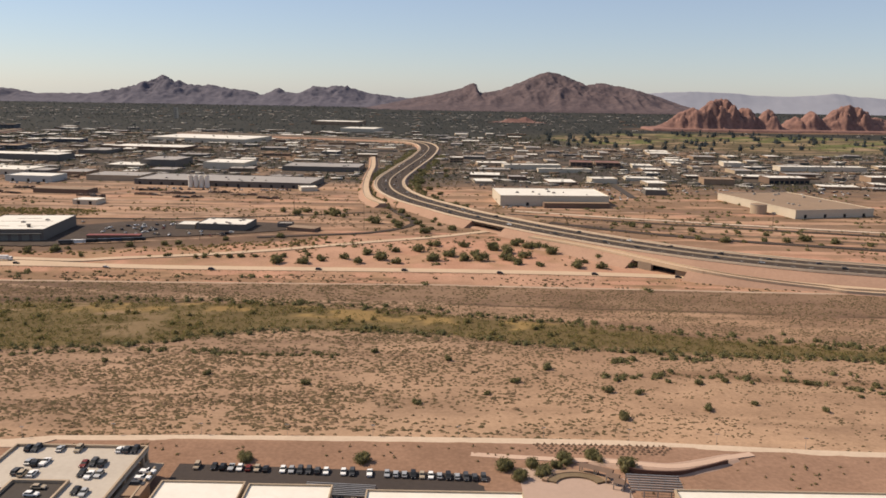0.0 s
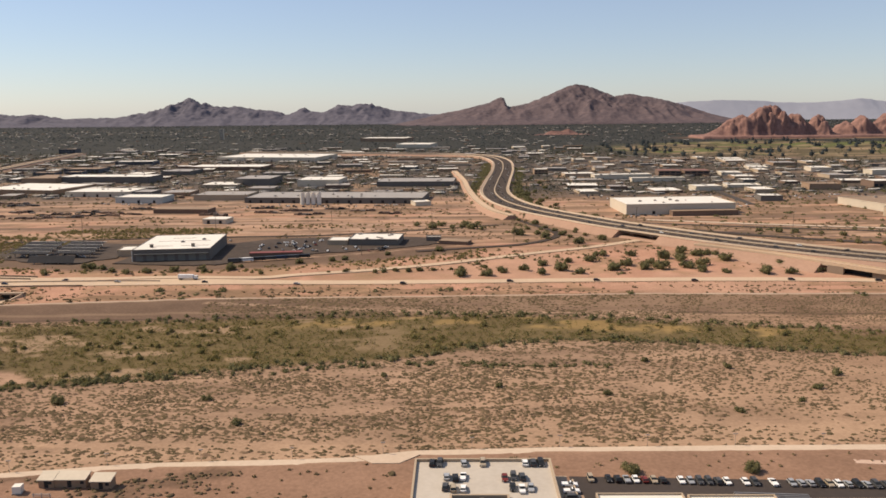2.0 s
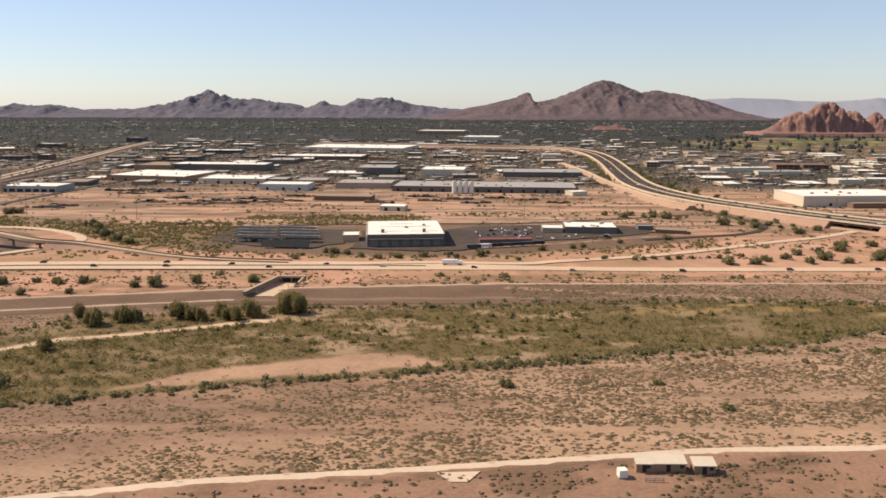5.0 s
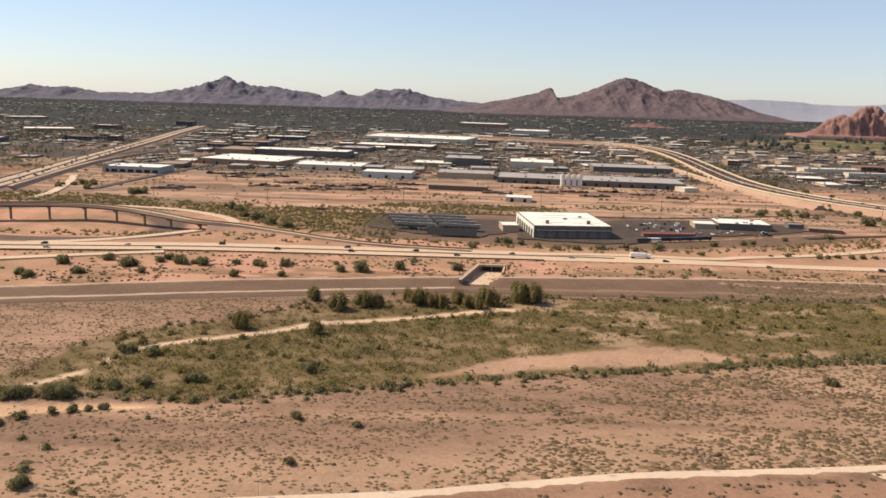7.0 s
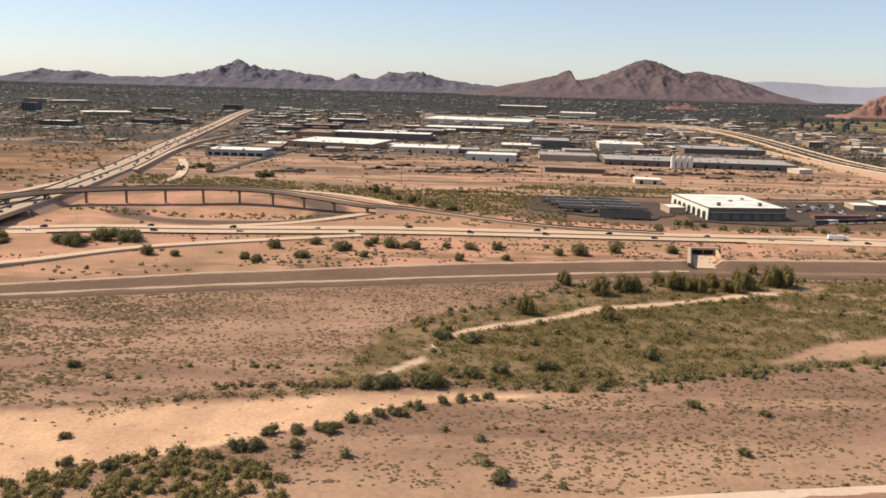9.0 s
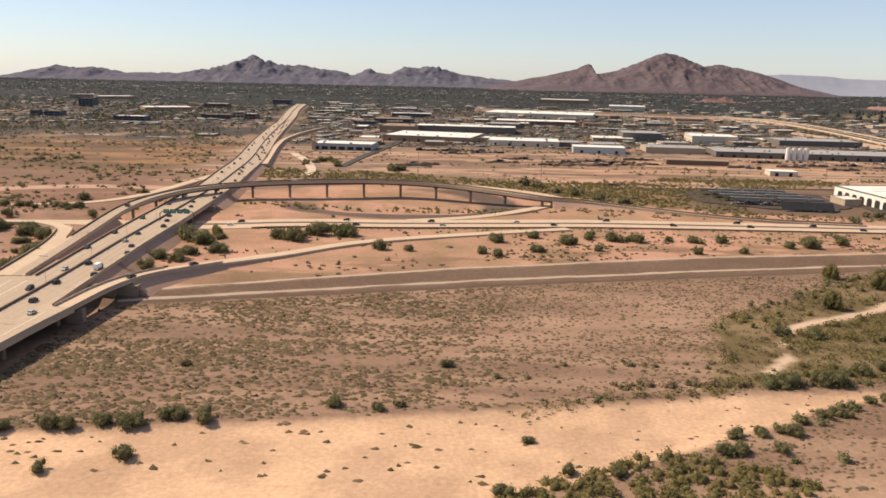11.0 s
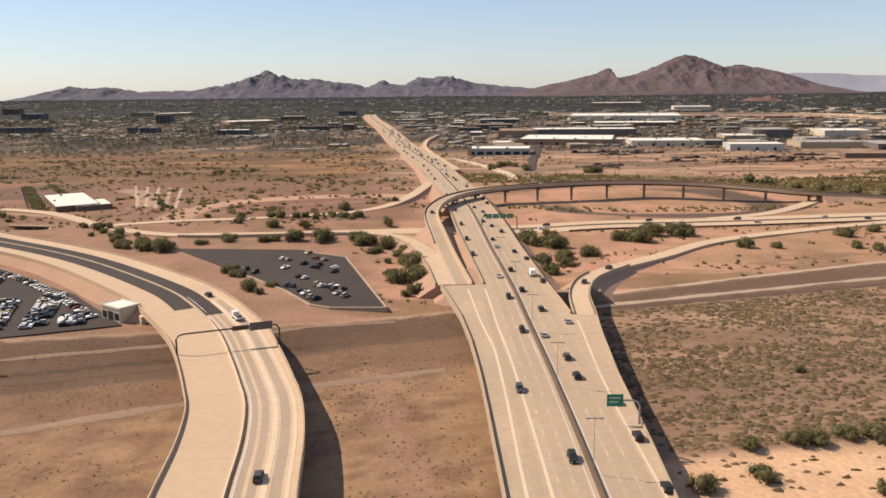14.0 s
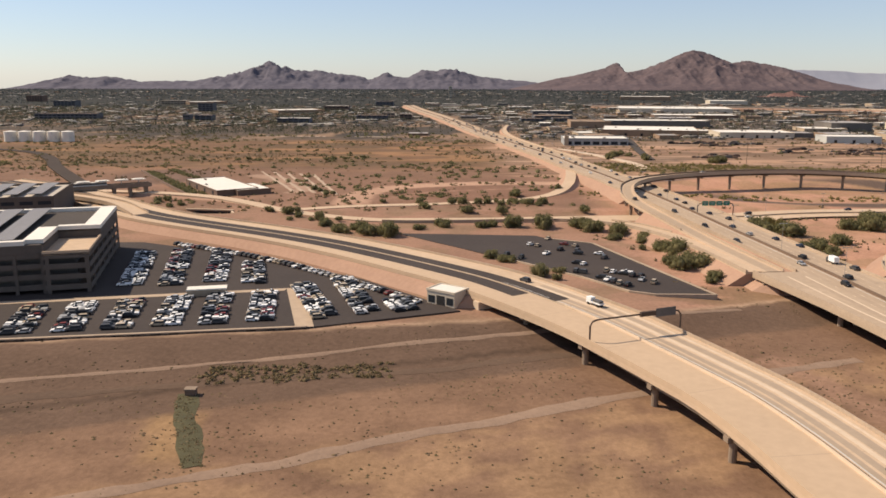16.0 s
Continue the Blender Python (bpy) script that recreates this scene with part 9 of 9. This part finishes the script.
# culvert mouth under the expressway
cv = thing("culvert", -255, 307, 0, 0, "concrete box culvert mouth with flared wing walls", "culvert", kind="structure")
part("headwall", Solid().box(-5.6, 2.2, -1.6, -4.0, 3.6, 1.7).box(4.0, 2.2, -1.6, 5.6, 3.6, 1.7).box(-5.6, 2.0, 1.3, 5.6, 3.6, 2.0), M_CONC, cv)
# black block closes the culvert and paints its inner shade
part("opening", Solid().box(-4.0, 3.3, -1.6, 4.0, 3.9, 1.3), M_DARK, cv, "black block as shade in the box culvert")
part("pier", Solid().box(-0.2, 2.3, -1.6, 0.2, 3.4, 1.3), M_PIER, cv)
BLOCK = [(0, 3, 2, 1), (4, 5, 6, 7), (0, 1, 5, 4), (1, 2, 6, 5), (2, 3, 7, 6), (3, 0, 4, 7)]
# darker concrete than the other wing, to put this wall's shade into colour
part("wing_wall", Solid().add([(-5.4, 2.6, -1.8), (-4.6, 2.6, -1.8), (-11.8, -22, -1.8), (-12.6, -22, -1.8), (-5.4, 2.6, 1.9), (-4.6, 2.6, 1.9), (-11.8, -22, 1.3), (-12.6, -22, 1.3)], BLOCK), M_PIER, cv, "long shaded concrete wing wall")
part("wing_wall", Solid().add([(4.6, 2.4, -1.8), (5.2, 2.4, -1.8), (3.0, -14, -1.8), (2.4, -14, -1.8), (4.6, 2.4, 1.7), (5.2, 2.4, 1.7), (3.0, -14, 0.1), (2.4, -14, 0.1)], BLOCK), M_CONC2, cv)
part("wall_cap", Solid().add([(-5.7, 2.7, 1.9), (-4.5, 2.7, 1.9), (-11.7, -22.2, 1.3), (-12.9, -22.2, 1.3), (-5.7, 2.7, 2.05), (-4.5, 2.7, 2.05), (-11.7, -22.2, 1.45), (-12.9, -22.2, 1.45)], BLOCK), M_CONC, cv)
part("apron", Solid().add([(-4.2, 3.4, -1.9), (4.2, 3.4, -1.9), (0.0, -20, -1.9), (-9.5, -20, -1.9), (-4.2, 3.4, -0.75), (4.2, 3.4, -0.75), (0.0, -20, -0.7), (-9.5, -20, -0.7)], BLOCK), M_CONC2, cv, "pale concrete apron")

# outfall ditch in the western bed
drape("ditch", [(-657, 158), (-654.8, 148.6), (-649, 134)], 1.5, mat("ditch_grass", (0.085, 0.075, 0.035), (0.055, 0.05, 0.025), 0.95, 0.3, 1.5, bump=0.4), "dark green strip of a straight outfall ditch", seed=12)
grow = np.random.RandomState(1)
u = grow.rand(240)
Q = np.c_[np.interp(u, [0, 0.4, 1], [-657, -654.8, -649]) + grow.uniform(-1.4, 1.4, 240), np.interp(u, [0, 0.4, 1], [157, 148.6, 134])]
foliage("ditch_growth", on_ground(Q), grow.uniform(0.3, 0.6, 240), grow.uniform(0.1, 0.25, 240), 16, M_LEAF3, "olive growth along a straight outfall ditch", "plants", 14, 0.3)
Q = scatter(420, -657, -626, 161, 172.5, grow)
Q = Q[abs(Q[:, 1] - 166 - 0.12 * (Q[:, 0] + 640)) < 4.2 * fbm(Q[:, 0] / 6, Q[:, 1] / 6) + 1]
foliage("levee_brush", on_ground(Q), grow.uniform(0.4, 0.9, len(Q)), grow.uniform(0.25, 0.6, len(Q)), 18, M_LEAF3, "brown brush along the foot of the levee", "brush", 15, 0.4)
Q = scatter(5200, -720, -530, 88, 186, grow)
Q = Q[(Q[:, 1] < levee_lo(Q[:, 0]) - 2) & clear_of_roads(Q) & (fbm(Q[:, 0] / 14 + 4, Q[:, 1] / 7) > 0.46)]
tufts("western_tufts", on_ground(Q), grow.uniform(0.2, 0.45, len(Q)), grow.uniform(0.15, 0.35, len(Q)), M_DRY, "tiny tufts over the western river bed", 16)
pb = thing("outfall_box", -656.5, 157.5, gz(-656.5, 157.5), 0, "small dark concrete outfall box", "outfall")
part("body", Solid().box(-0.8, -0.6, -0.4, 0.8, 0.6, 1.0), M_WALLB, pb)
part("lid", Solid().box(-0.9, -0.7, 1.0, 0.9, 0.7, 1.15), M_PIER, pb)

# the remaining cars, too many to be told apart, in one mesh
pool = {}
for k, c in enumerate(CARS):
    V, F, I, mats = [], [], [], []
    for o in c.children:
        base = len(V)
        V += [tuple(v.co) for v in o.data.vertices]
        F += [tuple(base + i for i in f.vertices) for f in o.data.polygons]
        I += [o.data.materials[0]] * len(o.data.polygons)
    pool[k] = (np.array(V), F, I)
V, F, I, palette, count = [], [], [], [], 0
for k, m in JOINED:
    v, f, i = pool[k]
    V.append(v @ np.array(m.to_3x3()).T + np.array(m.translation))
    F += [tuple(count + a for a in q) for q in f]
    I += i
    count += len(v)
jm = bpy.data.meshes.new("parked_cars")
jm.from_pydata(np.concatenate(V).tolist(), [], F)
palette = list(dict.fromkeys(I))
for m in palette:
    jm.materials.append(m)
slot = {m: n for n, m in enumerate(palette)}
jm.polygons.foreach_set("material_index", np.array([slot[m] for m in I], np.int32))
tagged(ob_of("parked_cars", jm, palette[0]), "dense mass of many parked and driving cars", "cars", kind="stuff")

# the patterns that were only copied from are taken away again
for master in TREES + FAR_TREES + TALL + BUSHES + CARS:
    for o in (*master.children_recursive, master):
        bpy.data.objects.remove(o)
